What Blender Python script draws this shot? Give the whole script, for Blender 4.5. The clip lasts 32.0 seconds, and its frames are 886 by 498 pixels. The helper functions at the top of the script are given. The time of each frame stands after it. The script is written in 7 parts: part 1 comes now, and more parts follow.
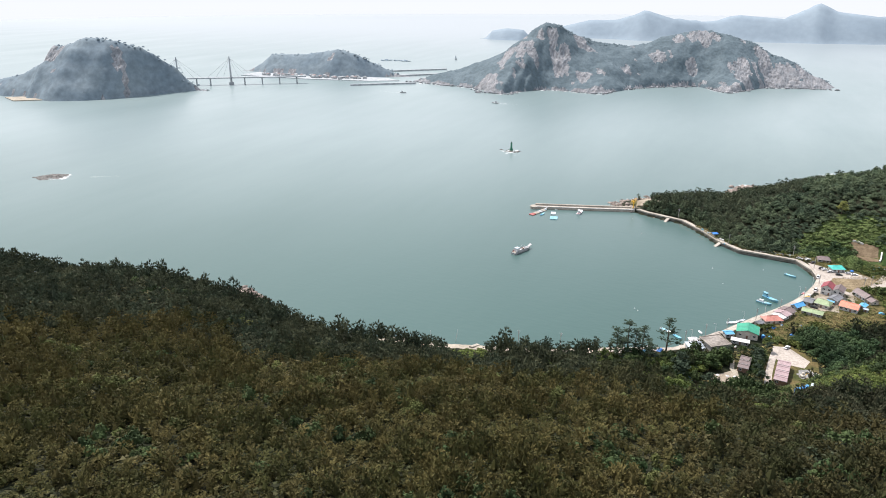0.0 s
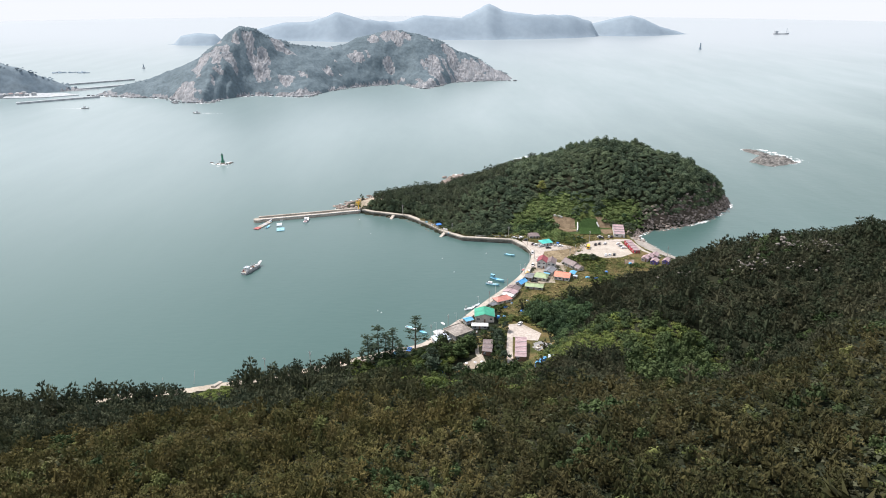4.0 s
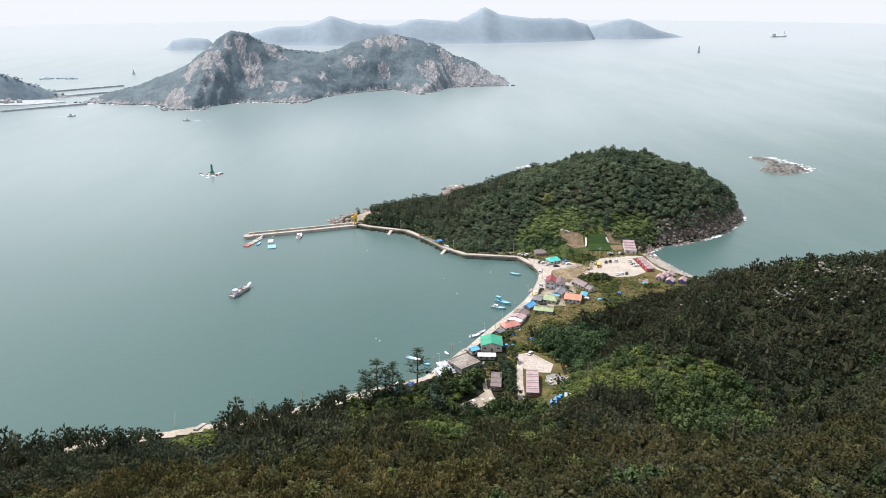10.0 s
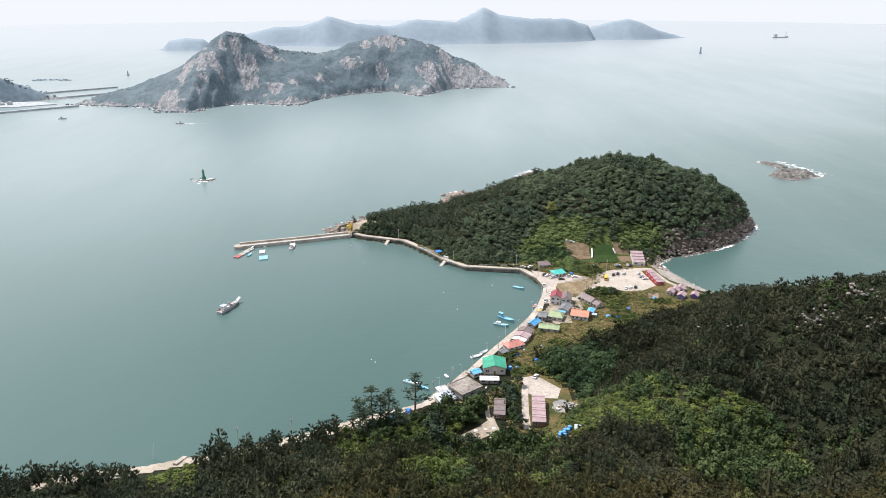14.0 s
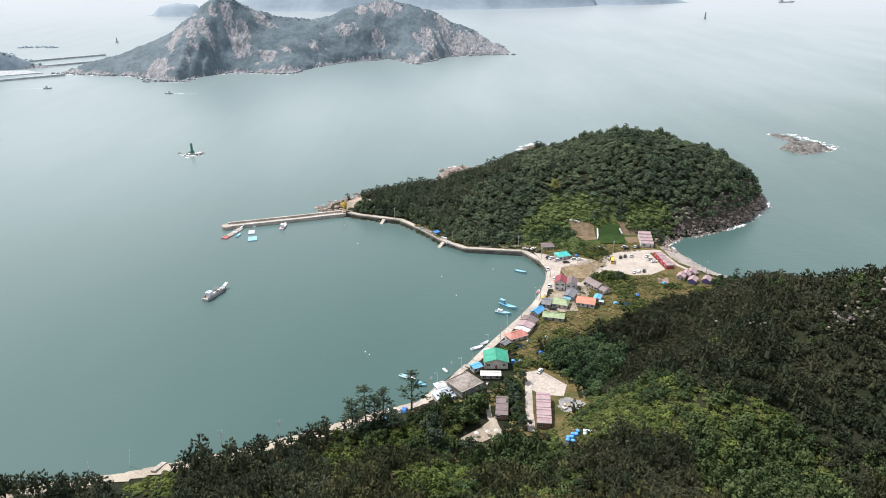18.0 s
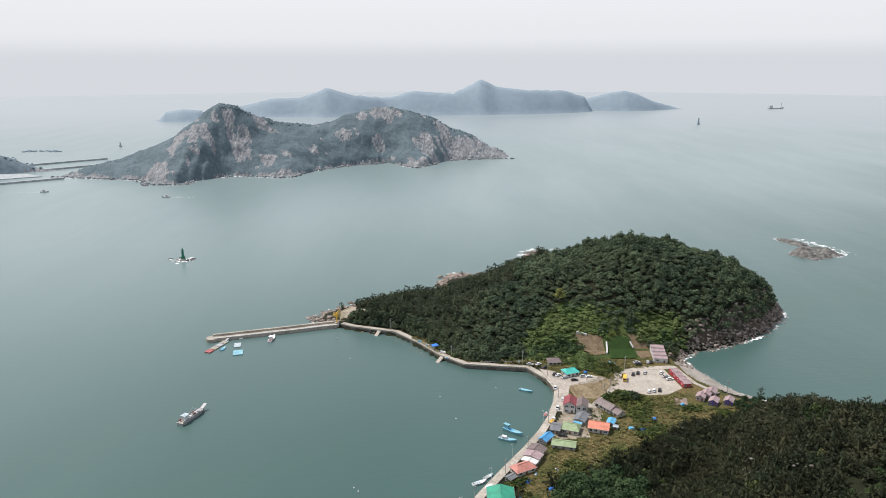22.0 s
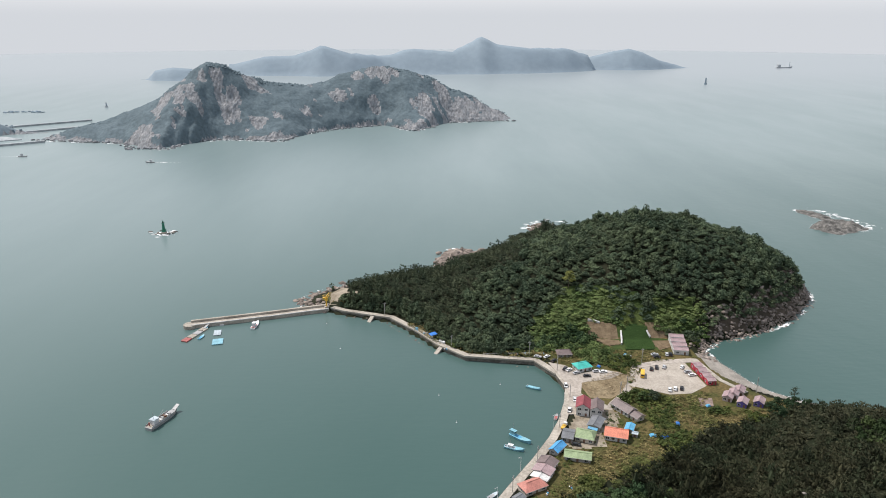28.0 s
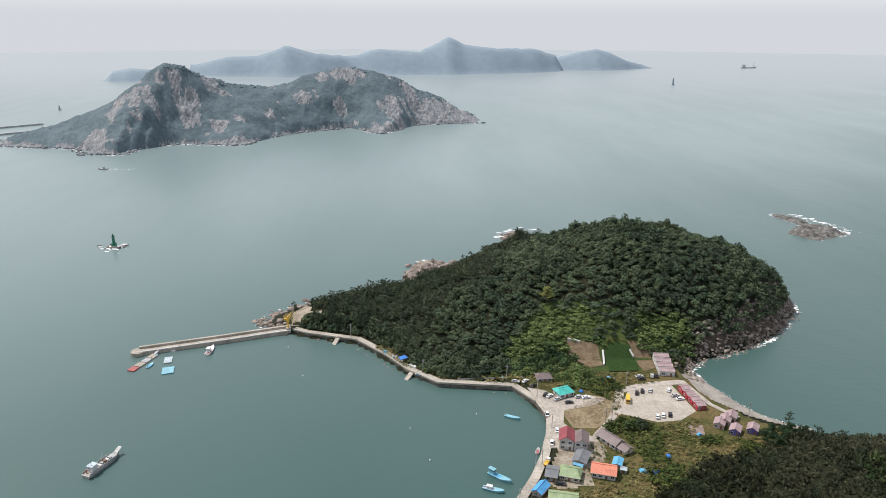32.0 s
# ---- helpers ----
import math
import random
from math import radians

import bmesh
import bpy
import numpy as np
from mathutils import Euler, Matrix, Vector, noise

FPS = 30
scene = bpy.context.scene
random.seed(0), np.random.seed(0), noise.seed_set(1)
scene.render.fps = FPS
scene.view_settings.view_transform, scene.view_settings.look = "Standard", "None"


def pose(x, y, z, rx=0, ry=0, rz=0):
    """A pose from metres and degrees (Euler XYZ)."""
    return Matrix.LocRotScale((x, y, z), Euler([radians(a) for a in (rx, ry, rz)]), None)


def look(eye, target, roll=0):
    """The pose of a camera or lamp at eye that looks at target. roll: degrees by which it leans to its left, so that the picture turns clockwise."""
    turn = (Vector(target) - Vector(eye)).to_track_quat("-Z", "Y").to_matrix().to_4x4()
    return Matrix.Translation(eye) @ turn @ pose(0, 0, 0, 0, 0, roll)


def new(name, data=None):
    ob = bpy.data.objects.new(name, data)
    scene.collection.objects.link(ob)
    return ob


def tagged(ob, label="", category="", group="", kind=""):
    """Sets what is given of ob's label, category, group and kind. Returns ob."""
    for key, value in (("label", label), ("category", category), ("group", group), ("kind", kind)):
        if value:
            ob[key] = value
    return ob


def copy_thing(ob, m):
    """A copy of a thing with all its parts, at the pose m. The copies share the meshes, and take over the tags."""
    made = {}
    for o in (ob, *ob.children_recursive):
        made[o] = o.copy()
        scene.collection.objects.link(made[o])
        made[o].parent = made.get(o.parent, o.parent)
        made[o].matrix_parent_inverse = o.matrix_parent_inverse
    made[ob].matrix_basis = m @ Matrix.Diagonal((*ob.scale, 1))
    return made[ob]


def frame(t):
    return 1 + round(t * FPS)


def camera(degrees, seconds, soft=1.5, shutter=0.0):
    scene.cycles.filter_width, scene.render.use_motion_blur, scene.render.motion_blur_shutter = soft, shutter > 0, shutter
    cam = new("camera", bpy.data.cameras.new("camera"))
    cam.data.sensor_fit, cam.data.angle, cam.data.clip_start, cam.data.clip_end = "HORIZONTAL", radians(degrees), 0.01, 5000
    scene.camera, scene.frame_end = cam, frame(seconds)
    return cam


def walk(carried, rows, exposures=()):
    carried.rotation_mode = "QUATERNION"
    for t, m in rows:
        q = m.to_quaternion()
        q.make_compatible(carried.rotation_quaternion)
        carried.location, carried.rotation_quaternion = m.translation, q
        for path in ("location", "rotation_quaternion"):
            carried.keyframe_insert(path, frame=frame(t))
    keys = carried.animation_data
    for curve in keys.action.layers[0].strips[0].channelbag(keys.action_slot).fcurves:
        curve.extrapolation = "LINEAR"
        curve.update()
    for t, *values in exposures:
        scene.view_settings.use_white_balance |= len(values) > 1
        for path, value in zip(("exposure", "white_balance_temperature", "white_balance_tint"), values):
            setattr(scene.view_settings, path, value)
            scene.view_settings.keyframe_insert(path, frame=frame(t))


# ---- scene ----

# ======== camera: a drone that flies north over a wooded hill towards a small harbour ========
# seconds, place in metres, heading (degrees east of north), tilt, roll
FLIGHT = [
    (0, 14.13, -65.21, 197.04, -24.220, -20.974, -0.072),
    (0.5, 13.35, -63.07, 196.84, -22.113, -21.005, -0.094),
    (1, 12.38, -60.82, 196.66, -19.081, -20.983, -0.137),
    (1.5, 11.23, -58.52, 196.47, -15.953, -20.973, -0.111),
    (2, 9.97, -56.22, 196.29, -12.789, -20.955, -0.128),
    (2.5, 8.69, -53.90, 196.14, -9.515, -20.918, -0.113),
    (3, 7.46, -51.65, 196.01, -6.173, -20.867, -0.118),
    (3.5, 6.26, -49.37, 195.90, -2.892, -20.841, -0.077),
    (4, 5.07, -47.00, 195.83, -0.477, -20.802, -0.005),
    (4.5, 3.97, -44.57, 195.79, -0.339, -20.776, -0.050),
    (6.5, 1.86, -34.06, 195.84, -0.255, -20.639, -0.193),
    (7, 1.53, -31.14, 195.82, -0.231, -20.634, -0.150),
    (7.5, 1.23, -28.19, 195.79, -0.185, -20.616, -0.127),
    (8, 0.96, -25.20, 195.73, -0.161, -20.607, -0.081),
    (8.5, 0.74, -22.19, 195.65, -0.123, -20.561, -0.129),
    (9, 0.56, -19.15, 195.56, -0.079, -20.569, -0.087),
    (9.5, 0.41, -16.07, 195.46, -0.091, -20.548, -0.156),
    (10, 0.29, -12.94, 195.37, -0.060, -20.554, -0.147),
    (10.5, 0.18, -9.75, 195.27, -0.062, -20.536, -0.106),
    (11, 0.10, -6.52, 195.18, -0.038, -20.522, -0.122),
    (11.5, 0.03, -3.27, 195.09, -0.019, -20.519, -0.129),
    (12, 0.00, 0.00, 195.00, -0.000, -20.524, -0.099),
    (12.5, -0.02, 3.27, 194.91, 0.009, -20.523, -0.095),
    (13, -0.03, 6.54, 194.81, 0.034, -20.523, -0.138),
    (13.5, -0.05, 9.78, 194.72, 0.021, -20.524, -0.127),
    (15.5, -0.12, 22.20, 194.32, 0.088, -20.892, -0.115),
    (16, -0.09, 25.59, 194.29, 0.101, -21.839, -0.091),
    (16.5, -0.05, 29.05, 194.26, 0.152, -23.175, -0.058),
    (17, -0.01, 32.58, 194.24, 0.137, -23.180, -0.092),
    (17.5, 0.05, 36.19, 194.20, 0.181, -23.202, -0.055),
    (18, 0.13, 39.86, 194.16, 0.159, -23.157, -0.147),
    (18.5, 0.24, 43.58, 194.08, 0.176, -23.102, -0.133),
    (19, 0.36, 47.32, 193.98, 0.203, -22.476, -0.165),
    (19.5, 0.45, 51.05, 193.84, 0.189, -19.286, -0.124),
    (20, 0.55, 54.75, 193.67, 0.220, -15.400, -0.069),
    (20.5, 0.64, 58.44, 193.49, 0.225, -15.249, -0.147),
    (21, 0.70, 62.17, 193.30, 0.207, -15.169, -0.114),
    (21.5, 0.75, 65.92, 193.13, 0.222, -15.098, -0.137),
    (22, 0.80, 69.72, 192.98, 0.226, -15.080, -0.109),
    (22.5, 0.87, 73.57, 192.88, 0.227, -15.736, -0.130),
    (23, 0.95, 77.46, 192.83, 0.225, -16.411, -0.134),
    (23.5, 1.03, 81.39, 192.80, 0.255, -17.097, -0.084),
    (24, 1.08, 85.33, 192.79, 0.247, -17.787, -0.071),
    (24.5, 1.11, 89.26, 192.80, 0.252, -18.294, -0.052),
    (25, 1.10, 93.15, 192.81, 0.260, -18.315, -0.034),
    (25.5, 1.06, 97.00, 192.83, 0.270, -18.341, -0.051),
    (27.5, 0.55, 112.33, 193.10, 0.365, -18.367, -0.023),
    (28, 0.57, 116.39, 193.10, 0.357, -18.375, 0.013),
    (28.5, 0.62, 120.48, 193.10, 0.365, -18.382, 0.043),
    (29, 0.70, 124.54, 193.08, 0.379, -18.368, -0.022),
    (29.5, 0.78, 128.55, 193.06, 0.453, -18.384, 0.010),
    (30, 0.85, 132.49, 193.05, 1.753, -18.404, 0.074),
    (30.5, 0.87, 136.40, 193.05, 2.983, -18.417, -0.002),
    (31, 0.87, 140.24, 193.08, 2.979, -18.397, 0.039),
    (31.5, 0.84, 144.04, 193.11, 2.985, -18.383, 0.070),
    (32, 0.77, 147.78, 193.15, 2.990, -18.382, 0.146),
]
# the drone's camera closes down as the bright haze fills its picture
EXPO = [(0.0, 0.58, 6500, 14), (4.0, 0.56, 6500, 14), (13.0, 0.53, 6500, 14), (15.5, 0.53, 6500, 14), (19.0, 0.50, 6500, 14), (20.2, 0.36, 6500, 12), (21.3, 0.18, 6500, 12), (23.0, 0.06, 6500, 12), (32.0, 0.06, 6500, 12)]
cam = camera(64.82, 32.0, soft=0.95)
walk(cam, [(t, pose(x, y, z, 90 + tilt, 0, -heading) @ pose(0, 0, 0, 0, 0, roll))
           for t, x, y, z, heading, tilt, roll in FLIGHT],
     EXPO)

# ======== daylight: a high sun behind thin haze ========
SUN_EL, SUN_AZ = radians(60), radians(298)      # azimuth clockwise from north
world = bpy.data.worlds.new("hazy_sky")
scene.world = world
world.use_nodes = True
wn, wl = world.node_tree.nodes, world.node_tree.links
wn.clear()
w_out = wn.new("ShaderNodeOutputWorld")
w_bg = wn.new("ShaderNodeBackground")
w_sky = wn.new("ShaderNodeTexSky")
w_sky.sky_type = "NISHITA"
w_sky.sun_disc = False
w_sky.sun_elevation, w_sky.sun_rotation = SUN_EL, SUN_AZ
w_sky.air_density, w_sky.dust_density, w_sky.ozone_density = 1.2, 6.0, 1.0
w_haze = wn.new("ShaderNodeMix")
w_haze.data_type = "RGBA"
w_haze.inputs["Factor"].default_value = 0.92
w_haze.inputs["B"].default_value = (7.35, 7.75, 8.15, 1)
# the haze is dimmer low over the sea, brightest a hand's width above it, and thins out overhead
w_dir, w_xyz, w_veil = wn.new("ShaderNodeTexCoord"), wn.new("ShaderNodeSeparateXYZ"), wn.new("ShaderNodeValToRGB")
while len(w_veil.color_ramp.elements) < 5:
    w_veil.color_ramp.elements.new(0.5)
for e_, (p_, c_) in zip(w_veil.color_ramp.elements, ((0.0, (6.4, 6.75, 7.08)), (0.035, (7.65, 7.9, 8.15)), (0.18, (8.8, 9.1, 9.5)), (0.50, (6.1, 6.7, 7.6)), (1.0, (4.6, 5.5, 6.7)))):
    e_.position, e_.color = p_, (*c_, 1)
w_veil.color_ramp.interpolation = "EASE"
wl.new(w_dir.outputs["Generated"], w_xyz.inputs[0])
wl.new(w_xyz.outputs["Z"], w_veil.inputs["Fac"])
wl.new(w_veil.outputs["Color"], w_haze.inputs["B"])
w_bg.inputs["Strength"].default_value = 0.105
wl.new(w_sky.outputs["Color"], w_haze.inputs["A"])
wl.new(w_haze.outputs["Result"], w_bg.inputs["Color"])
wl.new(w_bg.outputs["Background"], w_out.inputs["Surface"])

sun_data = bpy.data.lights.new("sun", "SUN")
sun_data.energy, sun_data.angle, sun_data.color = 4.3, radians(2.0), (1.0, 0.955, 0.89)
sun = new("sun", sun_data)
sun.matrix_world = look((math.sin(SUN_AZ) * math.cos(SUN_EL) * 900, math.cos(SUN_AZ) * math.cos(SUN_EL) * 900,
                         math.sin(SUN_EL) * 900), (0, 0, 0))

# ======== materials ========
def nodes_of(name):
    m = bpy.data.materials.new(name)
    m.use_nodes = True
    return m, m.node_tree.nodes, m.node_tree.links, m.node_tree.nodes["Principled BSDF"]


def ramp_of(n, stops):
    r = n.new("ShaderNodeValToRGB")
    while len(r.color_ramp.elements) < len(stops):
        r.color_ramp.elements.new(0.5)
    for e, (p, c) in zip(r.color_ramp.elements, stops):
        e.position, e.color = p, (*c, 1)
    return r


def noise_of(n, l, scale, detail=4.0, rough=0.55, stretch=None):
    """A noise in world metres: scale is features per metre."""
    geo = n.new("ShaderNodeNewGeometry")
    t = n.new("ShaderNodeTexNoise")
    t.inputs["Scale"].default_value, t.inputs["Detail"].default_value, t.inputs["Roughness"].default_value = scale, detail, rough
    if stretch:
        mp = n.new("ShaderNodeMapping")
        mp.inputs["Scale"].default_value = stretch
        l.new(geo.outputs["Position"], mp.inputs["Vector"])
        l.new(mp.outputs["Vector"], t.inputs["Vector"])
    else:
        l.new(geo.outputs["Position"], t.inputs["Vector"])
    return t


def mixed(n, l, mode, fac, a, b):
    m = n.new("ShaderNodeMix")
    m.data_type, m.blend_type = "RGBA", mode
    if isinstance(fac, (int, float)):
        m.inputs["Factor"].default_value = fac
    else:
        l.new(fac, m.inputs["Factor"])
    for key, v in (("A", a), ("B", b)):
        if isinstance(v, tuple):
            m.inputs[key].default_value = (*v, 1)
        else:
            l.new(v, m.inputs[key])
    return m.outputs["Result"]


def bumped(n, l, bs, height, strength, distance):
    b = n.new("ShaderNodeBump")
    b.inputs["Strength"].default_value, b.inputs["Distance"].default_value = strength, distance
    l.new(height, b.inputs["Height"])
    l.new(b.outputs["Normal"], bs.inputs["Normal"])


def surface(name, a, b, scale, rough=0.85, fine=None, bump=0.0, spread=(0.35, 0.65), island=0.0, random_tint=0.0, metal=0.0, stretch=None, wear=(0.72, 1.12)):
    """Two colours mixed by a coarse noise, broken up by a fine one; bump depth in metres."""
    m, n, l, bs = nodes_of(name)
    big = noise_of(n, l, scale, stretch=stretch)
    small = noise_of(n, l, fine or scale * 9, 3, stretch=stretch)
    r = ramp_of(n, [(spread[0], a), (spread[1], b)])
    l.new(big.outputs["Fac"], r.inputs["Fac"])
    dark = ramp_of(n, [(0.3, (wear[0],) * 3), (0.7, (wear[1],) * 3)])
    l.new(small.outputs["Fac"], dark.inputs["Fac"])
    col = mixed(n, l, "MULTIPLY", 1.0, r.outputs["Color"], dark.outputs["Color"])
    if island:
        geo = n.new("ShaderNodeNewGeometry")
        v = ramp_of(n, [(0.0, (1 - island,) * 3), (1.0, (1 + island,) * 3)])
        l.new(geo.outputs["Random Per Island"], v.inputs["Fac"])
        col = mixed(n, l, "MULTIPLY", 1.0, col, v.outputs["Color"])
    if random_tint:
        info = n.new("ShaderNodeObjectInfo")
        v = ramp_of(n, [(0.0, (1 - random_tint,) * 3), (1.0, (1 + random_tint,) * 3)])
        l.new(info.outputs["Random"], v.inputs["Fac"])
        col = mixed(n, l, "MULTIPLY", 1.0, col, v.outputs["Color"])
    l.new(col, bs.inputs["Base Color"])
    bs.inputs["Roughness"].default_value, bs.inputs["Metallic"].default_value = rough, metal
    if rough >= 0.8:                             # dry earth, stone and plaster hardly shine
        bs.inputs["Specular IOR Level"].default_value = 0.15
    if bump:
        bumped(n, l, bs, small.outputs["Fac"], 1.0, bump)
    return m


def sea_material():
    m, n, l, bs = nodes_of("sea_water")
    broad = noise_of(n, l, 0.0035, 3, 0.5, (1.0, 0.4, 1.0))
    streak = noise_of(n, l, 0.012, 5, 0.6, (1.0, 0.25, 1.0))
    # green harbour water; haze over the open sea put into a paler, greyer base
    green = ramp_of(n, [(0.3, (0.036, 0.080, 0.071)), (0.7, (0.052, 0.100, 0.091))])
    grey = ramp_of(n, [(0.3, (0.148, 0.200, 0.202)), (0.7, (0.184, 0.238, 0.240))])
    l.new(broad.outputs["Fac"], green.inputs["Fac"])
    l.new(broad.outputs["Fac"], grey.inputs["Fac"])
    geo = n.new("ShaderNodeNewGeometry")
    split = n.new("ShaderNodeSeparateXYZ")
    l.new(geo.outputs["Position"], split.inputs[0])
    haze_fade = n.new("ShaderNodeMapRange")
    haze_fade.interpolation_type = "SMOOTHSTEP"
    haze_fade.inputs["From Min"].default_value, haze_fade.inputs["From Max"].default_value = 330, 1150
    west = n.new("ShaderNodeMath")               # shifts the painted paling to the west as well as north
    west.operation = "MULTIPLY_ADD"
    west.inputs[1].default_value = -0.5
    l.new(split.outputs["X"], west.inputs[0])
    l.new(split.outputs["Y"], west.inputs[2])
    l.new(west.outputs["Value"], haze_fade.inputs["Value"])
    haze_far = n.new("ShaderNodeMapRange")       # horizon haze put into the base colour, roughness evened out
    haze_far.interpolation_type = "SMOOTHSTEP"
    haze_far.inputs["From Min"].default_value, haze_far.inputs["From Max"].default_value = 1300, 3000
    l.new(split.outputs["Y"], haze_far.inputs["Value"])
    near_col = mixed(n, l, "MIX", haze_fade.outputs["Result"], green.outputs["Color"], grey.outputs["Color"])
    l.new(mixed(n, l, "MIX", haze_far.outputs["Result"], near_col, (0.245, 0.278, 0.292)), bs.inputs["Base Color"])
    bs.inputs["IOR"].default_value = 1.4
    rr = n.new("ShaderNodeMapRange")
    rr.inputs["From Min"].default_value, rr.inputs["From Max"].default_value = 0.3, 0.7
    rr.inputs["To Min"].default_value, rr.inputs["To Max"].default_value = 0.28, 0.36
    l.new(streak.outputs["Fac"], rr.inputs["Value"])
    even = n.new("ShaderNodeMix")
    even.inputs["B"].default_value = 0.34
    l.new(haze_far.outputs["Result"], even.inputs["Factor"])
    l.new(rr.outputs["Result"], even.inputs["A"])
    l.new(even.outputs["Result"], bs.inputs["Roughness"])
    swell = noise_of(n, l, 0.07, 2, 0.5, (1.0, 0.6, 1.0))
    chop = noise_of(n, l, 0.22, 2, 0.5, (0.5, 1.4, 1.0))
    add = n.new("ShaderNodeMath")
    add.operation = "MULTIPLY_ADD"
    add.inputs[1].default_value = 0.35
    l.new(chop.outputs["Fac"], add.inputs[0])
    l.new(swell.outputs["Fac"], add.inputs[2])
    bumped(n, l, bs, add.outputs["Value"], 0.3, 0.6)
    calm = n.new("ShaderNodeMapRange")           # the swell dies away in the lee of the far islands
    calm.inputs["From Min"].default_value, calm.inputs["From Max"].default_value = 350, 900
    calm.inputs["To Min"].default_value, calm.inputs["To Max"].default_value = 0.34, 0.0
    east = n.new("ShaderNodeMath")
    east.operation = "MINIMUM"
    east.inputs[1].default_value = 480
    l.new(split.outputs["X"], east.inputs[0])
    open_side = n.new("ShaderNodeMath")          # it lives on in the open water to the east
    open_side.operation = "MULTIPLY_ADD"
    open_side.inputs[1].default_value = -1.2
    l.new(east.outputs["Value"], open_side.inputs[0])
    l.new(split.outputs["Y"], open_side.inputs[2])
    l.new(open_side.outputs["Value"], calm.inputs["Value"])
    bump = [k for k in n if k.bl_idname == "ShaderNodeBump"][0]
    l.new(calm.outputs["Result"], bump.inputs["Strength"])
    return m


def foliage(name, a, b, scale, island=0.15, own=0.30, rough=0.75):
    """Leaves: the tint shifts over the wood, from tree to tree and a little from tuft to tuft."""
    m, n, l, bs = nodes_of(name)
    own_tint = n.new("ShaderNodeAttribute")
    own_tint.attribute_name = "tree"
    big = noise_of(n, l, scale)
    lot_of = n.new("ShaderNodeMath")
    lot_of.operation = "MULTIPLY_ADD"
    lot_of.inputs[1].default_value = 0.42
    l.new(own_tint.outputs["Fac"], lot_of.inputs[0])
    shift = n.new("ShaderNodeMath")
    shift.operation = "SUBTRACT"
    shift.inputs[1].default_value = 0.21
    l.new(big.outputs["Fac"], shift.inputs[0])
    l.new(shift.outputs["Value"], lot_of.inputs[2])
    r = ramp_of(n, [(0.30, a), (0.70, b)])
    l.new(lot_of.outputs["Value"], r.inputs["Fac"])
    col = r.outputs["Color"]
    mul = n.new("ShaderNodeMath")
    mul.operation = "MULTIPLY"
    mul.inputs[1].default_value = 7.31
    l.new(own_tint.outputs["Fac"], mul.inputs[0])
    fr = n.new("ShaderNodeMath")
    fr.operation = "FRACT"
    l.new(mul.outputs["Value"], fr.inputs[0])
    geo = n.new("ShaderNodeNewGeometry")
    for fac, k in ((fr.outputs["Value"], own), (geo.outputs["Random Per Island"], island)):
        v = ramp_of(n, [(0.0, (1 - k,) * 3), (1.0, (1 + k,) * 3)])
        l.new(fac, v.inputs["Fac"])
        col = mixed(n, l, "MULTIPLY", 1.0, col, v.outputs["Color"])
    l.new(col, bs.inputs["Base Color"])
    bs.inputs["Roughness"].default_value = rough
    bs.inputs["Specular IOR Level"].default_value = 0.15
    return m


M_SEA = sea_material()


def ground_material():
    """Grass and dry scrub, bare rock where the slope is steep."""
    m = surface("scrub_ground", (0.009, 0.014, 0.005), (0.020, 0.021, 0.010), 0.05, fine=0.4, bump=0.1)
    n, l = m.node_tree.nodes, m.node_tree.links
    bs = n["Principled BSDF"]
    soil = bs.inputs["Base Color"].links[0].from_socket
    big = noise_of(n, l, 0.12, 5)
    rock = ramp_of(n, [(0.3, (0.07, 0.052, 0.042)), (0.55, (0.17, 0.125, 0.10)), (0.7, (0.27, 0.21, 0.17))])
    l.new(big.outputs["Fac"], rock.inputs["Fac"])
    geo = n.new("ShaderNodeNewGeometry")
    split = n.new("ShaderNodeSeparateXYZ")
    l.new(geo.outputs["True Normal"], split.inputs[0])
    steep = n.new("ShaderNodeMapRange")
    steep.inputs["From Min"].default_value, steep.inputs["From Max"].default_value = 0.60, 0.50
    l.new(split.outputs["Z"], steep.inputs["Value"])
    l.new(mixed(n, l, "MIX", steep.outputs["Result"], soil, rock.outputs["Color"]), bs.inputs["Base Color"])
    return m


M_GROUND = ground_material()
M_PINE = foliage("pine_needles", (0.032, 0.037, 0.013), (0.064, 0.056, 0.022), 0.022)
M_OLIVEPINE = foliage("olive_pine_needles", (0.052, 0.054, 0.017), (0.103, 0.086, 0.030), 0.022)
M_OLIVE = foliage("olive_bush_leaves", (0.057, 0.071, 0.021), (0.106, 0.113, 0.037), 0.06)
M_YELLOW = foliage("yellow_green_leaves", (0.221, 0.238, 0.068), (0.323, 0.323, 0.102), 0.1)
M_DARKPINE = foliage("dark_pine_needles", (0.034, 0.046, 0.022), (0.068, 0.068, 0.030), 0.03)
M_DEEPPINE = foliage("brown_tinged_pine_needles", (0.029, 0.040, 0.021), (0.053, 0.053, 0.029), 0.03)
M_BLUEPINE = foliage("blue_green_pine_needles", (0.037, 0.051, 0.030), (0.069, 0.075, 0.040), 0.03)
M_HOLLOW = foliage("hollow_leaves", (0.026, 0.046, 0.016), (0.052, 0.074, 0.026), 0.05)
M_GROVE = foliage("grove_leaves", (0.031, 0.060, 0.026), (0.058, 0.091, 0.036), 0.05)
M_SCRUB = foliage("meadow_bush_leaves", (0.037, 0.057, 0.015), (0.092, 0.106, 0.029), 0.06)
M_THICKET = foliage("thicket_leaves", (0.044, 0.067, 0.016), (0.090, 0.115, 0.028), 0.05)
M_SHRUB = foliage("green_shrub_leaves", (0.065, 0.102, 0.033), (0.135, 0.174, 0.061), 0.05)
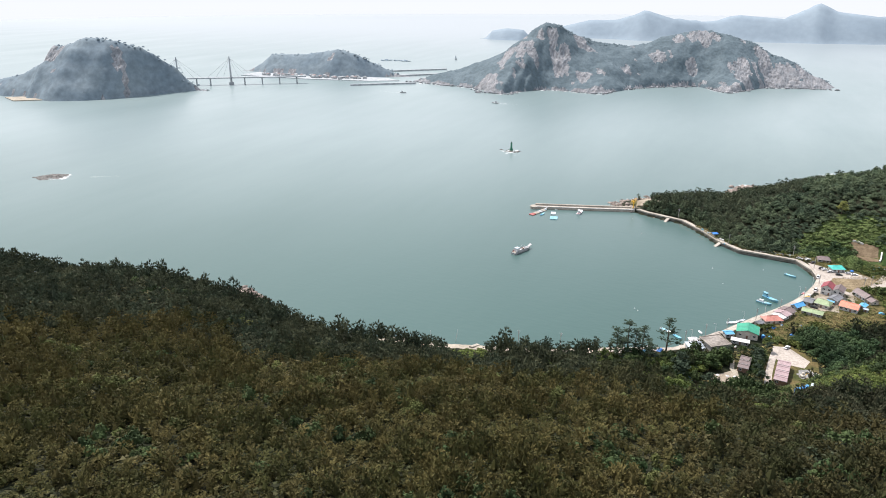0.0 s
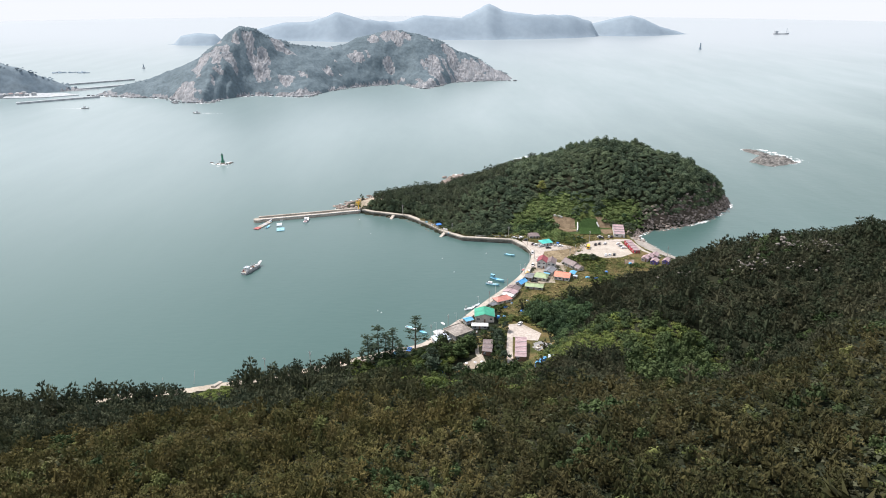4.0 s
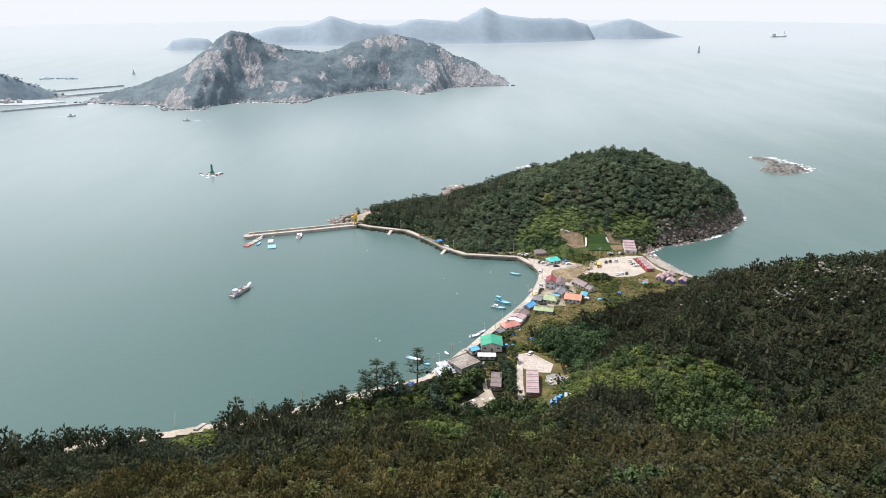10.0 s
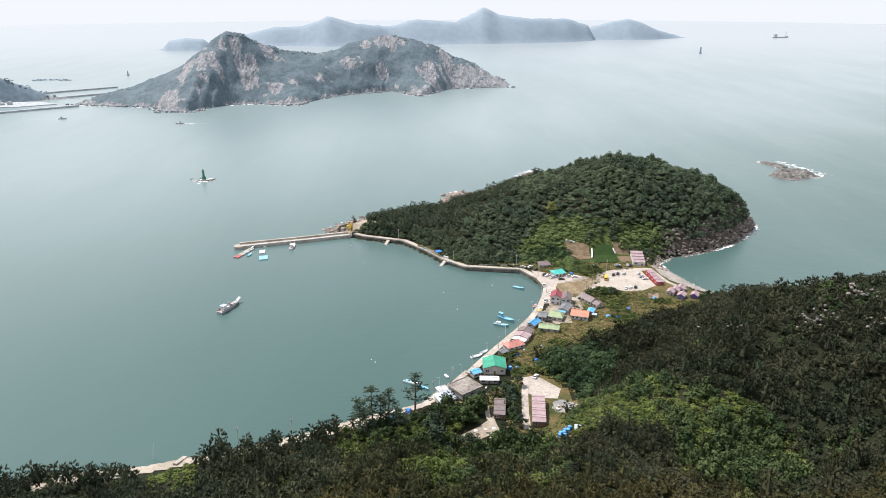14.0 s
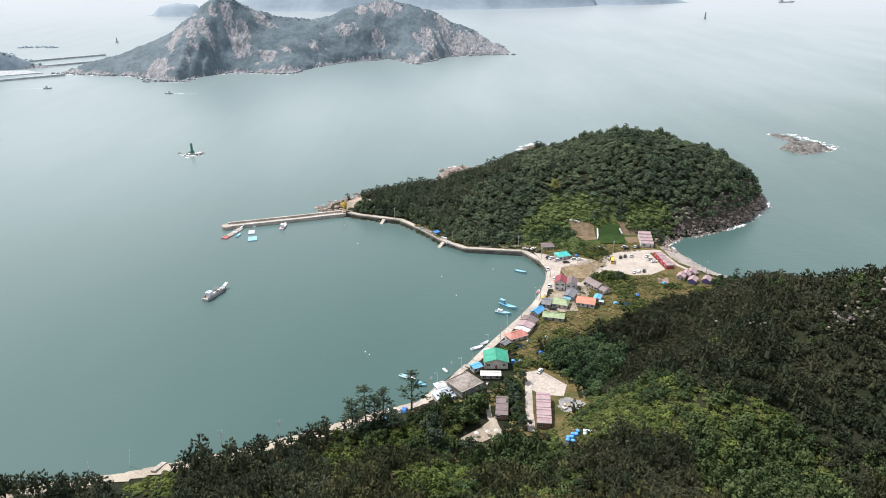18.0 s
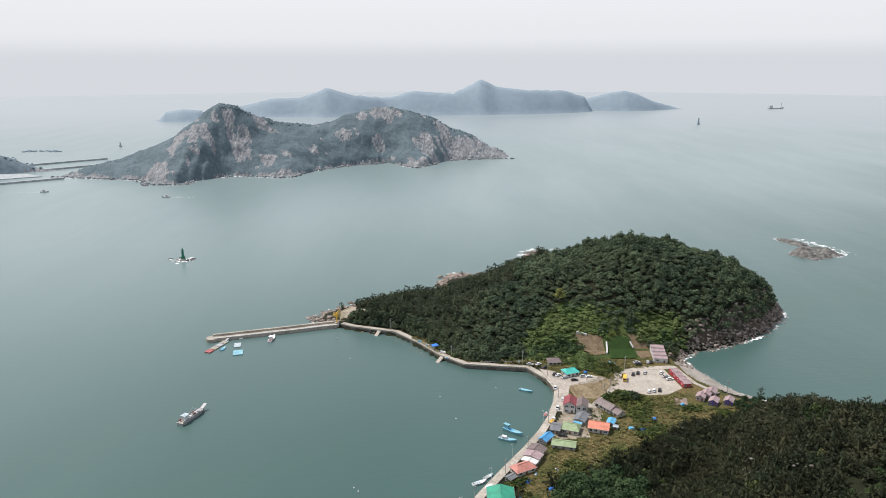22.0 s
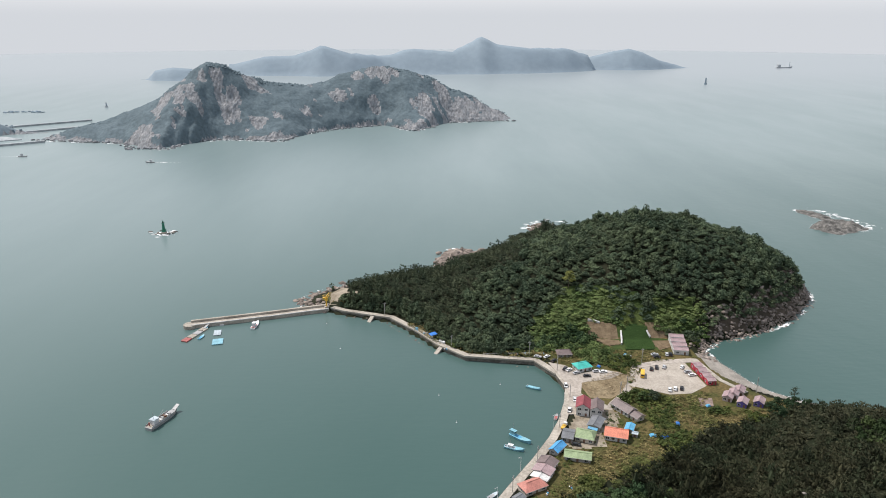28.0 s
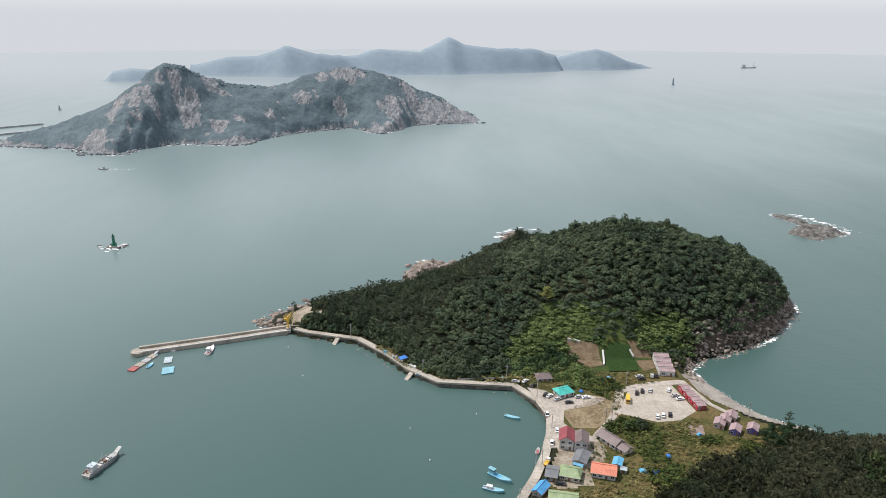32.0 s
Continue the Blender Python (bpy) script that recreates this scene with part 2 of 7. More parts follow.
M_LEAF = foliage("broadleaf_leaves", (0.049, 0.074, 0.044), (0.088, 0.114, 0.062), 0.03)
M_HILLPINE = foliage("hill_pine_needles", (0.045, 0.063, 0.037), (0.078, 0.092, 0.052), 0.03)
M_BARK = surface("tree_bark", (0.09, 0.07, 0.05), (0.16, 0.13, 0.10), 2.0, rough=0.95)
M_ROCK = surface("coastal_rock", (0.130, 0.108, 0.094), (0.324, 0.268, 0.230), 0.22, fine=1.2, bump=0.25, island=0.3)
# granite across the bay, with the blue-grey of the haze put into its colour
M_HAZYROCK = surface("hazed_granite", (0.183, 0.197, 0.211), (0.302, 0.299, 0.304), 0.09, fine=0.30, bump=2.5, wear=(0.55, 1.2), stretch=(1.0, 0.5, 0.5))


# island scrub, woods and trees: haze over the bay mixed into the base colours
M_HAZYSCRUB = surface("hazed_island_scrub", (0.087, 0.119, 0.135), (0.113, 0.149, 0.167), 0.02, fine=0.2, bump=1.2, wear=(0.75, 1.15))
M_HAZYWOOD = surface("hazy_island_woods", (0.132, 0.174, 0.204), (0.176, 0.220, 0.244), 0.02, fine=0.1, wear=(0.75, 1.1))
M_HAZYTREE = foliage("hazed_island_leaves", (0.097, 0.133, 0.149), (0.119, 0.159, 0.178), 0.012, island=0.0, own=0.12)
# horizon hills and marks: distance haze painted in as a pale blue base
M_DISTANT_HAZE = surface("distant_hazy_hills", (0.218, 0.272, 0.316), (0.236, 0.290, 0.332), 0.006, fine=0.05, wear=(0.93, 1.04))
M_PALEROCK = surface("pale_granite", (0.13, 0.118, 0.105), (0.25, 0.225, 0.20), 0.3, fine=1.5, bump=0.2, island=0.25)
M_SAND = surface("pale_sand", (0.30, 0.262, 0.21), (0.38, 0.338, 0.275), 0.08, fine=1.2)
M_CONCRETE = surface("harbour_concrete", (0.31, 0.278, 0.235), (0.43, 0.39, 0.335), 0.12, fine=0.8)
M_SLAB = surface("worn_paving", (0.315, 0.278, 0.240), (0.441, 0.390, 0.343), 0.10, fine=0.7)
M_PAD = surface("grey_gravel", (0.20, 0.198, 0.19), (0.27, 0.265, 0.255), 0.2, fine=1.2)
M_STAINED = surface("stained_roof_concrete", (0.16, 0.14, 0.122), (0.30, 0.27, 0.24), 0.14, fine=0.8, wear=(0.6, 1.15))
M_GRAVEL = surface("pale_gravel", (0.345, 0.305, 0.26), (0.435, 0.39, 0.335), 0.15, fine=1.5)
M_DRYGRASS = surface("dry_grass", (0.20, 0.15, 0.09), (0.29, 0.23, 0.145), 0.12, fine=0.9, bump=0.1)
M_TILLED = surface("tilled_soil", (0.12, 0.085, 0.052), (0.20, 0.15, 0.095), 0.3, fine=1.5, bump=0.1)
M_CROP = foliage("crop_leaves", (0.032, 0.068, 0.015), (0.055, 0.100, 0.024), 0.12)
M_GRASSY = foliage("rough_grass", (0.067, 0.080, 0.021), (0.187, 0.150, 0.065), 0.06)
M_STRAW = foliage("dry_straw", (0.17, 0.13, 0.08), (0.30, 0.24, 0.15), 0.12)
M_SLOPE = surface("overgrown_slope", (0.030, 0.051, 0.014), (0.067, 0.090, 0.025), 0.06, fine=0.6, bump=0.2)
M_MEADOW = surface("meadow_ground", (0.048, 0.058, 0.016), (0.132, 0.098, 0.042), 0.09, fine=0.7, bump=0.2, wear=(0.6, 1.2))
M_SEAWALL = surface("weathered_sea_wall", (0.10, 0.093, 0.080), (0.20, 0.185, 0.16), 0.25, fine=1.1, bump=0.08, wear=(0.6, 1.2))
M_DULLRED = surface("dull_red_paving", (0.20, 0.15, 0.13), (0.28, 0.21, 0.18), 0.2, fine=1.0)
M_DIRT = surface("trodden_earth", (0.20, 0.165, 0.12), (0.33, 0.285, 0.225), 0.14, fine=0.9, bump=0.05)
M_PEBBLE = surface("grey_pebbles", (0.22, 0.20, 0.175), (0.33, 0.30, 0.265), 0.15, fine=1.5, bump=0.1)
M_FOAM = surface("sea_foam", (0.75, 0.78, 0.78), (0.85, 0.86, 0.86), 0.3, rough=0.9)


def paint(name, c, rough=0.6, worn=0.16, metal=0.0):
    """Painted sheet or plaster with stains and fading."""
    return surface(name, tuple(v * (1 - worn) for v in c), tuple(min(v * (1 + worn), 0.9) for v in c), 0.35, rough=rough, fine=2.5, metal=metal)


PINK_ROOF, TURQ_ROOF = paint("faded_pink_sheet", (0.33, 0.235, 0.24)), paint("turquoise_sheet", (0.05, 0.42, 0.36))
RED_ROOF, BROWN_ROOF = paint("dark_red_sheet", (0.23, 0.045, 0.055)), paint("brown_sheet", (0.16, 0.12, 0.115))
GREY_ROOF, ORANGE_ROOF = paint("grey_sheet", (0.15, 0.155, 0.165)), paint("orange_sheet", (0.60, 0.20, 0.125))
GREEN_ROOF, PALEGREEN_ROOF = paint("green_sheet", (0.022, 0.25, 0.155)), paint("pale_green_sheet", (0.25, 0.32, 0.17))
BLUE_ROOF, CORAL_ROOF = paint("blue_sheet", (0.07, 0.30, 0.58)), paint("coral_sheet", (0.47, 0.19, 0.15))
SKY_ROOF, SILVER_ROOF = paint("light_blue_sheet", (0.09, 0.33, 0.52)), paint("blue_grey_sheet", (0.40, 0.46, 0.50))
WHITE_WALL, CREAM_WALL = paint("white_plaster", (0.58, 0.575, 0.56), 0.8), paint("cream_plaster", (0.55, 0.50, 0.43), 0.8)
GREY_WALL, BROWN_WALL = paint("grey_block", (0.36, 0.35, 0.33), 0.9), paint("brown_boards", (0.20, 0.12, 0.085), 0.8)
RED_WALL, PURPLE_WALL = paint("red_boards", (0.38, 0.03, 0.05), 0.7), paint("purple_boards", (0.13, 0.10, 0.36), 0.7)
PINK_WALL, WHITE_PAINT = paint("pale_pink_boards", (0.52, 0.42, 0.40), 0.8), paint("white_gloss_paint", (0.72, 0.73, 0.73), 0.35)
BLUE_HULL, GREEN_PAINT = paint("pale_blue_hull", (0.20, 0.42, 0.50), 0.45), paint("green_tower_paint", (0.02, 0.16, 0.10), 0.5)
YELLOW_PAINT, GREY_STEEL = paint("yellow_paint", (0.72, 0.42, 0.05), 0.5), paint("grey_steel", (0.34, 0.34, 0.34), 0.5)
DARK_PAINT, RED_PAINT = paint("black_paint", (0.025, 0.025, 0.028), 0.3), paint("red_oxide_paint", (0.36, 0.10, 0.09), 0.6)
SILVER_PAINT, TARP = paint("silver_car_paint", (0.45, 0.46, 0.47), 0.3), paint("blue_tarpaulin", (0.03, 0.17, 0.52), 0.6)
WOOD_POLE, RUBBER = paint("pole_concrete", (0.40, 0.38, 0.35), 0.9), paint("rubber", (0.02, 0.02, 0.02), 0.8)
M_GLASS = paint("dark_window_glass", (0.03, 0.035, 0.04), 0.08)

# ======== meshes ========
def mesh_of(name, verts, faces, mat, smooth=False):
    """A mesh from arrays; all faces have the same number of corners."""
    verts, faces = np.asarray(verts, np.float32), np.asarray(faces, np.int32)
    me = bpy.data.meshes.new(name)
    k = faces.shape[1]
    me.vertices.add(len(verts))
    me.vertices.foreach_set("co", verts.ravel())
    me.loops.add(faces.size)
    me.loops.foreach_set("vertex_index", faces.ravel())
    me.polygons.add(len(faces))
    me.polygons.foreach_set("loop_start", np.arange(0, faces.size, k, dtype=np.int32))
    me.polygons.foreach_set("loop_total", np.full(len(faces), k, np.int32))
    if smooth:
        me.polygons.foreach_set("use_smooth", np.ones(len(faces), bool))
    me.update(calc_edges=True)
    me.materials.append(mat)
    return me


def sheet(name, xs, ys, z, mat, smooth=True):
    """A height sheet over a grid."""
    gx, gy = np.meshgrid(xs, ys)
    v = np.stack([gx.ravel(), gy.ravel(), z.ravel()], 1)
    w = len(xs)
    i = (np.arange(len(ys) - 1)[:, None] * w + np.arange(w - 1)[None]).ravel()
    return new(name, mesh_of(name, v, np.stack([i, i + 1, i + w + 1, i + w], 1), mat, smooth))


def waves(x, y, size, seed, octaves=4):
    """Smooth value noise in -1..1 on arrays, with features of the given size in metres."""
    out, amp, tot = np.zeros_like(x, float), 1.0, 0.0
    for o in range(octaves):
        rng = np.random.RandomState(seed + o)
        table = rng.uniform(-1, 1, (256, 256))
        fx, fy = x / size, y / size
        ix, iy = np.floor(fx).astype(int), np.floor(fy).astype(int)
        u, v = fx - ix, fy - iy
        u, v = u * u * (3 - 2 * u), v * v * (3 - 2 * v)
        g = lambda a, b: table[(ix + a) % 256, (iy + b) % 256]
        out += amp * ((g(0, 0) * (1 - u) + g(1, 0) * u) * (1 - v) + (g(0, 1) * (1 - u) + g(1, 1) * u) * v)
        tot += amp
        amp, size = amp * 0.5, size * 0.5
    return out / tot


def inland(x, y, ring):
    """Signed distance to a closed ring of corners, positive inside."""
    d2, inside = np.full(x.shape, 1e12), np.zeros(x.shape, bool)
    for (ax, ay), (bx, by) in zip(ring, ring[1:] + ring[:1]):
        ex, ey = bx - ax, by - ay
        t = np.clip(((x - ax) * ex + (y - ay) * ey) / (ex * ex + ey * ey), 0, 1)
        d2 = np.minimum(d2, (x - ax - t * ex) ** 2 + (y - ay - t * ey) ** 2)
        if ay != by:
            inside ^= ((ay > y) != (by > y)) & (x < ax + (y - ay) / (by - ay) * ex)
    return np.where(inside, 1, -1) * np.sqrt(d2)


def ease(a, b, v):
    t = np.clip((v - a) / (b - a), 0, 1)
    return t * t * (3 - 2 * t)


# ======== the land ========
COAST = [(-1000, 150), (-600, 200), (-420, 232), (-300, 262), (-284, 272), (-262, 262), (-200, 252), (-131, 263),
         (-88, 277), (-62, 288), (-38, 300), (-10, 312), (5, 334), (21, 350), (32, 369), (55, 405), (67, 437), (69, 455),
         (58, 481), (35, 485), (16, 488), (-1, 504), (-13, 522), (-32, 544), (-64, 555), (-80, 563), (-95, 574),
         (-88, 592), (-68, 608), (-30, 630), (8, 655), (12, 685), (28, 678), (60, 705), (95, 765), (124, 768), (150, 735),
         (215, 705), (258, 650), (275, 605), (266, 580), (238, 547), (205, 525), (172, 512), (162, 499), (165, 484), (169, 473),
         (173, 461), (180, 450), (192, 440), (225, 425), (290, 395), (400, 330), (600, 220), (1000, 0), (1000, -600),
         (-1000, -600)]


# spurs and hollows of the hill: x, y, rise, radius
SPURS = [(195, 285, 13, 50), (140, 300, 13, 35), (85, 290, 8, 35), (140, 200, -22, 40), (20, 250, -8, 35), (-60, 220, 4, 45),
         (60, 130, 9, 50), (245, 275, 24, 60), (-300, 215, 12, 70), (-430, 200, 12, 70), (120, 260, 10, 35), (165, 380, 11, 35),
         (75, 345, 6, 25), (-230, 205, 4, 45), (212, 398, 7, 34), (240, 395, 7, 30), (178, 376, 4, 26), (210, 280, 2.5, 40), (-300, 225, 2, 50)]


def height(x, y):
    x, y = np.asarray(x, float), np.asarray(y, float)
    sd = inland(x, y, COAST)
    foot = np.interp(x, [-1000, -300, -180, -77, -22, 37, 86, 119, 145, 176, 215, 290, 400, 600, 1000],
                     [150, 262, 250, 268, 298, 305, 335, 372, 415, 432, 425, 385, 320, 210, -10])
    up = foot - y
    south = 0.36 * np.maximum(up - 6, 0) * ease(0, 60, up)
    south = 165 * (1 - np.exp(-south / 165)) * 1.12
    south += 27 * np.exp(-((x - 195) / 70) ** 2 - ((y - 165) / 65) ** 2) * ease(0, 60, up)
    for bx, by, rise, wide in SPURS:
        south += rise * np.exp(-((x - bx) ** 2 + (y - by) ** 2) / wide ** 2) * ease(-10, 35, up)
    south += 4 * waves(x, y, 60, 11, 3) * ease(10, 70, up)
    crest = np.interp(x, [-90, -60, -30, 5, 25, 50, 90, 125, 160, 190, 215, 240, 262, 280],
                      [2, 7, 11, 12.5, 19.5, 24.5, 33.5, 44.5, 51, 48, 41, 31, 18, 4])
    mid = np.interp(x, [-90, -60, 0, 60, 160, 280], [577, 578, 575, 590, 600, 600])
    half_s = np.interp(x, [-90, -60, -30, 0, 20, 60, 130, 180, 280], [20, 28, 45, 78, 84, 82, 92, 92, 60])
    half_n = np.interp(x, [-90, -60, 0, 60, 160, 280], [20, 38, 75, 130, 140, 80])
    q = np.abs(y - mid) / np.where(y < mid, half_s, half_n)
    hill = crest * np.clip(1 - q ** 1.7, 0, 1) + 2.5 * waves(x, y, 45, 31, 3) * np.clip(1.1 - q, 0, 1)
    shore = np.interp(y, [270, 300, 320, 420, 440, 480, 500], [16, 12, 4, 4, 6, 6, 6]) + 12 * (x > 130) * (y < 500)
    flat = 2.6 * ease(0, 1, sd / shore)
    land = np.maximum(flat, np.maximum(south, np.where(y > 480, hill, 0)))
    cliff = np.where((y > 486), np.where((x < 40) & (y < 575), 2.6 + 1.3 * np.maximum(sd - 8.5, 0), 0.5 + 1.5 * sd), 1e3)
    land = np.minimum(land, np.maximum(cliff, flat))
    return np.where(sd > 0, land, np.maximum(0.35 * sd, -6))


XS, YS = np.arange(-700, 421, 4.0), np.arange(-250, 801, 4.0)
GX, GY = np.meshgrid(XS, YS)
GZ = height(GX, GY)
ground = tagged(sheet("ground", XS, YS, GZ, M_GROUND), "scrubby hill slopes and the low village spit", "ground", kind="structure")

rim = [(4700 * math.cos(6.2832 * k / 120), 40 + 4700 * math.sin(6.2832 * k / 120), 0) for k in range(120)]
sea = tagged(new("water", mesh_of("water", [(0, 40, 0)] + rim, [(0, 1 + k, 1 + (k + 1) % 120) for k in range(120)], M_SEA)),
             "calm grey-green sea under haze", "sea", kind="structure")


# ======== islands ========
def island(name, label, line, mat, step, seed, rough, foot=None, width=1.0, kind="structure", bare=None):
    """A ridge of hills along a line of (x, y, height). foot: the near shore as (x, y); else it lies width heights from the ridge.
    bare: cliffs and slabs of naked rock as (x, y, radius)."""
    line = np.array(line, float)
    xs = np.arange(line[:, 0].min() - 20, line[:, 0].max() + 20, step)
    ys = np.arange(line[:, 1].min() - 170, line[:, 1].max() + 170, step)
    gx, gy = np.meshgrid(xs, ys)
    gxw = gx + 14 * waves(gx, gy, 60, seed + 3, 3)
    yr, hr = np.interp(gxw, line[:, 0], line[:, 1]), np.interp(gx, line[:, 0], line[:, 2])
    near = width * np.maximum(hr, 4) + 14
    if foot is not None:
        foot = np.array(foot, float)
        near = np.maximum(yr - np.mean([np.interp(gxw + k, foot[:, 0], foot[:, 1]) for k in (-16, 0, 16)], 0) + 9 * waves(gx, gy, 22, seed + 7, 3), 12)
    far = width * np.maximum(hr, 4) + 14
    q = np.abs(gy - yr) / np.where(gy < yr, near, far)
    z = (hr + 6) * (1 - q ** 1.25) - 5
    crag = np.abs(waves(gx, gy, 42, seed + 9, 3))
    z += rough * (waves(gx, gy, 70, seed, 4) * 0.8 - crag * 1.5 + 0.35) * ease(-3, 25, z) * ease(0.02, 0.3, q)
    # ledges: steep faces between gentler steps
    z = np.where(z > 2, z + rough * 0.18 * np.sin(z / 5.5 + 2.5 * waves(gx, gy, 80, seed + 5, 2)), z)
    z += np.where(z > 3, 0.32 * rough * np.abs(waves(gx, gy, 11, seed + 8, 2)) * ease(0.0, 0.1, q), 0)
    naked = np.zeros(z.shape, bool)
    if bare is not None:
        # rock shows in streaks that run down the slope, with scrub in the clefts
        streaks = waves(gx + 0.35 * gy, gy * 0.4, 11, seed + 12, 3)
        bald = np.full(z.shape, -1.0)
        for bx, by, r in bare:
            bald = np.maximum(bald, 1.15 * np.exp(-((gx - bx) ** 2 + (gy - by) ** 2) / r ** 2) + 1.0 * streaks)
        bald = np.maximum(bald, ease(5.5, 2.5, z) * 0.66 + 0.35 * waves(gx, gy, 18, seed + 13, 2))
        naked = (bald > 0.55) & (z > -1)
        z += np.where(naked, 5.0 * np.abs(waves(gx + 0.35 * gy, gy * 0.5, 13, seed + 15, 3)) - 1.2, 0) * ease(2, 12, z)
        z += np.where(naked, 0, 2.6 * np.abs(waves(gx, gy, 10, seed + 17, 2)))
    z = np.maximum(z, -8)
    ob = sheet(name, xs, ys, z, mat, True)
    if bare is not None:
        corner = naked[:-1, :-1].astype(int) + naked[1:, :-1] + naked[:-1, 1:] + naked[1:, 1:]
        ob.data.materials.append(M_HAZYROCK)
        ob.data.polygons.foreach_set("material_index", (corner.ravel() > 1).astype(np.int32))
        ob.data.polygons.foreach_set("use_smooth", corner.ravel() < 2)
    return tagged(ob, label, "island", kind=kind), xs, ys, np.where(naked, -9, z)


MAIN_RIDGE = [(-668, 1290, -2), (-625, 1302, 10), (-556, 1324, 29), (-520, 1335, 42), (-474, 1340, 64), (-448, 1350, 84), (-426, 1364, 105),
              (-405, 1375, 118), (-381, 1389, 112), (-358, 1410, 97), (-323, 1440, 79), (-256, 1484, 68), (-221, 1503, 72), (-194, 1520, 85),
              (-168, 1526, 91), (-129, 1533, 101), (-96, 1538, 99), (-63, 1545, 92), (-18, 1553, 77), (27, 1558, 54), (52, 1554, 46), (74, 1550, 37),
              (93, 1544, 25), (119, 1542, 14), (138, 1541, 3), (156, 1540, -6)]
# the bare granite: the western crag, slabs on its flank, the saddle and eastern dome, the eastern cliff
CRAGS = [(-431, 1307, 23), (-410, 1301, 14), (-456, 1313, 20), (-462, 1280, 14), (-403, 1347, 12), (-388, 1361, 14), (-363, 1328, 17),
              (-354, 1355, 14), (-337, 1409, 17), (-322, 1402, 11), (-304, 1325, 21), (-240, 1386, 8), (-474, 1232, 25), (-467, 1209, 25),
              (-273, 1277, 15), (-188, 1456, 17), (-156, 1505, 15), (-126, 1517, 20), (-95, 1520, 15), (-123, 1463, 14), (-31, 1463, 26),
              (0, 1531, 22), (19, 1510, 31), (51, 1521, 31), (77, 1517, 28), (95, 1495, 28), (121, 1507, 19), (-47, 1386, 23), (-12, 1430, 12), (60, 1500, 40), (104, 1508, 45), (136, 1520, 36), (36, 1486, 26)]
_, ix, iy, iz = island("rocky_island", "rocky wooded island with pale granite cliffs across the bay", MAIN_RIDGE, M_HAZYSCRUB, 3.2, 50, 5,
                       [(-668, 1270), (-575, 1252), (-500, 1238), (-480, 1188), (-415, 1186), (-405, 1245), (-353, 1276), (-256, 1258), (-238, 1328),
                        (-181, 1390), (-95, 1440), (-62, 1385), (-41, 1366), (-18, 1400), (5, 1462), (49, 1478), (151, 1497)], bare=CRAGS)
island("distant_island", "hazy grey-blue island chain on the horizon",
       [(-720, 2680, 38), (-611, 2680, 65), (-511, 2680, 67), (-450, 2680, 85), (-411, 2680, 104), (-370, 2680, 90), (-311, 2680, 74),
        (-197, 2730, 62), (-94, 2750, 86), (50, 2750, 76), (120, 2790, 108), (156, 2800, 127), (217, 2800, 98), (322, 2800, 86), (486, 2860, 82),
        (586, 2900, 52), (600, 2900, 0)], M_DISTANT_HAZE, 18.0, 60, 3)
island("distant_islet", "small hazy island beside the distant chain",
       [(-945, 2450, 0), (-917, 2450, 29), (-861, 2450, 38), (-797, 2450, 34), (-760, 2450, 0)], M_DISTANT_HAZE, 12.0, 65, 2)
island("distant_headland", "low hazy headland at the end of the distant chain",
       [(540, 2950, 0), (590, 2950, 45), (680, 2950, 66), (745, 2950, 76), (800, 2950, 62), (853, 2950, 38), (937, 2990, 16), (1000, 3000, 0)], M_DISTANT_HAZE, 14.0, 75, 2)
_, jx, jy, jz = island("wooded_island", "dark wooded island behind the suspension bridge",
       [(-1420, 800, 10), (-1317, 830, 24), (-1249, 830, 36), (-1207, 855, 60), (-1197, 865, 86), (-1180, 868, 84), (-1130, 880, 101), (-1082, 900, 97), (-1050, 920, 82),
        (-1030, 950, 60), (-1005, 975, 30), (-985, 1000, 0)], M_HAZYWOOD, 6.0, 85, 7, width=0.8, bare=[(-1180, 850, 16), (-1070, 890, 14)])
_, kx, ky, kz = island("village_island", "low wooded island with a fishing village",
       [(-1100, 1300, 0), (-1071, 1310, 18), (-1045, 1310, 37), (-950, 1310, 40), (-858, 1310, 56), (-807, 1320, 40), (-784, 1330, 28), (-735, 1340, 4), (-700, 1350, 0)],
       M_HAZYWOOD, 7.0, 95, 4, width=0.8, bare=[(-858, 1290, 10)])


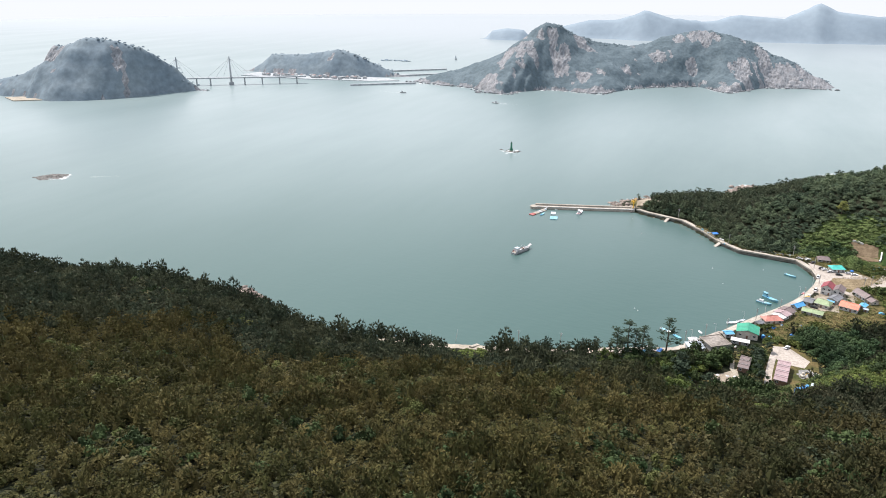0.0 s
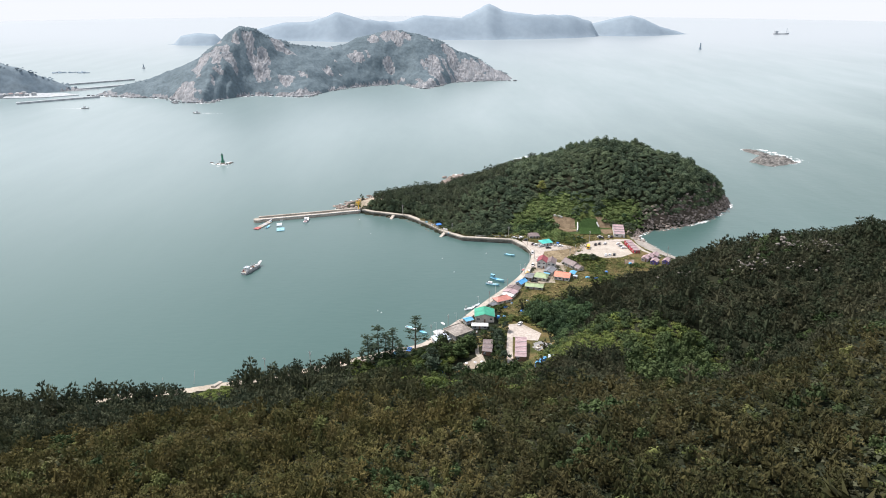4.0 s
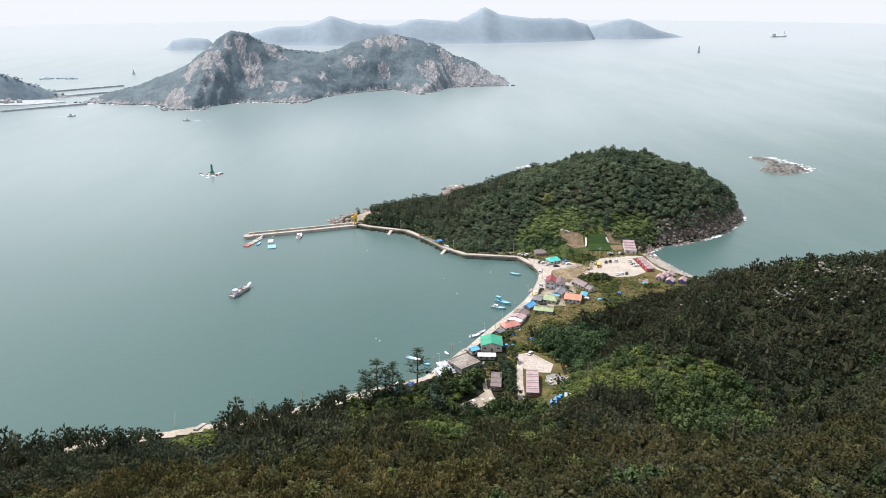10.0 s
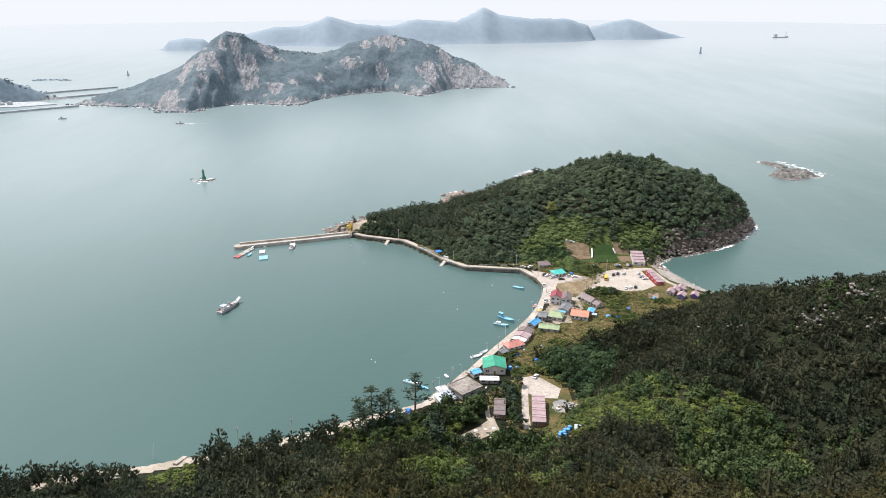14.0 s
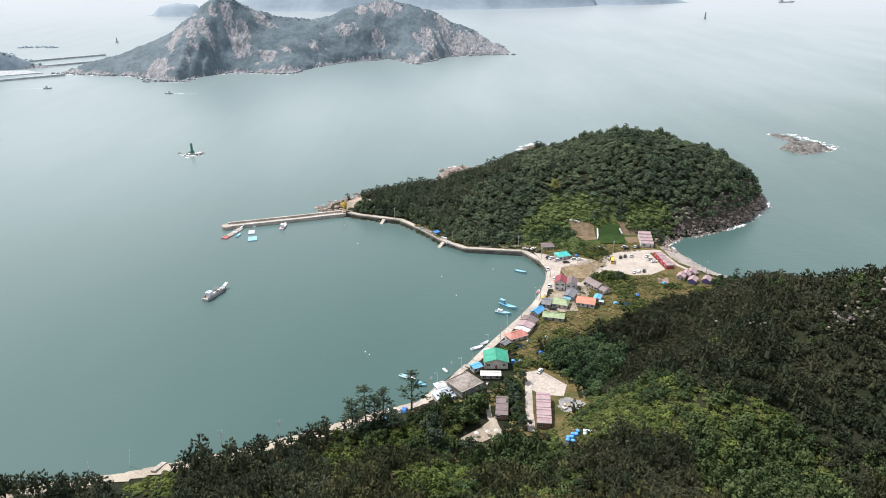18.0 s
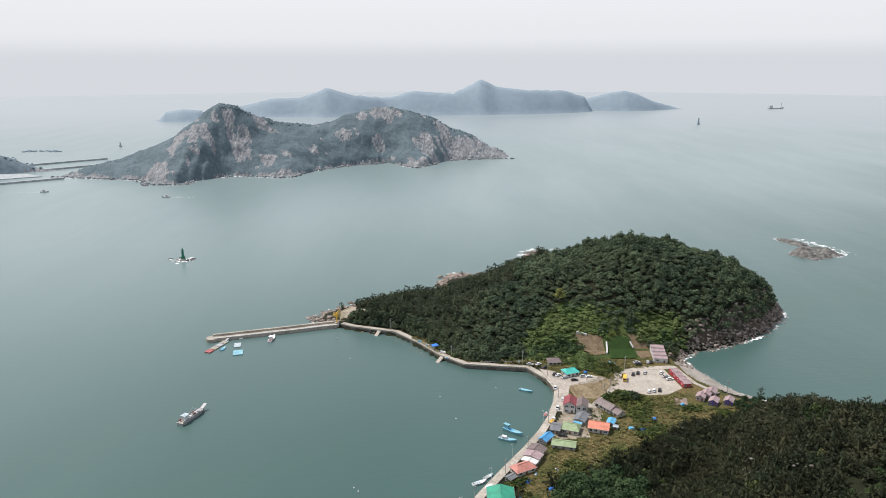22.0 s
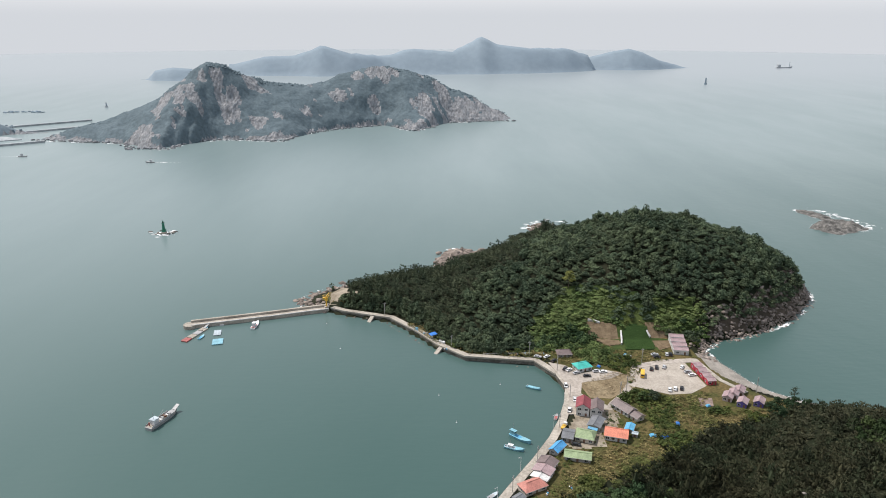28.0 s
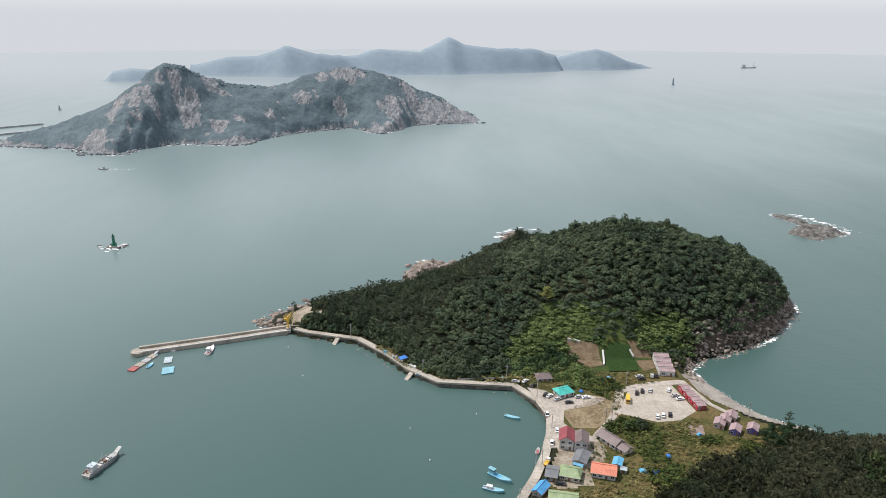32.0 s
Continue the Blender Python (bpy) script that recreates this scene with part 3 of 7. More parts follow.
# ======== woods ========
def crown_shape(kind, n, seed):
    """Leaf tufts (triangles) of one crown, one metre wide and one metre high, standing on z = 0, round a dense dark heart."""
    rng = np.random.RandomState(seed)
    V, up = [], np.array([0.0, 0.0, 1.0])
    slim = min(1.35 if n > 60 else 1.9, math.sqrt(170 / n))

    def heart(c, r, h, k=5):
        ring = [c + np.array([r * math.cos(6.2832 * i / k + c[0]), r * math.sin(6.2832 * i / k + c[0]), h * rng.uniform(-0.3, 0.2)]) for i in range(k)]
        for i in range(k):
            V.extend([ring[i], ring[(i + 1) % k], c + h * up])
            V.extend([ring[(i + 1) % k], ring[i], c - h * up])

    if kind == "pine":                           # whorls of branches with upturned, pointed sprays
        heart(np.array([0.0, 0.0, 0.36]), 0.22, 0.34, 5)
        whorls = max(4, n // 10)
        for i in range(whorls):
            h = 0.12 + 0.74 * ((i + rng.rand()) / whorls) ** 0.8
            a = i * 2.4 + rng.uniform(-0.5, 0.5)
            reach = 0.56 * math.sqrt(max(0.05, 1 - (h / 0.95) ** 2.2)) * rng.uniform(0.72, 1.15)
            d = np.array([math.cos(a), math.sin(a), rng.uniform(0.15, 0.5)])
            for j in range(10):
                u = 0.35 + 0.65 * ((j + rng.rand()) / 10) ** 0.8
                p = np.array([0, 0, h - 0.12 * u]) + d * reach * u
                b = a + rng.uniform(-1.3, 1.3)
                w = np.array([math.cos(b), math.sin(b), rng.uniform(0.2, 1.4)])
                w *= slim * rng.uniform(0.09, 0.165) / np.linalg.norm(w)
                side = np.cross(w, up + rng.normal(size=3) * 0.6)
                side *= slim * rng.uniform(0.030, 0.052) / np.linalg.norm(side)
                V += [p - side, p + side, p + w]
        for i in range(4):
            b = i * 1.57 + rng.rand()
            p = np.array([0, 0, 0.82]) + 0.06 * np.array([math.cos(b), math.sin(b), 0])
            side = 0.04 * np.array([-math.sin(b), math.cos(b), 0])
            V += [p - side, p + side, p + np.array([0.08 * math.cos(b), 0.08 * math.sin(b), rng.uniform(0.08, 0.2)])]
    else:                                        # a crown of several round lumps
        lumps = [np.array([0.27 * math.cos(k * 1.3 + seed) * rng.uniform(0.6, 1.1), 0.27 * math.sin(k * 1.3 + seed) * rng.uniform(0.6, 1.1), rng.uniform(0.32, 0.66)]) for k in range(5)]
        lumps.append(np.array([rng.uniform(-0.08, 0.08), rng.uniform(-0.08, 0.08), 0.74]))
        if n >= 30:
            for k in lumps:
                heart(k, 0.14, 0.14, 4)
        size = 0.070 * min(2.2, math.sqrt(170 / n))
        for i in range(n):
            k = lumps[i % 6]
            d = rng.normal(size=3)
            d[2] = d[2] * 0.9 + 0.35
            d /= np.linalg.norm(d)
            c = k + d * np.array([0.25, 0.25, 0.22]) * rng.uniform(0.82, 1.05)
            s = rng.uniform(0.7, 1.3) * size
            nrm = d + rng.normal(size=3) * 0.42
            nrm /= np.linalg.norm(nrm)
            t = np.cross(nrm, rng.normal(size=3))
            t /= np.linalg.norm(t)
            b = np.cross(nrm, t)
            V += [c + s * 1.2 * t, c + s * (-0.6 * t + 0.8 * b), c + s * (-0.6 * t - 0.8 * b)]
    return np.array(V)


def wood(name, label, spots, kind, mat, tufts, seed):
    """Many crowns in one mesh, each with a tint of its own. spots: x, y, z, width, height."""
    rng = np.random.RandomState(seed)
    shapes = [crown_shape(kind, tufts, seed + k) for k in range(9)]
    spots = np.asarray(spots)
    which = rng.randint(0, 9, len(spots))
    V, tint = [], []
    for k, sh in enumerate(shapes):
        s = spots[which == k]
        a = rng.uniform(0, 6.283, len(s))
        ca, sa = np.cos(a)[:, None], np.sin(a)[:, None]
        lean = rng.normal(size=(2, len(s), 1)) * 0.10
        x, y, z = sh[:, 0][None], sh[:, 1][None], sh[:, 2][None]
        V.append(np.stack([s[:, 0:1] + s[:, 3:4] * (x * ca - y * sa + lean[0] * z), s[:, 1:2] + s[:, 3:4] * (x * sa + y * ca + lean[1] * z),
                           s[:, 2:3] + s[:, 4:5] * z], 2).reshape(-1, 3))
        tint.append(np.repeat(rng.rand(len(s)), len(sh) // 3))
    V = np.concatenate(V)
    me = mesh_of(name, V, np.arange(len(V)).reshape(-1, 3), mat)
    me.attributes.new("tree", "FLOAT", "FACE").data.foreach_set("value", np.concatenate(tint).astype(np.float32))
    return tagged(new(name, me), label, "woods", kind="stuff")


def scatter(x0, x1, y0, y1, gap, seed):
    rng = np.random.RandomState(seed)
    gx, gy = np.meshgrid(np.arange(x0, x1, gap), np.arange(y0, y1, gap))
    gx = gx + rng.uniform(-0.48, 0.48, gx.shape) * gap
    gy = gy + rng.uniform(-0.48, 0.48, gy.shape) * gap
    return gx.ravel(), gy.ravel()


def planted(x, y, keep, lo, hi, tall, seed, belt=0.0):
    """Crowns on the ground; belt adds height in metres near the shore."""
    rng = np.random.RandomState(seed)
    x, y = x[keep], y[keep]
    w = lo * 0.8 + (hi * 1.2 - lo * 0.8) * rng.beta(1.6, 2.2, len(x))
    stand = 1 + 0.34 * waves(x, y, 17, seed + 200, 2) + 0.22 * waves(x, y, 45, seed + 210, 2)      # clumps of taller and lower trees
    stand = np.maximum(stand, 0.8)
    w = w * (0.5 + 0.5 * stand)
    h = w * rng.uniform(tall * 0.7, tall * 1.3, len(x)) * stand
    lift = belt * ease(75, 30, inland(x, y, COAST)) * rng.uniform(0.55, 1.25, len(x))
    return np.stack([x, y, height(x, y) - 0.4 + 0.65 * lift, w, h + 0.35 * lift], 1)


# open ground: the village, its fields, and the yards behind the beach
CLEARED = [(-66, 290), (-36, 292), (-10, 306), (8, 303), (17, 300), (20, 296), (5, 282), (9, 275), (24, 277), (31, 292), (34, 308), (36, 300), (35, 283), (50, 280),
           (48, 262), (60, 250), (66, 256), (60, 272), (54, 284), (56, 295), (68, 299), (63, 324), (50, 340), (50, 352),
           (62, 364), (80, 376), (97, 384), (110, 393), (122, 403), (135, 412), (150, 416), (172, 419), (190, 434), (190, 470), (160, 500), (137, 513), (132, 516), (121, 518), (115, 514), (113, 518),
           (94, 522), (94, 512), (103, 500), (88, 497), (70, 494), (36, 491), (18, 494), (5, 508), (-7, 526), (-26, 550), (-60, 562), (-76, 590), (-100, 600), (-110, 560), (-40, 530), (40, 470), (50, 430), (0, 340)]
px, py = scatter(-440, 270, 10, 445, 3.5, 5)
pz = height(px, py)
jitter = np.random.RandomState(4).uniform(-1, 1, len(px))
seen = (py > np.interp(px, [-300, -148, -47, 58, 270], [-60, 5, 52, 66, 66])) & (px > -60 - 1.6 * (py + 65)) & (px < 85 + 0.65 * (py + 60))
sd_ = inland(px, py, COAST)
on_hill = (pz > 0.8) & (inland(px, py, CLEARED) < -1.5) & (py < 470) & seen & (sd_ > np.where(px > -42, 13, 4.5)) & (np.hypot(px + 122, py - 258) > 11)
# two gaps in the trees above the beach, with low bushes only
gap_w = (np.abs(px + 114 + 0.35 * (py - 255)) < 9.5) & (py > 238) & (sd_ < 32)
gap_e = (px > -66) & (px < -36) & (sd_ < 9)
DOME = [(52, 366), (56, 360), (84, 374), (103, 388), (104, 397), (82, 392), (68, 382)]
on_dome = (inland(px, py, DOME) > -4) & (inland(px, py, CLEARED) < 1) & (pz > 0.8)
low_shore = (gap_w | gap_e) & (sd_ > 6) & (inland(px, py, CLEARED) < -1.5) & (pz > 0.8)
on_hill &= (np.random.RandomState(3).rand(len(px)) > 0.04) & ~(gap_w | gap_e | on_dome) & (np.hypot(px - 53, py - 265) > 8) & (np.hypot(px - 62, py - 305) > 10)
# the green hollow that runs up from the cabins, broken by dark trees; the mixed wood behind the beach; the grove beside the yard
HOLLOW = [(40, 268), (46, 258), (57, 262), (66, 258), (76, 246), (85, 246), (85, 228), (82, 205), (92, 188), (112, 186), (121, 205), (121, 226), (108, 246), (98, 262), (92, 286), (82, 304), (70, 306), (64, 296), (56, 290), (50, 280)]
BEHIND = [(-62, 266), (-44, 246), (-24, 222), (4, 206), (34, 210), (50, 234), (50, 256), (40, 276), (30, 300), (0, 304), (-30, 292), (-48, 284)]
GROVE = [(44, 338), (53, 354), (64, 364), (84, 364), (94, 350), (88, 330), (76, 312), (64, 308), (60, 322)]
ragged = 7 * waves(px, py, 16, 41, 3) + 2.5 * jitter
in_hollow = on_hill & (inland(px, py, HOLLOW) + ragged > 0)
in_behind = on_hill & ~in_hollow & (inland(px, py, BEHIND) + 1.6 * ragged > 0) & (waves(px, py, 24, 44, 3) + 0.2 * jitter > np.where(py < 250, 0.0, -0.4))
in_grove = on_hill & ~in_hollow & (inland(px, py, GROVE) + 0.4 * ragged > 0)
leafy_wood = in_hollow | in_behind | in_grove
pines = on_hill & ~leafy_wood
clumps = waves(px, py, 15, 57, 2) + 0.25 * jitter
dark_in_hollow = in_hollow & (clumps + 0.006 * (px - 80) > 0.04)
bright_behind = in_behind & (clumps < -0.02)
# the pines: olive-brown on the near slope, blue-green on the western headland, brown-tinged on the eastern slope
zone = py + 35 * waves(px, py, 60, 88, 3) + 14 * jitter
close = zone < np.interp(px, [-300, -210, -150, 0, 90, 140, 270], [105, 168, 200, 205, 185, 170, 150])
west = (px < -40) & (sd_ < 95 + 0.25 * np.minimum(px + 40, 0)) & ~close | (px < -185) & ~close
spot = waves(px, py, 22, 91, 3) + 0.2 * jitter
bushy = pines & (spot > np.where(close, 0.44, 0.62))
green_bit = pines & ~bushy & (waves(px, py, 19, 93, 3) + 0.22 * jitter > 0.50)
pines &= ~bushy & ~green_bit
wood("olive_scrub", "patches of yellow-green bushes among the pines", planted(px, py, bushy, 3.2, 5.2, 0.9, 11), "round", M_OLIVE, 120, 180)
wood("green_scrub", "fresh green broadleaf bushes among the pines", planted(px, py, green_bit, 3.4, 5.6, 1.0, 18), "round", M_HOLLOW, 120, 185)
olive = close & (px + 0.3 * (py - 100) + 40 * waves(px, py, 50, 89, 2) + 25 * jitter < 10)
wood("pine_woods", "sunlit olive-green pine woods on the near hillside", planted(px, py, pines & olive, 3.6, 5.9, 1.15, 1), "pine", M_OLIVEPINE, 170, 100)
wood("pine_woods", "dense olive-brown pine woods on the near hillside", planted(px, py, pines & close & ~olive, 3.6, 5.9, 1.15, 51), "pine", M_PINE, 170, 110)
wood("pine_woods", "blue-green pine woods on the western headland", planted(px, py, pines & ~close & west, 4.0, 6.4, 1.2, 7, 4.0), "pine", M_BLUEPINE, 130, 130)
wood("pine_woods", "dark pine woods running down to the shore", planted(px, py, pines & ~close & ~west & (px < 45), 3.8, 6.2, 1.2, 27, 3.0 ), "pine", M_DARKPINE, 170, 140)
wood("pine_woods", "brown-tinged pine woods on the eastern slope", planted(px, py, pines & ~close & (px >= 45), 3.8, 6.4, 1.2, 17), "pine", M_DEEPPINE, 160, 150)
wood("olive_scrub", "rounded olive-green bushes at the foot of the woods", planted(px, py, on_dome, 3.6, 5.6, 0.75, 19), "round", M_OLIVE, 130, 190)
edge_trees = on_hill & (px < -42) & (sd_ < 34) & (np.random.RandomState(12).rand(len(px)) < 0.16)
wood("shore_pines", "taller dark pines along the edge of the beach", planted(px, py, edge_trees, 4.5, 6.5, 1.5, 9, 4.0), "pine", M_BLUEPINE, 170, 160)
wood("green_thicket", "low green bushes above the beach", planted(px, py, low_shore, 3.4, 5.2, 0.5, 14), "round", M_THICKET, 120, 210)
wood("green_thicket", "bright green vines and bushes filling the hollow", planted(px, py, in_hollow & ~dark_in_hollow, 3.8, 6.2, 0.6, 2), "round", M_THICKET, 170, 200)
wood("broadleaf_woods", "dark broadleaf trees standing in the hollow", planted(px, py, dark_in_hollow, 4.4, 7.4, 0.95, 8), "round", M_HOLLOW, 190, 230)
wood("green_thicket", "bright green bushes in the wood behind the beach", planted(px, py, bright_behind, 4.0, 6.4, 0.75, 28), "round", M_THICKET, 170, 240)
wood("broadleaf_woods", "dark mixed wood behind the beach", planted(px, py, in_behind & ~bright_behind, 4.4, 7.4, 1.05, 29), "round", M_HOLLOW, 190, 250)
wood("broadleaf_woods", "leafy green grove beside the cabin yard", planted(px, py, in_grove, 5.0, 8.2, 0.95, 31), "round", M_GROVE, 220, 260)
qx_, qy_ = scatter(-330, 270, 20, 442, 3.7, 61)
floor_ = (height(qx_, qy_) > 1.5) & (inland(qx_, qy_, CLEARED) < -2) & (inland(qx_, qy_, COAST) > 9) & (inland(qx_, qy_, HOLLOW) < -3) & (inland(qx_, qy_, DOME) < -3) & (qy_ > np.interp(qx_, [-300, -148, -47, 58, 270], [-60, 5, 52, 66, 66]))
floor_ &= (np.hypot(qx_ - 53, qy_ - 265) > 8) & (np.hypot(qx_ - 62, qy_ - 305) > 10) & (qx_ < 85 + 0.65 * (qy_ + 60)) & (np.hypot(qx_ + 116, qy_ - 258) > 16)
for side_, mat_, k in ((qx_ < 40, M_PINE, 0), (qx_ >= 40, M_DEEPPINE, 1)):
    wood("undergrowth", "low dark undergrowth between the pines", planted(qx_, qy_, floor_ & side_, 3.4, 5.0, 0.5, 62 + k), "round", mat_, 18, 280 + 10 * k)
# the same woods, back over the crest of the hill
ox_, oy_ = scatter(-690, 415, -245, 440, 10.5, 35)
back_side = (height(ox_, oy_) > 3) & (inland(ox_, oy_, CLEARED) < -4) & (oy_ < 420) & ~((oy_ > np.interp(ox_, [-300, -148, -47, 58, 270], [-56, 9, 56, 70, 70])) & (ox_ > -55 - 1.6 * (oy_ + 65)) & (ox_ < 80 + 0.65 * (oy_ + 60)))
wood("pine_woods", "pine woods over the back of the hill", planted(ox_, oy_, back_side & (inland(ox_, oy_, COAST) > 6), 10.0, 14.0, 0.6, 36), "pine", M_PINE, 24, 270)
POINT = [(-76, 566), (-77, 586), (-71, 598), (-65, 590), (-65, 580), (-56, 577), (-57, 573), (-68, 572), (-71, 566)]      # bare ground by the crane
CUT = 521                                        # the wood comes down the slope from the west
hx, hy = scatter(-90, 290, 485, 770, 3.8, 6)
hz = height(hx, hy)
cleared = (inland(hx, hy, CLEARED) > np.where(hx < 40, -1.2, -1.8)) | (inland(hx, hy, POINT) > -2.5)
green_slope = (np.exp(-((hx - 84) / 36) ** 2 - ((hy - 515) / 40) ** 2) + 0.15 * waves(hx, hy, 20, 66, 2) > 0.5) & (hy < np.minimum(CUT + 1.1 * (hx - 60), 542)) | ((hx > 138) & (hx < 168) & (hy > 512) & (hy < 532))
on_round = (hz > 1.6) & ~cleared & (np.hypot(hx - 86, hy - 546) > 4.5) & (inland(hx, hy, COAST) > np.where(hx > 150, 5, np.where(hy > 600, 9, 4))) & ((hy < 650) | (hx > 60) & (hx < 200))
hill_pine = (hx + 16 * waves(hx, hy, 30, 67, 2) < 22 + 0.55 * (hy - 540)) | (waves(hx, hy, 26, 68, 2) > 0.5)
wood("broadleaf_woods", "dense dark green broadleaf woods on the round hill", planted(hx, hy, on_round & ~green_slope & ~hill_pine, 4.4, 7.6, 0.85, 3), "round", M_LEAF, 150, 300)
wood("pine_woods", "dark pines on the western end of the round hill", planted(hx, hy, on_round & ~green_slope & hill_pine, 4.0, 6.4, 0.95, 37), "pine", M_HILLPINE, 140, 310)
wood("green_thicket", "bright green scrub on the slope above the harbour", planted(hx, hy, on_round & green_slope, 4.0, 6.4, 0.55, 4), "round", M_SHRUB, 120, 320)

sx_, sy_ = scatter(40, 175, 490, 556, 2.6, 16)
on_slope = (np.exp(-((sx_ - 84) / 40) ** 2 - ((sy_ - 515) / 42) ** 2) + 0.15 * waves(sx_, sy_, 20, 66, 2) > 0.45) & (sy_ < np.minimum(CUT + 1.1 * (sx_ - 60), 542)) | ((sx_ > 136) & (sx_ < 170) & (sy_ > 510) & (sy_ < 534))
on_slope &= (inland(sx_, sy_, CLEARED) < 0) & (height(sx_, sy_) > 2.5)
fern = planted(sx_, sy_, on_slope, 2.6, 4.6, 0.5, 21)
fern[:, 2] += 0.5
wood("low_scrub", "waist-high green scrub covering the slope", fern, "round", M_SHRUB, 30, 340)

dark_slope = planted(hx, hy, on_round & green_slope & (waves(hx, hy, 14, 69, 2) + 0.02 * (515 - hy) > 0.12), 4.0, 6.8, 0.8, 38)
wood("green_thicket", "dark leafy bushes among the scrub of the slope", dark_slope, "round", M_GROVE, 130, 330)
# low scrub and rough grass on the open ground
gx_, gy_ = scatter(-20, 190, 255, 535, 2.0, 9)
gz_ = height(gx_, gy_)
PAVED = [[(106, 450), (118, 479), (143, 481), (153, 484), (156, 470), (150, 448), (135, 442), (122, 441)], [(64, 484), (72, 476), (88, 480), (104, 466), (104, 447), (86, 428), (66, 420), (58, 395), (40, 368), (18, 338), (16, 350), (60, 430)],
         [(40, 335), (50, 336), (64, 322), (67, 299), (56, 296), (50, 284), (36, 284), (38, 320)], [(5, 281), (20, 300), (34, 310), (28, 282), (16, 277)],
         [(-60, 296), (0, 330), (12, 338), (36, 350), (36, 330), (24, 318), (-6, 302), (-50, 282)], [(50, 396), (62, 420), (102, 434), (106, 415), (92, 396), (76, 394), (60, 380), (44, 360), (30, 358)],
         [(94, 522), (113, 518), (115, 514), (121, 518), (132, 516), (148, 514), (140, 496), (112, 495), (104, 500), (94, 512)], [(136, 428), (170, 428), (178, 440), (150, 486), (158, 510), (135, 510), (136, 486), (148, 470), (146, 446)]]
open_ground = (gz_ > 1.6) & (inland(gx_, gy_, CLEARED) > -2)
for ring in PAVED:
    open_ground &= inland(gx_, gy_, ring) < -0.5
tall = waves(gx_, gy_, 16, 55, 2)
bush_line = np.exp(-((gx_ - 113) / 13) ** 2 - ((gy_ - 441) / 8) ** 2) + np.exp(-((gx_ - 128) / 25) ** 2 - ((gy_ - 424) / 10) ** 2) * 0.7 + np.exp(-((gx_ - 152) / 10) ** 2 - ((gy_ - 428) / 8) ** 2)
tall = tall + 0.5 * bush_line - 0.12
tuft = planted(gx_, gy_, open_ground & (tall < 0.2), 2.2, 3.6, 0.34, 5)
tuft[:, 2] += 0.6
wood("rough_grass", "rough yellow-green grass and weeds on open ground", tuft, "round", M_GRASSY, 16, 400)
bush = planted(gx_, gy_, open_ground & (tall >= 0.2), 2.2, 4.4, 0.62, 6)
bush[:, 2] += 0.4
wood("low_scrub", "low green bushes among the rough grass", bush, "round", M_SCRUB, 36, 420)

# weeds and small shrubs between the houses, dry grass on the fallow field, bushes above the quay and in the hollow
wx_, wy_ = scatter(45, 110, 375, 436, 1.9, 44)
keep_ = (inland(wx_, wy_, PAVED[5]) > 0.5) & (inland(wx_, wy_, COAST) > 9) & (np.random.RandomState(45).rand(len(wx_)) < 0.5) & (waves(wx_, wy_, 14, 46, 2) > -0.25)
weeds = planted(wx_, wy_, keep_, 1.4, 2.6, 0.42, 47)
weeds[:, 2] += 0.6
wood("garden_shrubs", "small shrubs and weeds between the houses", weeds, "round", M_SCRUB, 22, 440)
fx_, fy_ = scatter(76, 112, 438, 470, 1.3, 48)
stubble = planted(fx_, fy_, inland(fx_, fy_, [(78, 455), (80, 441), (91, 440), (102, 450), (109, 467), (98, 468)]) > 0.5, 1.0, 1.9, 0.3, 49)
stubble[:, 2] += 0.75
wood("dry_grass", "dry brown grass on the fallow field", stubble, "round", M_STRAW, 10, 450)
bx_, by_ = scatter(-68, 42, 486, 572, 2.3, 50)
bank = planted(bx_, by_, (inland(bx_, by_, COAST) > 5.4) & (inland(bx_, by_, COAST) < 17) & (by_ > 488) & (inland(bx_, by_, POINT) < -1), 3.0, 5.2, 0.95, 51)
wood("bank_bushes", "dark green bushes on the bank above the quay", bank, "round", M_LEAF, 70, 460)
ux_, uy_ = scatter(40, 130, 182, 310, 2.7, 52)
under = planted(ux_, uy_, (inland(ux_, uy_, HOLLOW) > -3) & (inland(ux_, uy_, CLEARED) < -1) & (np.hypot(ux_ - 53, uy_ - 265) > 7), 3.4, 5.0, 0.42, 53)
wood("low_scrub", "low green scrub under the trees in the hollow", under, "round", M_SCRUB, 60, 470)

vx_, vy_ = scatter(-12, 40, 282, 326, 2.4, 54)
between = (inland(vx_, vy_, [(29.6, 292), (37.2, 292), (38, 312), (37, 324), (30, 324)]) > 0) | (inland(vx_, vy_, [(-10, 290), (2, 300), (12, 310), (20, 311), (20, 300), (6, 285)]) > 0)
wood("garden_shrubs", "dark green bushes between the cabin rows", planted(vx_, vy_, between, 2.8, 4.6, 0.85, 55), "round", M_HOLLOW, 110, 480)

kx_, ky_ = scatter(64, 110, 474, 502, 2.6, 56)
behind_roof = (inland(kx_, ky_, [(80, 494), (84, 479), (92, 477), (99, 478), (106, 486), (104, 497), (92, 502), (80, 500)]) > 0) | (inland(kx_, ky_, [(62, 493), (70, 493), (80, 494), (80, 500), (64, 498)]) > 0)
wood("garden_shrubs", "leafy green bushes behind the turquoise roof", planted(kx_, ky_, behind_roof, 3.0, 5.0, 0.8, 57), "round", M_SHRUB, 120, 490)

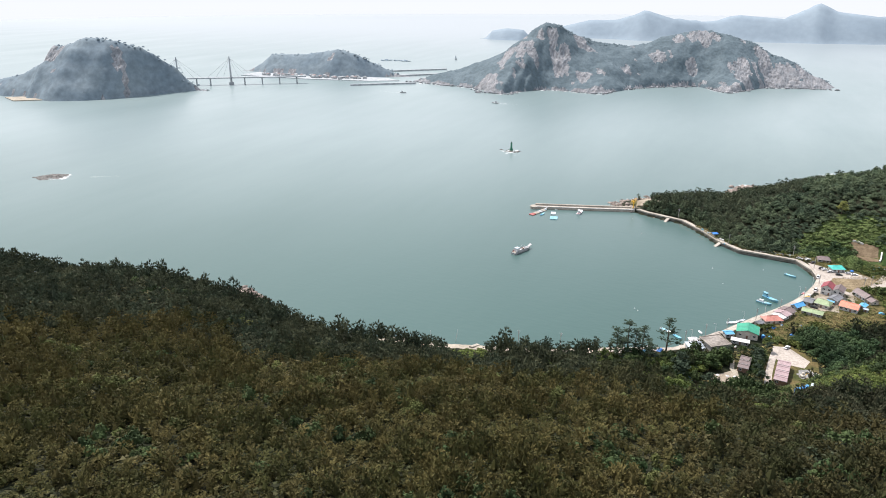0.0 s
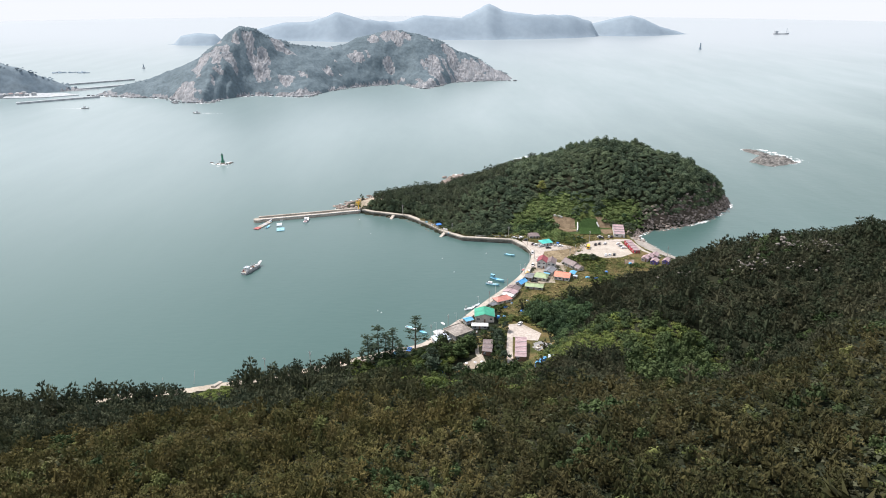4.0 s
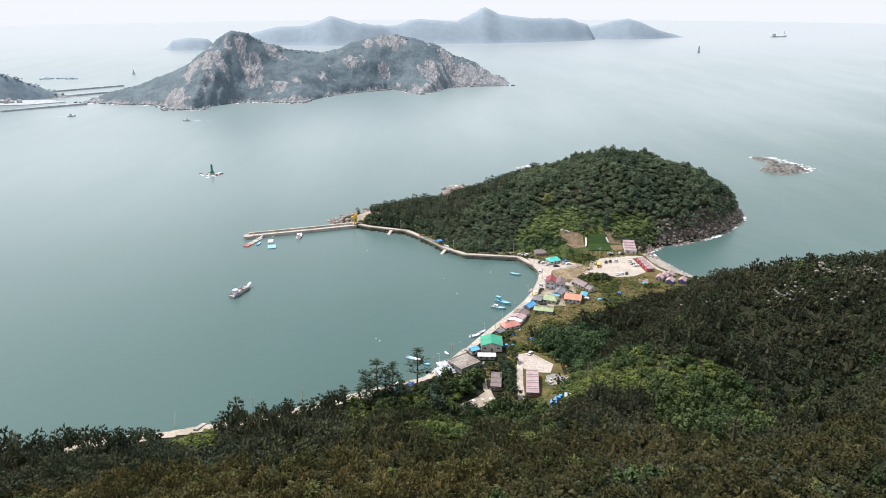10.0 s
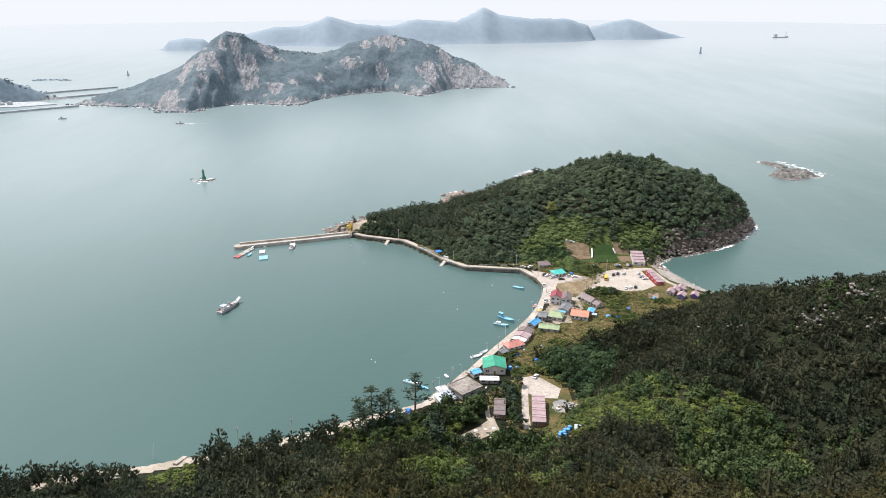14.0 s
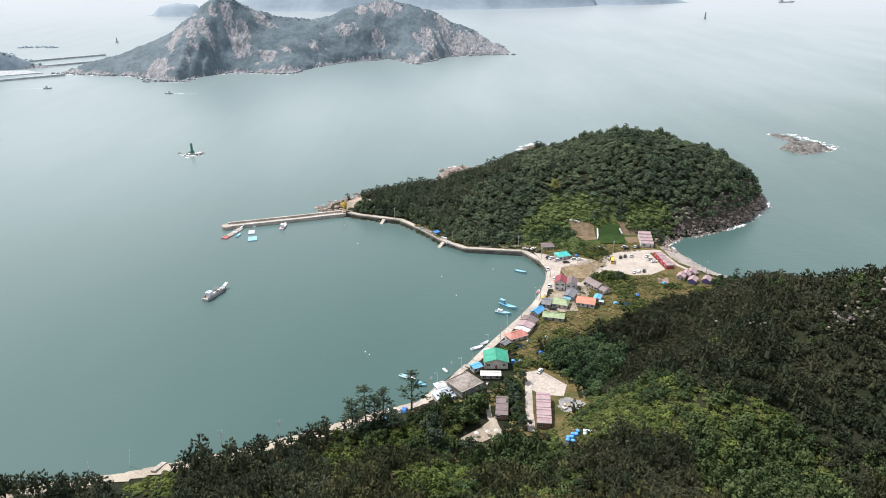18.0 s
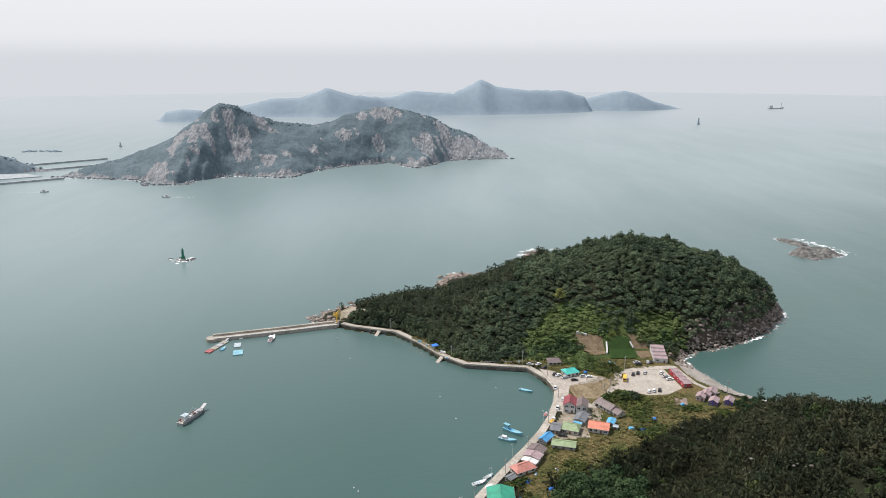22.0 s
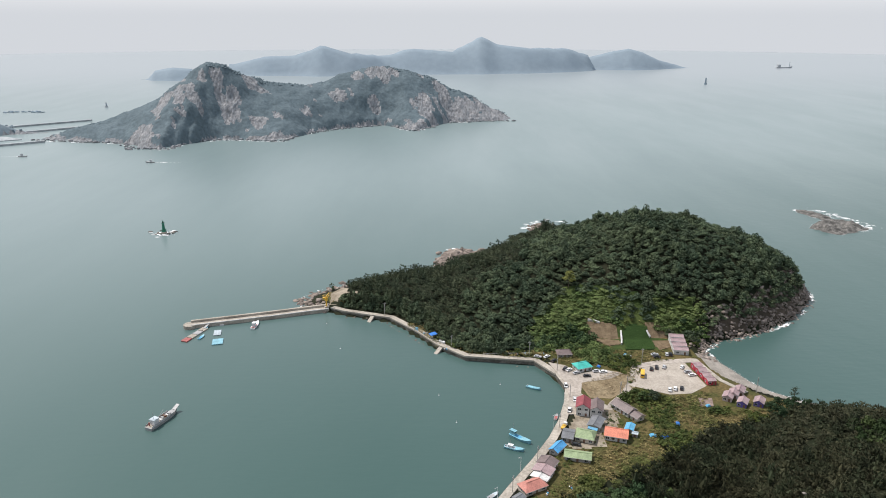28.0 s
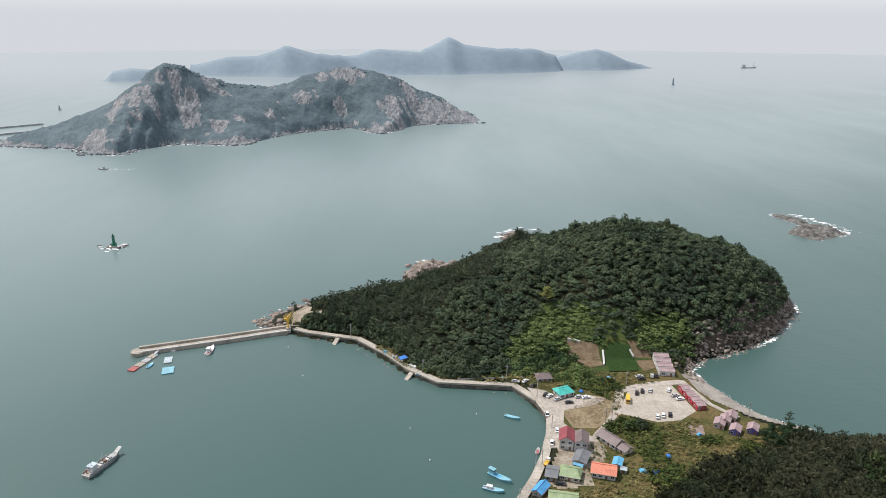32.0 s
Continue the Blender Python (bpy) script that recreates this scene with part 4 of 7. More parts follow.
# trees on the islands across the bay
def far_wood(label, spots, seed, mat):
    """A close canopy of low lumpy crowns, one mesh. spots: x, y, z, width, height."""
    rng = np.random.RandomState(seed)
    k, n = 5, len(spots)
    turn = rng.uniform(0, 6.283, (n, 1)) + np.arange(k)[None] * 6.2832 / k
    ring = lambda r, z: np.stack([spots[:, 0:1] + spots[:, 3:4] * r * rng.uniform(0.8, 1.2, (n, k)) * np.cos(turn), spots[:, 1:2] + spots[:, 3:4] * r * rng.uniform(0.8, 1.2, (n, k)) * np.sin(turn),
                                  spots[:, 2:3] + spots[:, 4:5] * z * rng.uniform(0.85, 1.15, (n, k))], 2)
    top = np.stack([spots[:, 0] + rng.uniform(-0.1, 0.1, n) * spots[:, 3], spots[:, 1], spots[:, 2] + spots[:, 4]], 1)[:, None]
    V = np.concatenate([ring(0.52, 0.0), ring(0.34, 0.72), top], 1)
    i = np.arange(k)
    j = (i + 1) % k
    one = np.concatenate([np.stack([i, j, j + k], 1), np.stack([i, j + k, i + k], 1), np.stack([i + k, j + k, np.full(k, 2 * k)], 1)])
    F = (one[None] + (np.arange(n) * (2 * k + 1))[:, None, None]).reshape(-1, 3)
    me = mesh_of("island_woods", V.reshape(-1, 3), F, mat, True)
    me.attributes.new("tree", "FLOAT", "FACE").data.foreach_set("value", np.repeat(rng.rand(n), 3 * k).astype(np.float32))
    return tagged(new("island_woods", me), label, "woods", kind="stuff")


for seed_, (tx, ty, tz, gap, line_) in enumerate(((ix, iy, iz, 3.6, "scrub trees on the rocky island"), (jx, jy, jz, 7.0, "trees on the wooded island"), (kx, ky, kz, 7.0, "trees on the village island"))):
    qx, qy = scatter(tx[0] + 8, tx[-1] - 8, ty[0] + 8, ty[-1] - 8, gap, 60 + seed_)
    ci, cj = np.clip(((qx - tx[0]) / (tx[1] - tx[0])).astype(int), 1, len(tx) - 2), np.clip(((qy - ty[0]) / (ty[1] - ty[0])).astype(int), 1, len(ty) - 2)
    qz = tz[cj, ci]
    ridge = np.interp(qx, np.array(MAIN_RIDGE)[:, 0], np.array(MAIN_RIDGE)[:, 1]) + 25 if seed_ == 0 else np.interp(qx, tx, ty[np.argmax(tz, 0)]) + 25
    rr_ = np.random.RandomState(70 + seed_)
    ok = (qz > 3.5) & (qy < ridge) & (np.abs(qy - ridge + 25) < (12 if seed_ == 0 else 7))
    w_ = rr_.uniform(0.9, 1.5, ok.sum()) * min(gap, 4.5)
    far_wood(line_, np.stack([qx[ok], qy[ok], qz[ok] - 1.0, w_, w_ * rr_.uniform(0.30, 0.46, ok.sum())], 1), 500 + seed_, M_HAZYTREE if seed_ == 0 else M_HAZYWOOD)

# ======== helpers for things ========
def part(name, bm, mat, parent=None, label=""):
    me = bpy.data.meshes.new(name)
    bm.normal_update()
    bm.to_mesh(me)
    bm.free()
    me.materials.append(mat)
    ob = new(name, me)
    ob.parent = parent
    if label:
        ob["label"] = label
    return ob


def thing(name, x, y, z, turn, label, category, group=""):
    e = new(name)
    e.empty_display_size = 0.5
    e.matrix_world = pose(x, y, z, 0, 0, turn)
    return tagged(e, label, category, group)


def ground_at(x, y):
    i, j = (x - XS[0]) / 4.0, (y - YS[0]) / 4.0
    a, b = int(i), int(j)
    u, v = i - a, j - b
    return float((GZ[b, a] * (1 - u) + GZ[b, a + 1] * u) * (1 - v) + (GZ[b + 1, a] * (1 - u) + GZ[b + 1, a + 1] * u) * v)


def block(bm, x0, x1, y0, y1, z0, z1, m=None):
    v = [bm.verts.new(Vector(p) if m is None else m @ Vector(p)) for p in
         ((x0, y0, z0), (x1, y0, z0), (x1, y1, z0), (x0, y1, z0), (x0, y0, z1), (x1, y0, z1), (x1, y1, z1), (x0, y1, z1))]
    for f in ((3, 2, 1, 0), (4, 5, 6, 7), (0, 1, 5, 4), (1, 2, 6, 5), (2, 3, 7, 6), (3, 0, 4, 7)):
        bm.faces.new([v[i] for i in f])
    return bm


def blk(x0, x1, y0, y1, z0, z1):
    return block(bmesh.new(), x0, x1, y0, y1, z0, z1)


def prism(bm, ring, z0, z1, top=1.0, shift=(0, 0)):
    """An upright prism over a ring of corners; top scales its upper face."""
    cx, cy = sum(p[0] for p in ring) / len(ring), sum(p[1] for p in ring) / len(ring)
    a = [bm.verts.new((x, y, z0)) for x, y in ring]
    b = [bm.verts.new((cx + (x - cx) * top + shift[0], cy + (y - cy) * top + shift[1], z1)) for x, y in ring]
    bm.faces.new(a[::-1])
    bm.faces.new(b)
    for i in range(len(ring)):
        j = (i + 1) % len(ring)
        bm.faces.new((a[i], a[j], b[j], b[i]))
    return bm


def circle(r, n=10, x=0.0, y=0.0):
    return [(x + r * math.cos(6.2832 * i / n), y + r * math.sin(6.2832 * i / n)) for i in range(n)]


def tube(bm, a, b, r, r2=None, n=6):
    """A tapered round bar from a to b."""
    a, b = Vector(a), Vector(b)
    q = (b - a).to_track_quat("Z", "Y")
    r2 = r if r2 is None else r2
    rings = [[bm.verts.new(p + q @ Vector((s * math.cos(6.2832 * i / n), s * math.sin(6.2832 * i / n), 0))) for i in range(n)]
             for p, s in ((a, r), (b, r2))]
    bm.faces.new(rings[0][::-1])
    bm.faces.new(rings[1])
    for i in range(n):
        j = (i + 1) % n
        bm.faces.new((rings[0][i], rings[0][j], rings[1][j], rings[1][i]))
    return bm


def slope_slab(bm, p, thick):
    """A slab of even thickness over four corners, the underside below."""
    top = [bm.verts.new(q) for q in p]
    low = [bm.verts.new((q[0], q[1], q[2] - thick)) for q in p]
    bm.faces.new(top)
    bm.faces.new(low[::-1])
    for i in range(len(p)):
        j = (i + 1) % len(p)
        bm.faces.new((top[j], top[i], low[i], low[j]))
    return bm


# ======== roads, quays and fields ========
def ribbon(name, line, left, right, lift, mat, label, skirt=0.5, level=None, step=4.0):
    """A paved strip along a line, laid over the ground."""
    pts = [Vector((*p, 0)) for p in line]
    way = []
    for a, b in zip(pts, pts[1:]):
        k = max(1, int((b - a).length / step))
        way += [a.lerp(b, i / k) for i in range(k)]
    way.append(pts[-1])
    bm, rows = bmesh.new(), []
    for i, p in enumerate(way):
        d = (way[min(i + 1, len(way) - 1)] - way[max(i - 1, 0)]).normalized()
        s = Vector((-d.y, d.x, 0))
        l, r = p + s * left, p - s * right
        zs = [level if level is not None else max(ground_at(q.x, q.y), 0.3) + lift for q in (l, r)]
        z = max(zs) if level is None else level
        rows.append([bm.verts.new((l.x, l.y, z - skirt)), bm.verts.new((l.x, l.y, z)), bm.verts.new((r.x, r.y, z)), bm.verts.new((r.x, r.y, z - skirt))])
    for a, b in zip(rows, rows[1:]):
        for k in range(3):
            bm.faces.new((a[k], a[k + 1], b[k + 1], b[k]))
    for e in (rows[0], rows[-1]):
        bm.faces.new(e)
    bmesh.ops.recalc_face_normals(bm, faces=bm.faces)
    return tagged(part(name, bm, mat), label, name.split("_")[0], kind="structure")


def lot(name, ring, lift, mat, label, category="pavement", thick=0.6):
    z = max(ground_at(*p) for p in ring) + lift
    return tagged(part(name, prism(bmesh.new(), ring, z - thick, z), mat), label, category, kind="structure")


QUAY = [(-74, 561), (-64, 555), (-32, 544), (-13, 522), (-1, 504), (16, 488), (35, 485), (56, 482), (66, 466), (69, 452), (66, 437), (60, 419), (53, 404), (43, 387), (31, 369), (19, 350), (12, 338)]
ribbon("pavement_quay", QUAY, 4.0, 0.0, 0.0, M_CONCRETE, "pale concrete quay road along the harbour", skirt=4.5, level=2.8)
ribbon("wall_quay", QUAY, 0.0, 0.14, 0.0, M_SEAWALL, "dark weathered stone face of the sea wall", skirt=4.5, level=2.72)
ribbon("kerb_quay", QUAY[:9], 0.3, 0.45, 0.0, M_CONCRETE, "low concrete parapet along the sea wall", skirt=1.0, level=3.25)
ribbon("road_village", [(72, 447), (79, 434), (88, 430), (100, 444), (107, 457), (113, 474), (130, 480), (152, 482)], 2.4, 2.4, 0.5, M_SLAB, "worn concrete lane through the village")
lot("pavement_apron", [(64, 480), (73, 476), (80, 467), (94, 471), (104, 466), (95, 460), (79, 456), (75, 440), (70, 424), (66, 424), (69, 440), (70, 455)], 0.44, M_SLAB, "pale concrete apron behind the quay")
ribbon("road_beach", [(150.5, 483), (153, 470), (156, 458), (165, 445)], 1.3, 1.3, 0.55, M_CONCRETE, "concrete path above the beach", skirt=1.6)
ribbon("road_shore", [(13, 341), (5, 327), (-8, 311), (-30, 297), (-45, 289)], 2.2, 1.2, 0.1, M_SLAB, "narrow concrete lane behind the beach")
ribbon("road_cabins", [(43, 330), (41, 316), (39.5, 300), (39, 286)], 1.8, 1.6, 0.5, M_SLAB, "concrete lane beside the cabins")
ribbon("path_garden", [(21, 309), (21.5, 296), (25, 287), (22, 279)], 1.1, 1.1, 0.36, M_SAND, "sandy garden path")
lot("pavement_car_park", [(106, 452), (119, 477), (143, 479), (146, 452), (135, 444), (123, 443)], 0.40, M_GRAVEL, "pale gravel car park")
lot("pavement_yard", [(41, 332), (49, 334), (60, 321), (57, 312), (47, 313), (42, 318)], 0.36, M_SLAB, "worn concrete yard behind the cabins")
lot("pavement_terrace", [(135, 431), (142, 431), (144, 439), (137, 440)], 0.45, M_DULLRED, "faded red paved terrace")
lot("ground_fallow", [(77, 455), (80, 440), (91, 439), (103, 449), (110, 468), (98, 469)], 0.36, M_DRYGRASS, "fallow field of dry brown grass", "field")
lot("ground_yard", [(7, 281), (17, 289), (24, 297), (26, 285), (17, 279)], 0.3, M_DIRT, "bare sandy yard among the trees", "ground")


def draped(name, ring, lift, mat, label, step=3.0, shore=-2.5):
    """A patch of field that follows the slope."""
    xs, ys = [p[0] for p in ring], [p[1] for p in ring]
    gx, gy = np.meshgrid(np.arange(min(xs), max(xs), step), np.arange(min(ys), max(ys), step))
    ok = (inland(gx, gy, ring) > -step * 0.4) & (inland(gx, gy, COAST) > shore)
    gz = height(gx, gy) + lift
    idx = np.full(gx.shape, -1)
    idx[ok] = np.arange(ok.sum())
    f = [(idx[i, j], idx[i, j + 1], idx[i + 1, j + 1], idx[i + 1, j]) for i in range(gx.shape[0] - 1) for j in range(gx.shape[1] - 1)
         if ok[i, j] and ok[i, j + 1] and ok[i + 1, j + 1] and ok[i + 1, j]]
    v = np.stack([gx[ok], gy[ok], gz[ok]], 1)
    return tagged(new(name, mesh_of(name, v, f, mat, True)), label, "field", kind="structure")


draped("ground_meadow", [p for p in CLEARED if p[1] > 355 or p[0] > 30], 0.3, M_MEADOW, "rough yellow-green meadow between the houses", shore=6.5)
draped("ground_yards", [(58, 398), (64, 412), (69, 424), (71, 434), (88, 431), (92, 424), (88, 412), (80, 408), (79, 396), (70, 394), (62, 394)], 0.48, M_DIRT, "trodden pale yards between the houses", step=1.5)
draped("pavement_pad", [(58, 312), (64, 308), (66, 301), (62, 296), (56, 298), (53, 303), (54, 309)], 0.42, M_PAD, "grey gravel turning place", step=1.0)
draped("ground_slope", [(58, 492), (100, 494), (136, 496), (165, 508), (166, 530), (130, 536), (112, 545), (84, 552), (62, 530)], 0.4, M_SLOPE, "bright green overgrown slope above the village")
draped("ground_garden", [(94, 522), (113, 518), (113, 503), (104, 500), (94, 512)], 0.7, M_TILLED, "tilled brown garden terrace on the slope", step=1.0)
draped("ground_crop", [(113, 495), (115, 513), (121, 518), (131, 515), (133, 504), (130, 495)], 0.9, M_CROP, "bright green crop rows below the woods", step=1.0)
draped("ground_bank", [(130, 519), (148, 515), (143, 499), (133, 494)], 0.6, M_TILLED, "bare brown bank behind the guest house", step=1.0)
draped("ground_point", POINT, 0.35, M_DIRT, "pale bare ground and track on the western point", step=1.0)
draped("ground_beach_east", [(154, 494), (156, 471), (159, 463), (166, 456), (172, 449), (200, 432), (200, 446), (186, 454), (178, 464), (173, 476), (168, 492)], 0.45, M_PEBBLE, "grey pebble beach", step=1.5)
draped("ground_beach", [(-180, 240), (-131, 256), (-88, 270), (-60, 280), (-30, 294), (-4, 310), (4, 330), (-20, 320), (-60, 304), (-150, 275)], 0.35, M_SAND, "narrow pale sandy beach", step=2.0)

rows_ = [(x, y) for x in np.arange(114, 133, 1.5) for y in np.arange(495, 517, 0.9)]
rx_, ry_ = np.array([p[0] for p in rows_]), np.array([p[1] for p in rows_])
leafy = planted(rx_, ry_, inland(rx_, ry_, [(113, 495), (115, 513), (121, 518), (131, 515), (133, 504), (130, 495)]) > 0.6, 0.9, 1.3, 0.6, 33)
leafy[:, 2] += 1.2
wood("crop_plants", "rows of leafy green crop plants", leafy, "round", M_CROP, 12, 350)

# the breakwater
pier = thing("breakwater", -77, 563, 0, 0, "long grey concrete breakwater with a raised seaward wall", "pier")


def along(a, b, w, z0, z1, off=0.0):
    """A bar between two plan points, w wide, set off to its left."""
    a, b = Vector((*a, 0)), Vector((*b, 0))
    d = (b - a).normalized()
    s = Vector((-d.y, d.x, 0))
    c = [a + s * (off - w / 2), b + s * (off - w / 2), b + s * (off + w / 2), a + s * (off + w / 2)]
    return [(p.x + 77, p.y - 563) for p in c], z0, z1


PIER = [(-76, 563), (-86, 560), (-113, 551), (-162, 536)]
for a, b in zip(PIER, PIER[1:]):
    part("deck", prism(bmesh.new(), *along(a, b, 6.0, -3, 2.2)), M_CONCRETE, pier)
    part("sea_wall", prism(bmesh.new(), *along(a, b, 1.6, 2.2, 3.6, -2.6)), M_CONCRETE, pier)
    part("coping", prism(bmesh.new(), *along(a, b, 0.5, 2.2, 2.6, 2.6)), WHITE_WALL, pier)
part("head", prism(bmesh.new(), circle(4.2, 12, -85.5, -27.6), -3, 2.3), M_CONCRETE, pier)
for u, l in ((0.3, 7), (0.83, 5)):
    x, y = -86 - 77 * u + 77, -3 - 24 * u
    for k in range(6):
        part("step", prism(bmesh.new(), *along((x - 77 - l / 2 + 0.6 * k, y + 563 + 0.2 * k), (x - 77 + l / 2 - 0.6 * k, y + 563 + 0.35 * l - 0.2 * k), 0.7, -1, 0.3 + 0.33 * k, 6.6 - 0.65 * k)), M_CONCRETE, pier)
for (a, b) in (((2, 501.5), (-2.5, 495.5)), ((-44, 548), (-47, 542))):
    bm = bmesh.new()
    d = Vector((b[0] - a[0], b[1] - a[1], 0)).normalized()
    s = Vector((-d.y, d.x, 0)) * 1.3
    A, B = Vector((*a, 2.7)), Vector((*b, -0.6))
    slope_slab(bm, [A - s, B - s, B + s, A + s], 1.2)
    tagged(part("slipway", bm, M_CONCRETE), "concrete slipway running down into the harbour", "slipway")


# ======== houses ========
def window(parent, x, y, z, w, h, turn):
    m = pose(x, y, z, 0, 0, turn)
    bm = bmesh.new()
    for a in ((-w / 2 - 0.08, w / 2 + 0.08, -0.05, 0.06, -h / 2 - 0.08, -h / 2), (-w / 2 - 0.08, w / 2 + 0.08, -0.05, 0.06, h / 2, h / 2 + 0.08),
              (-w / 2 - 0.08, -w / 2, -0.05, 0.06, -h / 2, h / 2), (w / 2, w / 2 + 0.08, -0.05, 0.06, -h / 2, h / 2), (-0.04, 0.04, -0.04, 0.06, -h / 2, h / 2)):
        block(bm, *a, m)
    fr = part("window", bm, WHITE_PAINT, parent)
    part("pane", block(bmesh.new(), -w / 2, w / 2, -0.03, 0.05, -h / 2, h / 2, m), M_GLASS, fr)


def house(x, y, turn, w, d, wall_h, roof_h, wall, roof, label, hip=0.0, along_x=True, over=0.5, storeys=1, group="village houses", z=None, front=3, category="house", door=True, name="house"):
    """A house with a ridge; hip pulls the ridge's ends in. Its front faces local -y."""
    z = ground_at(x, y) if z is None else z
    t = thing(name, x, y, z, turn, label, category, group)
    W, D = w / 2, d / 2
    bm = blk(-W, W, -D, D, -1.5, wall_h)
    if not hip:                                  # gable ends
        for s in (-1, 1):
            e = [(s * W, -D, wall_h), (s * W, D, wall_h), (s * W, 0, wall_h + roof_h)] if along_x else [(-W, s * D, wall_h), (W, s * D, wall_h), (0, s * D, wall_h + roof_h)]
            o = [(p[0] - (0.2 * s if along_x else 0), p[1] - (0 if along_x else 0.2 * s), p[2]) for p in e]
            a, b = [bm.verts.new(p) for p in e], [bm.verts.new(p) for p in o]
            bm.faces.new(a)
            bm.faces.new(b[::-1])
            for i in range(3):
                bm.faces.new((a[i], b[i], b[(i + 1) % 3], a[(i + 1) % 3]))
        bmesh.ops.recalc_face_normals(bm, faces=bm.faces)
    part("wall", bm, wall, t)
    a, b = (W + over, D + over) if along_x else (D + over, W + over)
    drop = roof_h * over / (b - over)
    lo, hi = wall_h - drop + 0.12, wall_h + roof_h + 0.12
    q = lambda u, v, h: (u, v, h) if along_x else (-v, u, h)
    r = a - hip
    for s in (-1, 1):
        part("roof_slope", slope_slab(bmesh.new(), [q(-a, s * b, lo), q(a, s * b, lo), q(r, 0, hi), q(-r, 0, hi)][::-s], 0.16), roof, t)
        if hip:
            part("roof_hip", slope_slab(bmesh.new(), [q(s * a, -b, lo), q(s * a, b, lo), q(s * r, 0, hi)][::s], 0.16), roof, t)
    part("ridge_cap", tube(bmesh.new(), q(-r, 0, hi + 0.02), q(r, 0, hi + 0.02), 0.16), roof, t)
    for s in (-1, 1):
        part("gutter", tube(bmesh.new(), q(-a, s * (b + 0.05), lo - 0.1), q(a, s * (b + 0.05), lo - 0.1), 0.08, n=5), GREY_STEEL, t)
    for st in range(storeys):
        zc = wall_h * (st + 0.55) / storeys
        for k in range(front):
            xx = -W + w * (k + 0.5) / front
            if st == 0 and door and k == front // 2:
                part("door", blk(xx - 0.5, xx + 0.5, -D - 0.06, -D + 0.05, 0.05, 2.1), BROWN_WALL, t)
            else:
                window(t, xx, -D, zc, min(1.5, w / front * 0.55), 1.1, 0)
            if st == 0 and k == 0:
                window(t, W, 0, zc, 1.2, 1.0, 90)
                window(t, -W, D * 0.2, zc, 1.2, 1.0, -90)
    return t


house(82, 472, 20, 8.5, 7.0, 2.8, 1.6, WHITE_WALL, TURQ_ROOF, "low white house with a bright turquoise sheet roof", hip=1.8)
house(74.5, 489, 4, 8, 6, 2.4, 1.6, GREY_WALL, BROWN_ROOF, "old grey house with a weathered brown roof", hip=2)
red_house = house(73.6, 426.5, -14, 6.4, 9, 5.4, 1.9, WHITE_WALL, RED_ROOF, "two-storey white house with a dark red gable roof", along_x=False, storeys=2, front=2)
house(80.0, 424.6, -14, 6.0, 9, 5.0, 1.7, WHITE_WALL, BROWN_ROOF, "two-storey white house with a greyish brown gable roof", along_x=False, storeys=2, front=2)
house(77.3, 413, -28, 5.6, 9, 3.0, 0.9, GREY_WALL, GREY_ROOF, "low shed with a dark grey sheet roof", along_x=False, front=2)
tagged(part("awning", slope_slab(bmesh.new(), [(72.2, 408.6, 4.7), (76.4, 406.2, 4.7), (76.9, 407.4, 5.3), (72.8, 409.6, 5.3)], 0.12), SKY_ROOF), "bright blue sheet awning on the grey shed", "awning")
house(70, 402.5, -20, 8.6, 7.6, 3.0, 1.8, CREAM_WALL, PALEGREEN_ROOF, "cream house with a pale green hipped roof", hip=2.2)
house(62, 403, -18, 4.8, 7.5, 2.9, 0.9, GREY_WALL, GREY_ROOF, "small grey house with a dark sheet roof", front=2)
house(85, 403.5, -18, 10.2, 7.6, 3.1, 2.0, WHITE_WALL, ORANGE_ROOF, "white house with a bright orange gable roof", front=4)
house(94.6, 427, -58, 11.5, 6.0, 3.0, 1.8, WHITE_WALL, BROWN_ROOF, "long white house with a dark brown roof", front=4)
house(99.3, 419.5, -58, 4.6, 5.2, 2.6, 1.2, CREAM_WALL, BROWN_ROOF, "small annexe with a dark brown roof", front=1)
house(93, 409.5, -25, 3.4, 5.4, 2.4, 0.5, GREY_WALL, SKY_ROOF, "storage hut with a light blue sheet roof", along_x=False, front=1, category="hut", name="hut")
house(94.2, 404.6, -20, 2.6, 2.4, 2.0, 0.3, GREY_WALL, SILVER_ROOF, "tiny lean-to with a silver sheet roof", front=1, category="hut", name="hut", over=0.2)
house(55.2, 393.0, 52, 7.6, 4.2, 2.4, 1.3, GREY_WALL, BLUE_ROOF, "net store with a blue sheet roof", front=2, category="hut", name="hut")
house(63.5, 387, -14, 11.5, 5.6, 2.4, 1.1, GREY_WALL, PALEGREEN_ROOF, "long low shed with a faded green roof", front=3)
house(48.8, 381, 58, 5.4, 7.6, 3.0, 1.2, CREAM_WALL, BROWN_ROOF, "house with a brown sheet roof beside the quay", front=2)
house(46.2, 375.3, 58, 5.0, 8.0, 3.0, 0.9, WHITE_WALL, PINK_ROOF, "house with a pale pink sheet roof beside the quay", front=2)
house(44.2, 371.0, 58, 3.4, 7.0, 2.6, 0.5, CREAM_WALL, WHITE_WALL, "lean-to with a white sheet roof", front=1, category="hut", name="hut")
house(40.2, 365.6, 28, 10.5, 6.4, 2.5, 1.7, CREAM_WALL, CORAL_ROOF, "house with a faded coral hipped roof", hip=2.4)
house(33.5, 358, 40, 4, 3, 2.0, 0.5, GREY_WALL, GREY_ROOF, "dark net shed beside the quay", front=1, category="hut", name="hut")
house(27.4, 341, -1, 11.4, 10.5, 4.0, 1.6, CREAM_WALL, GREEN_ROOF, "large hall with a bright green sheet roof", along_x=False, front=3, category="hall", name="hall")
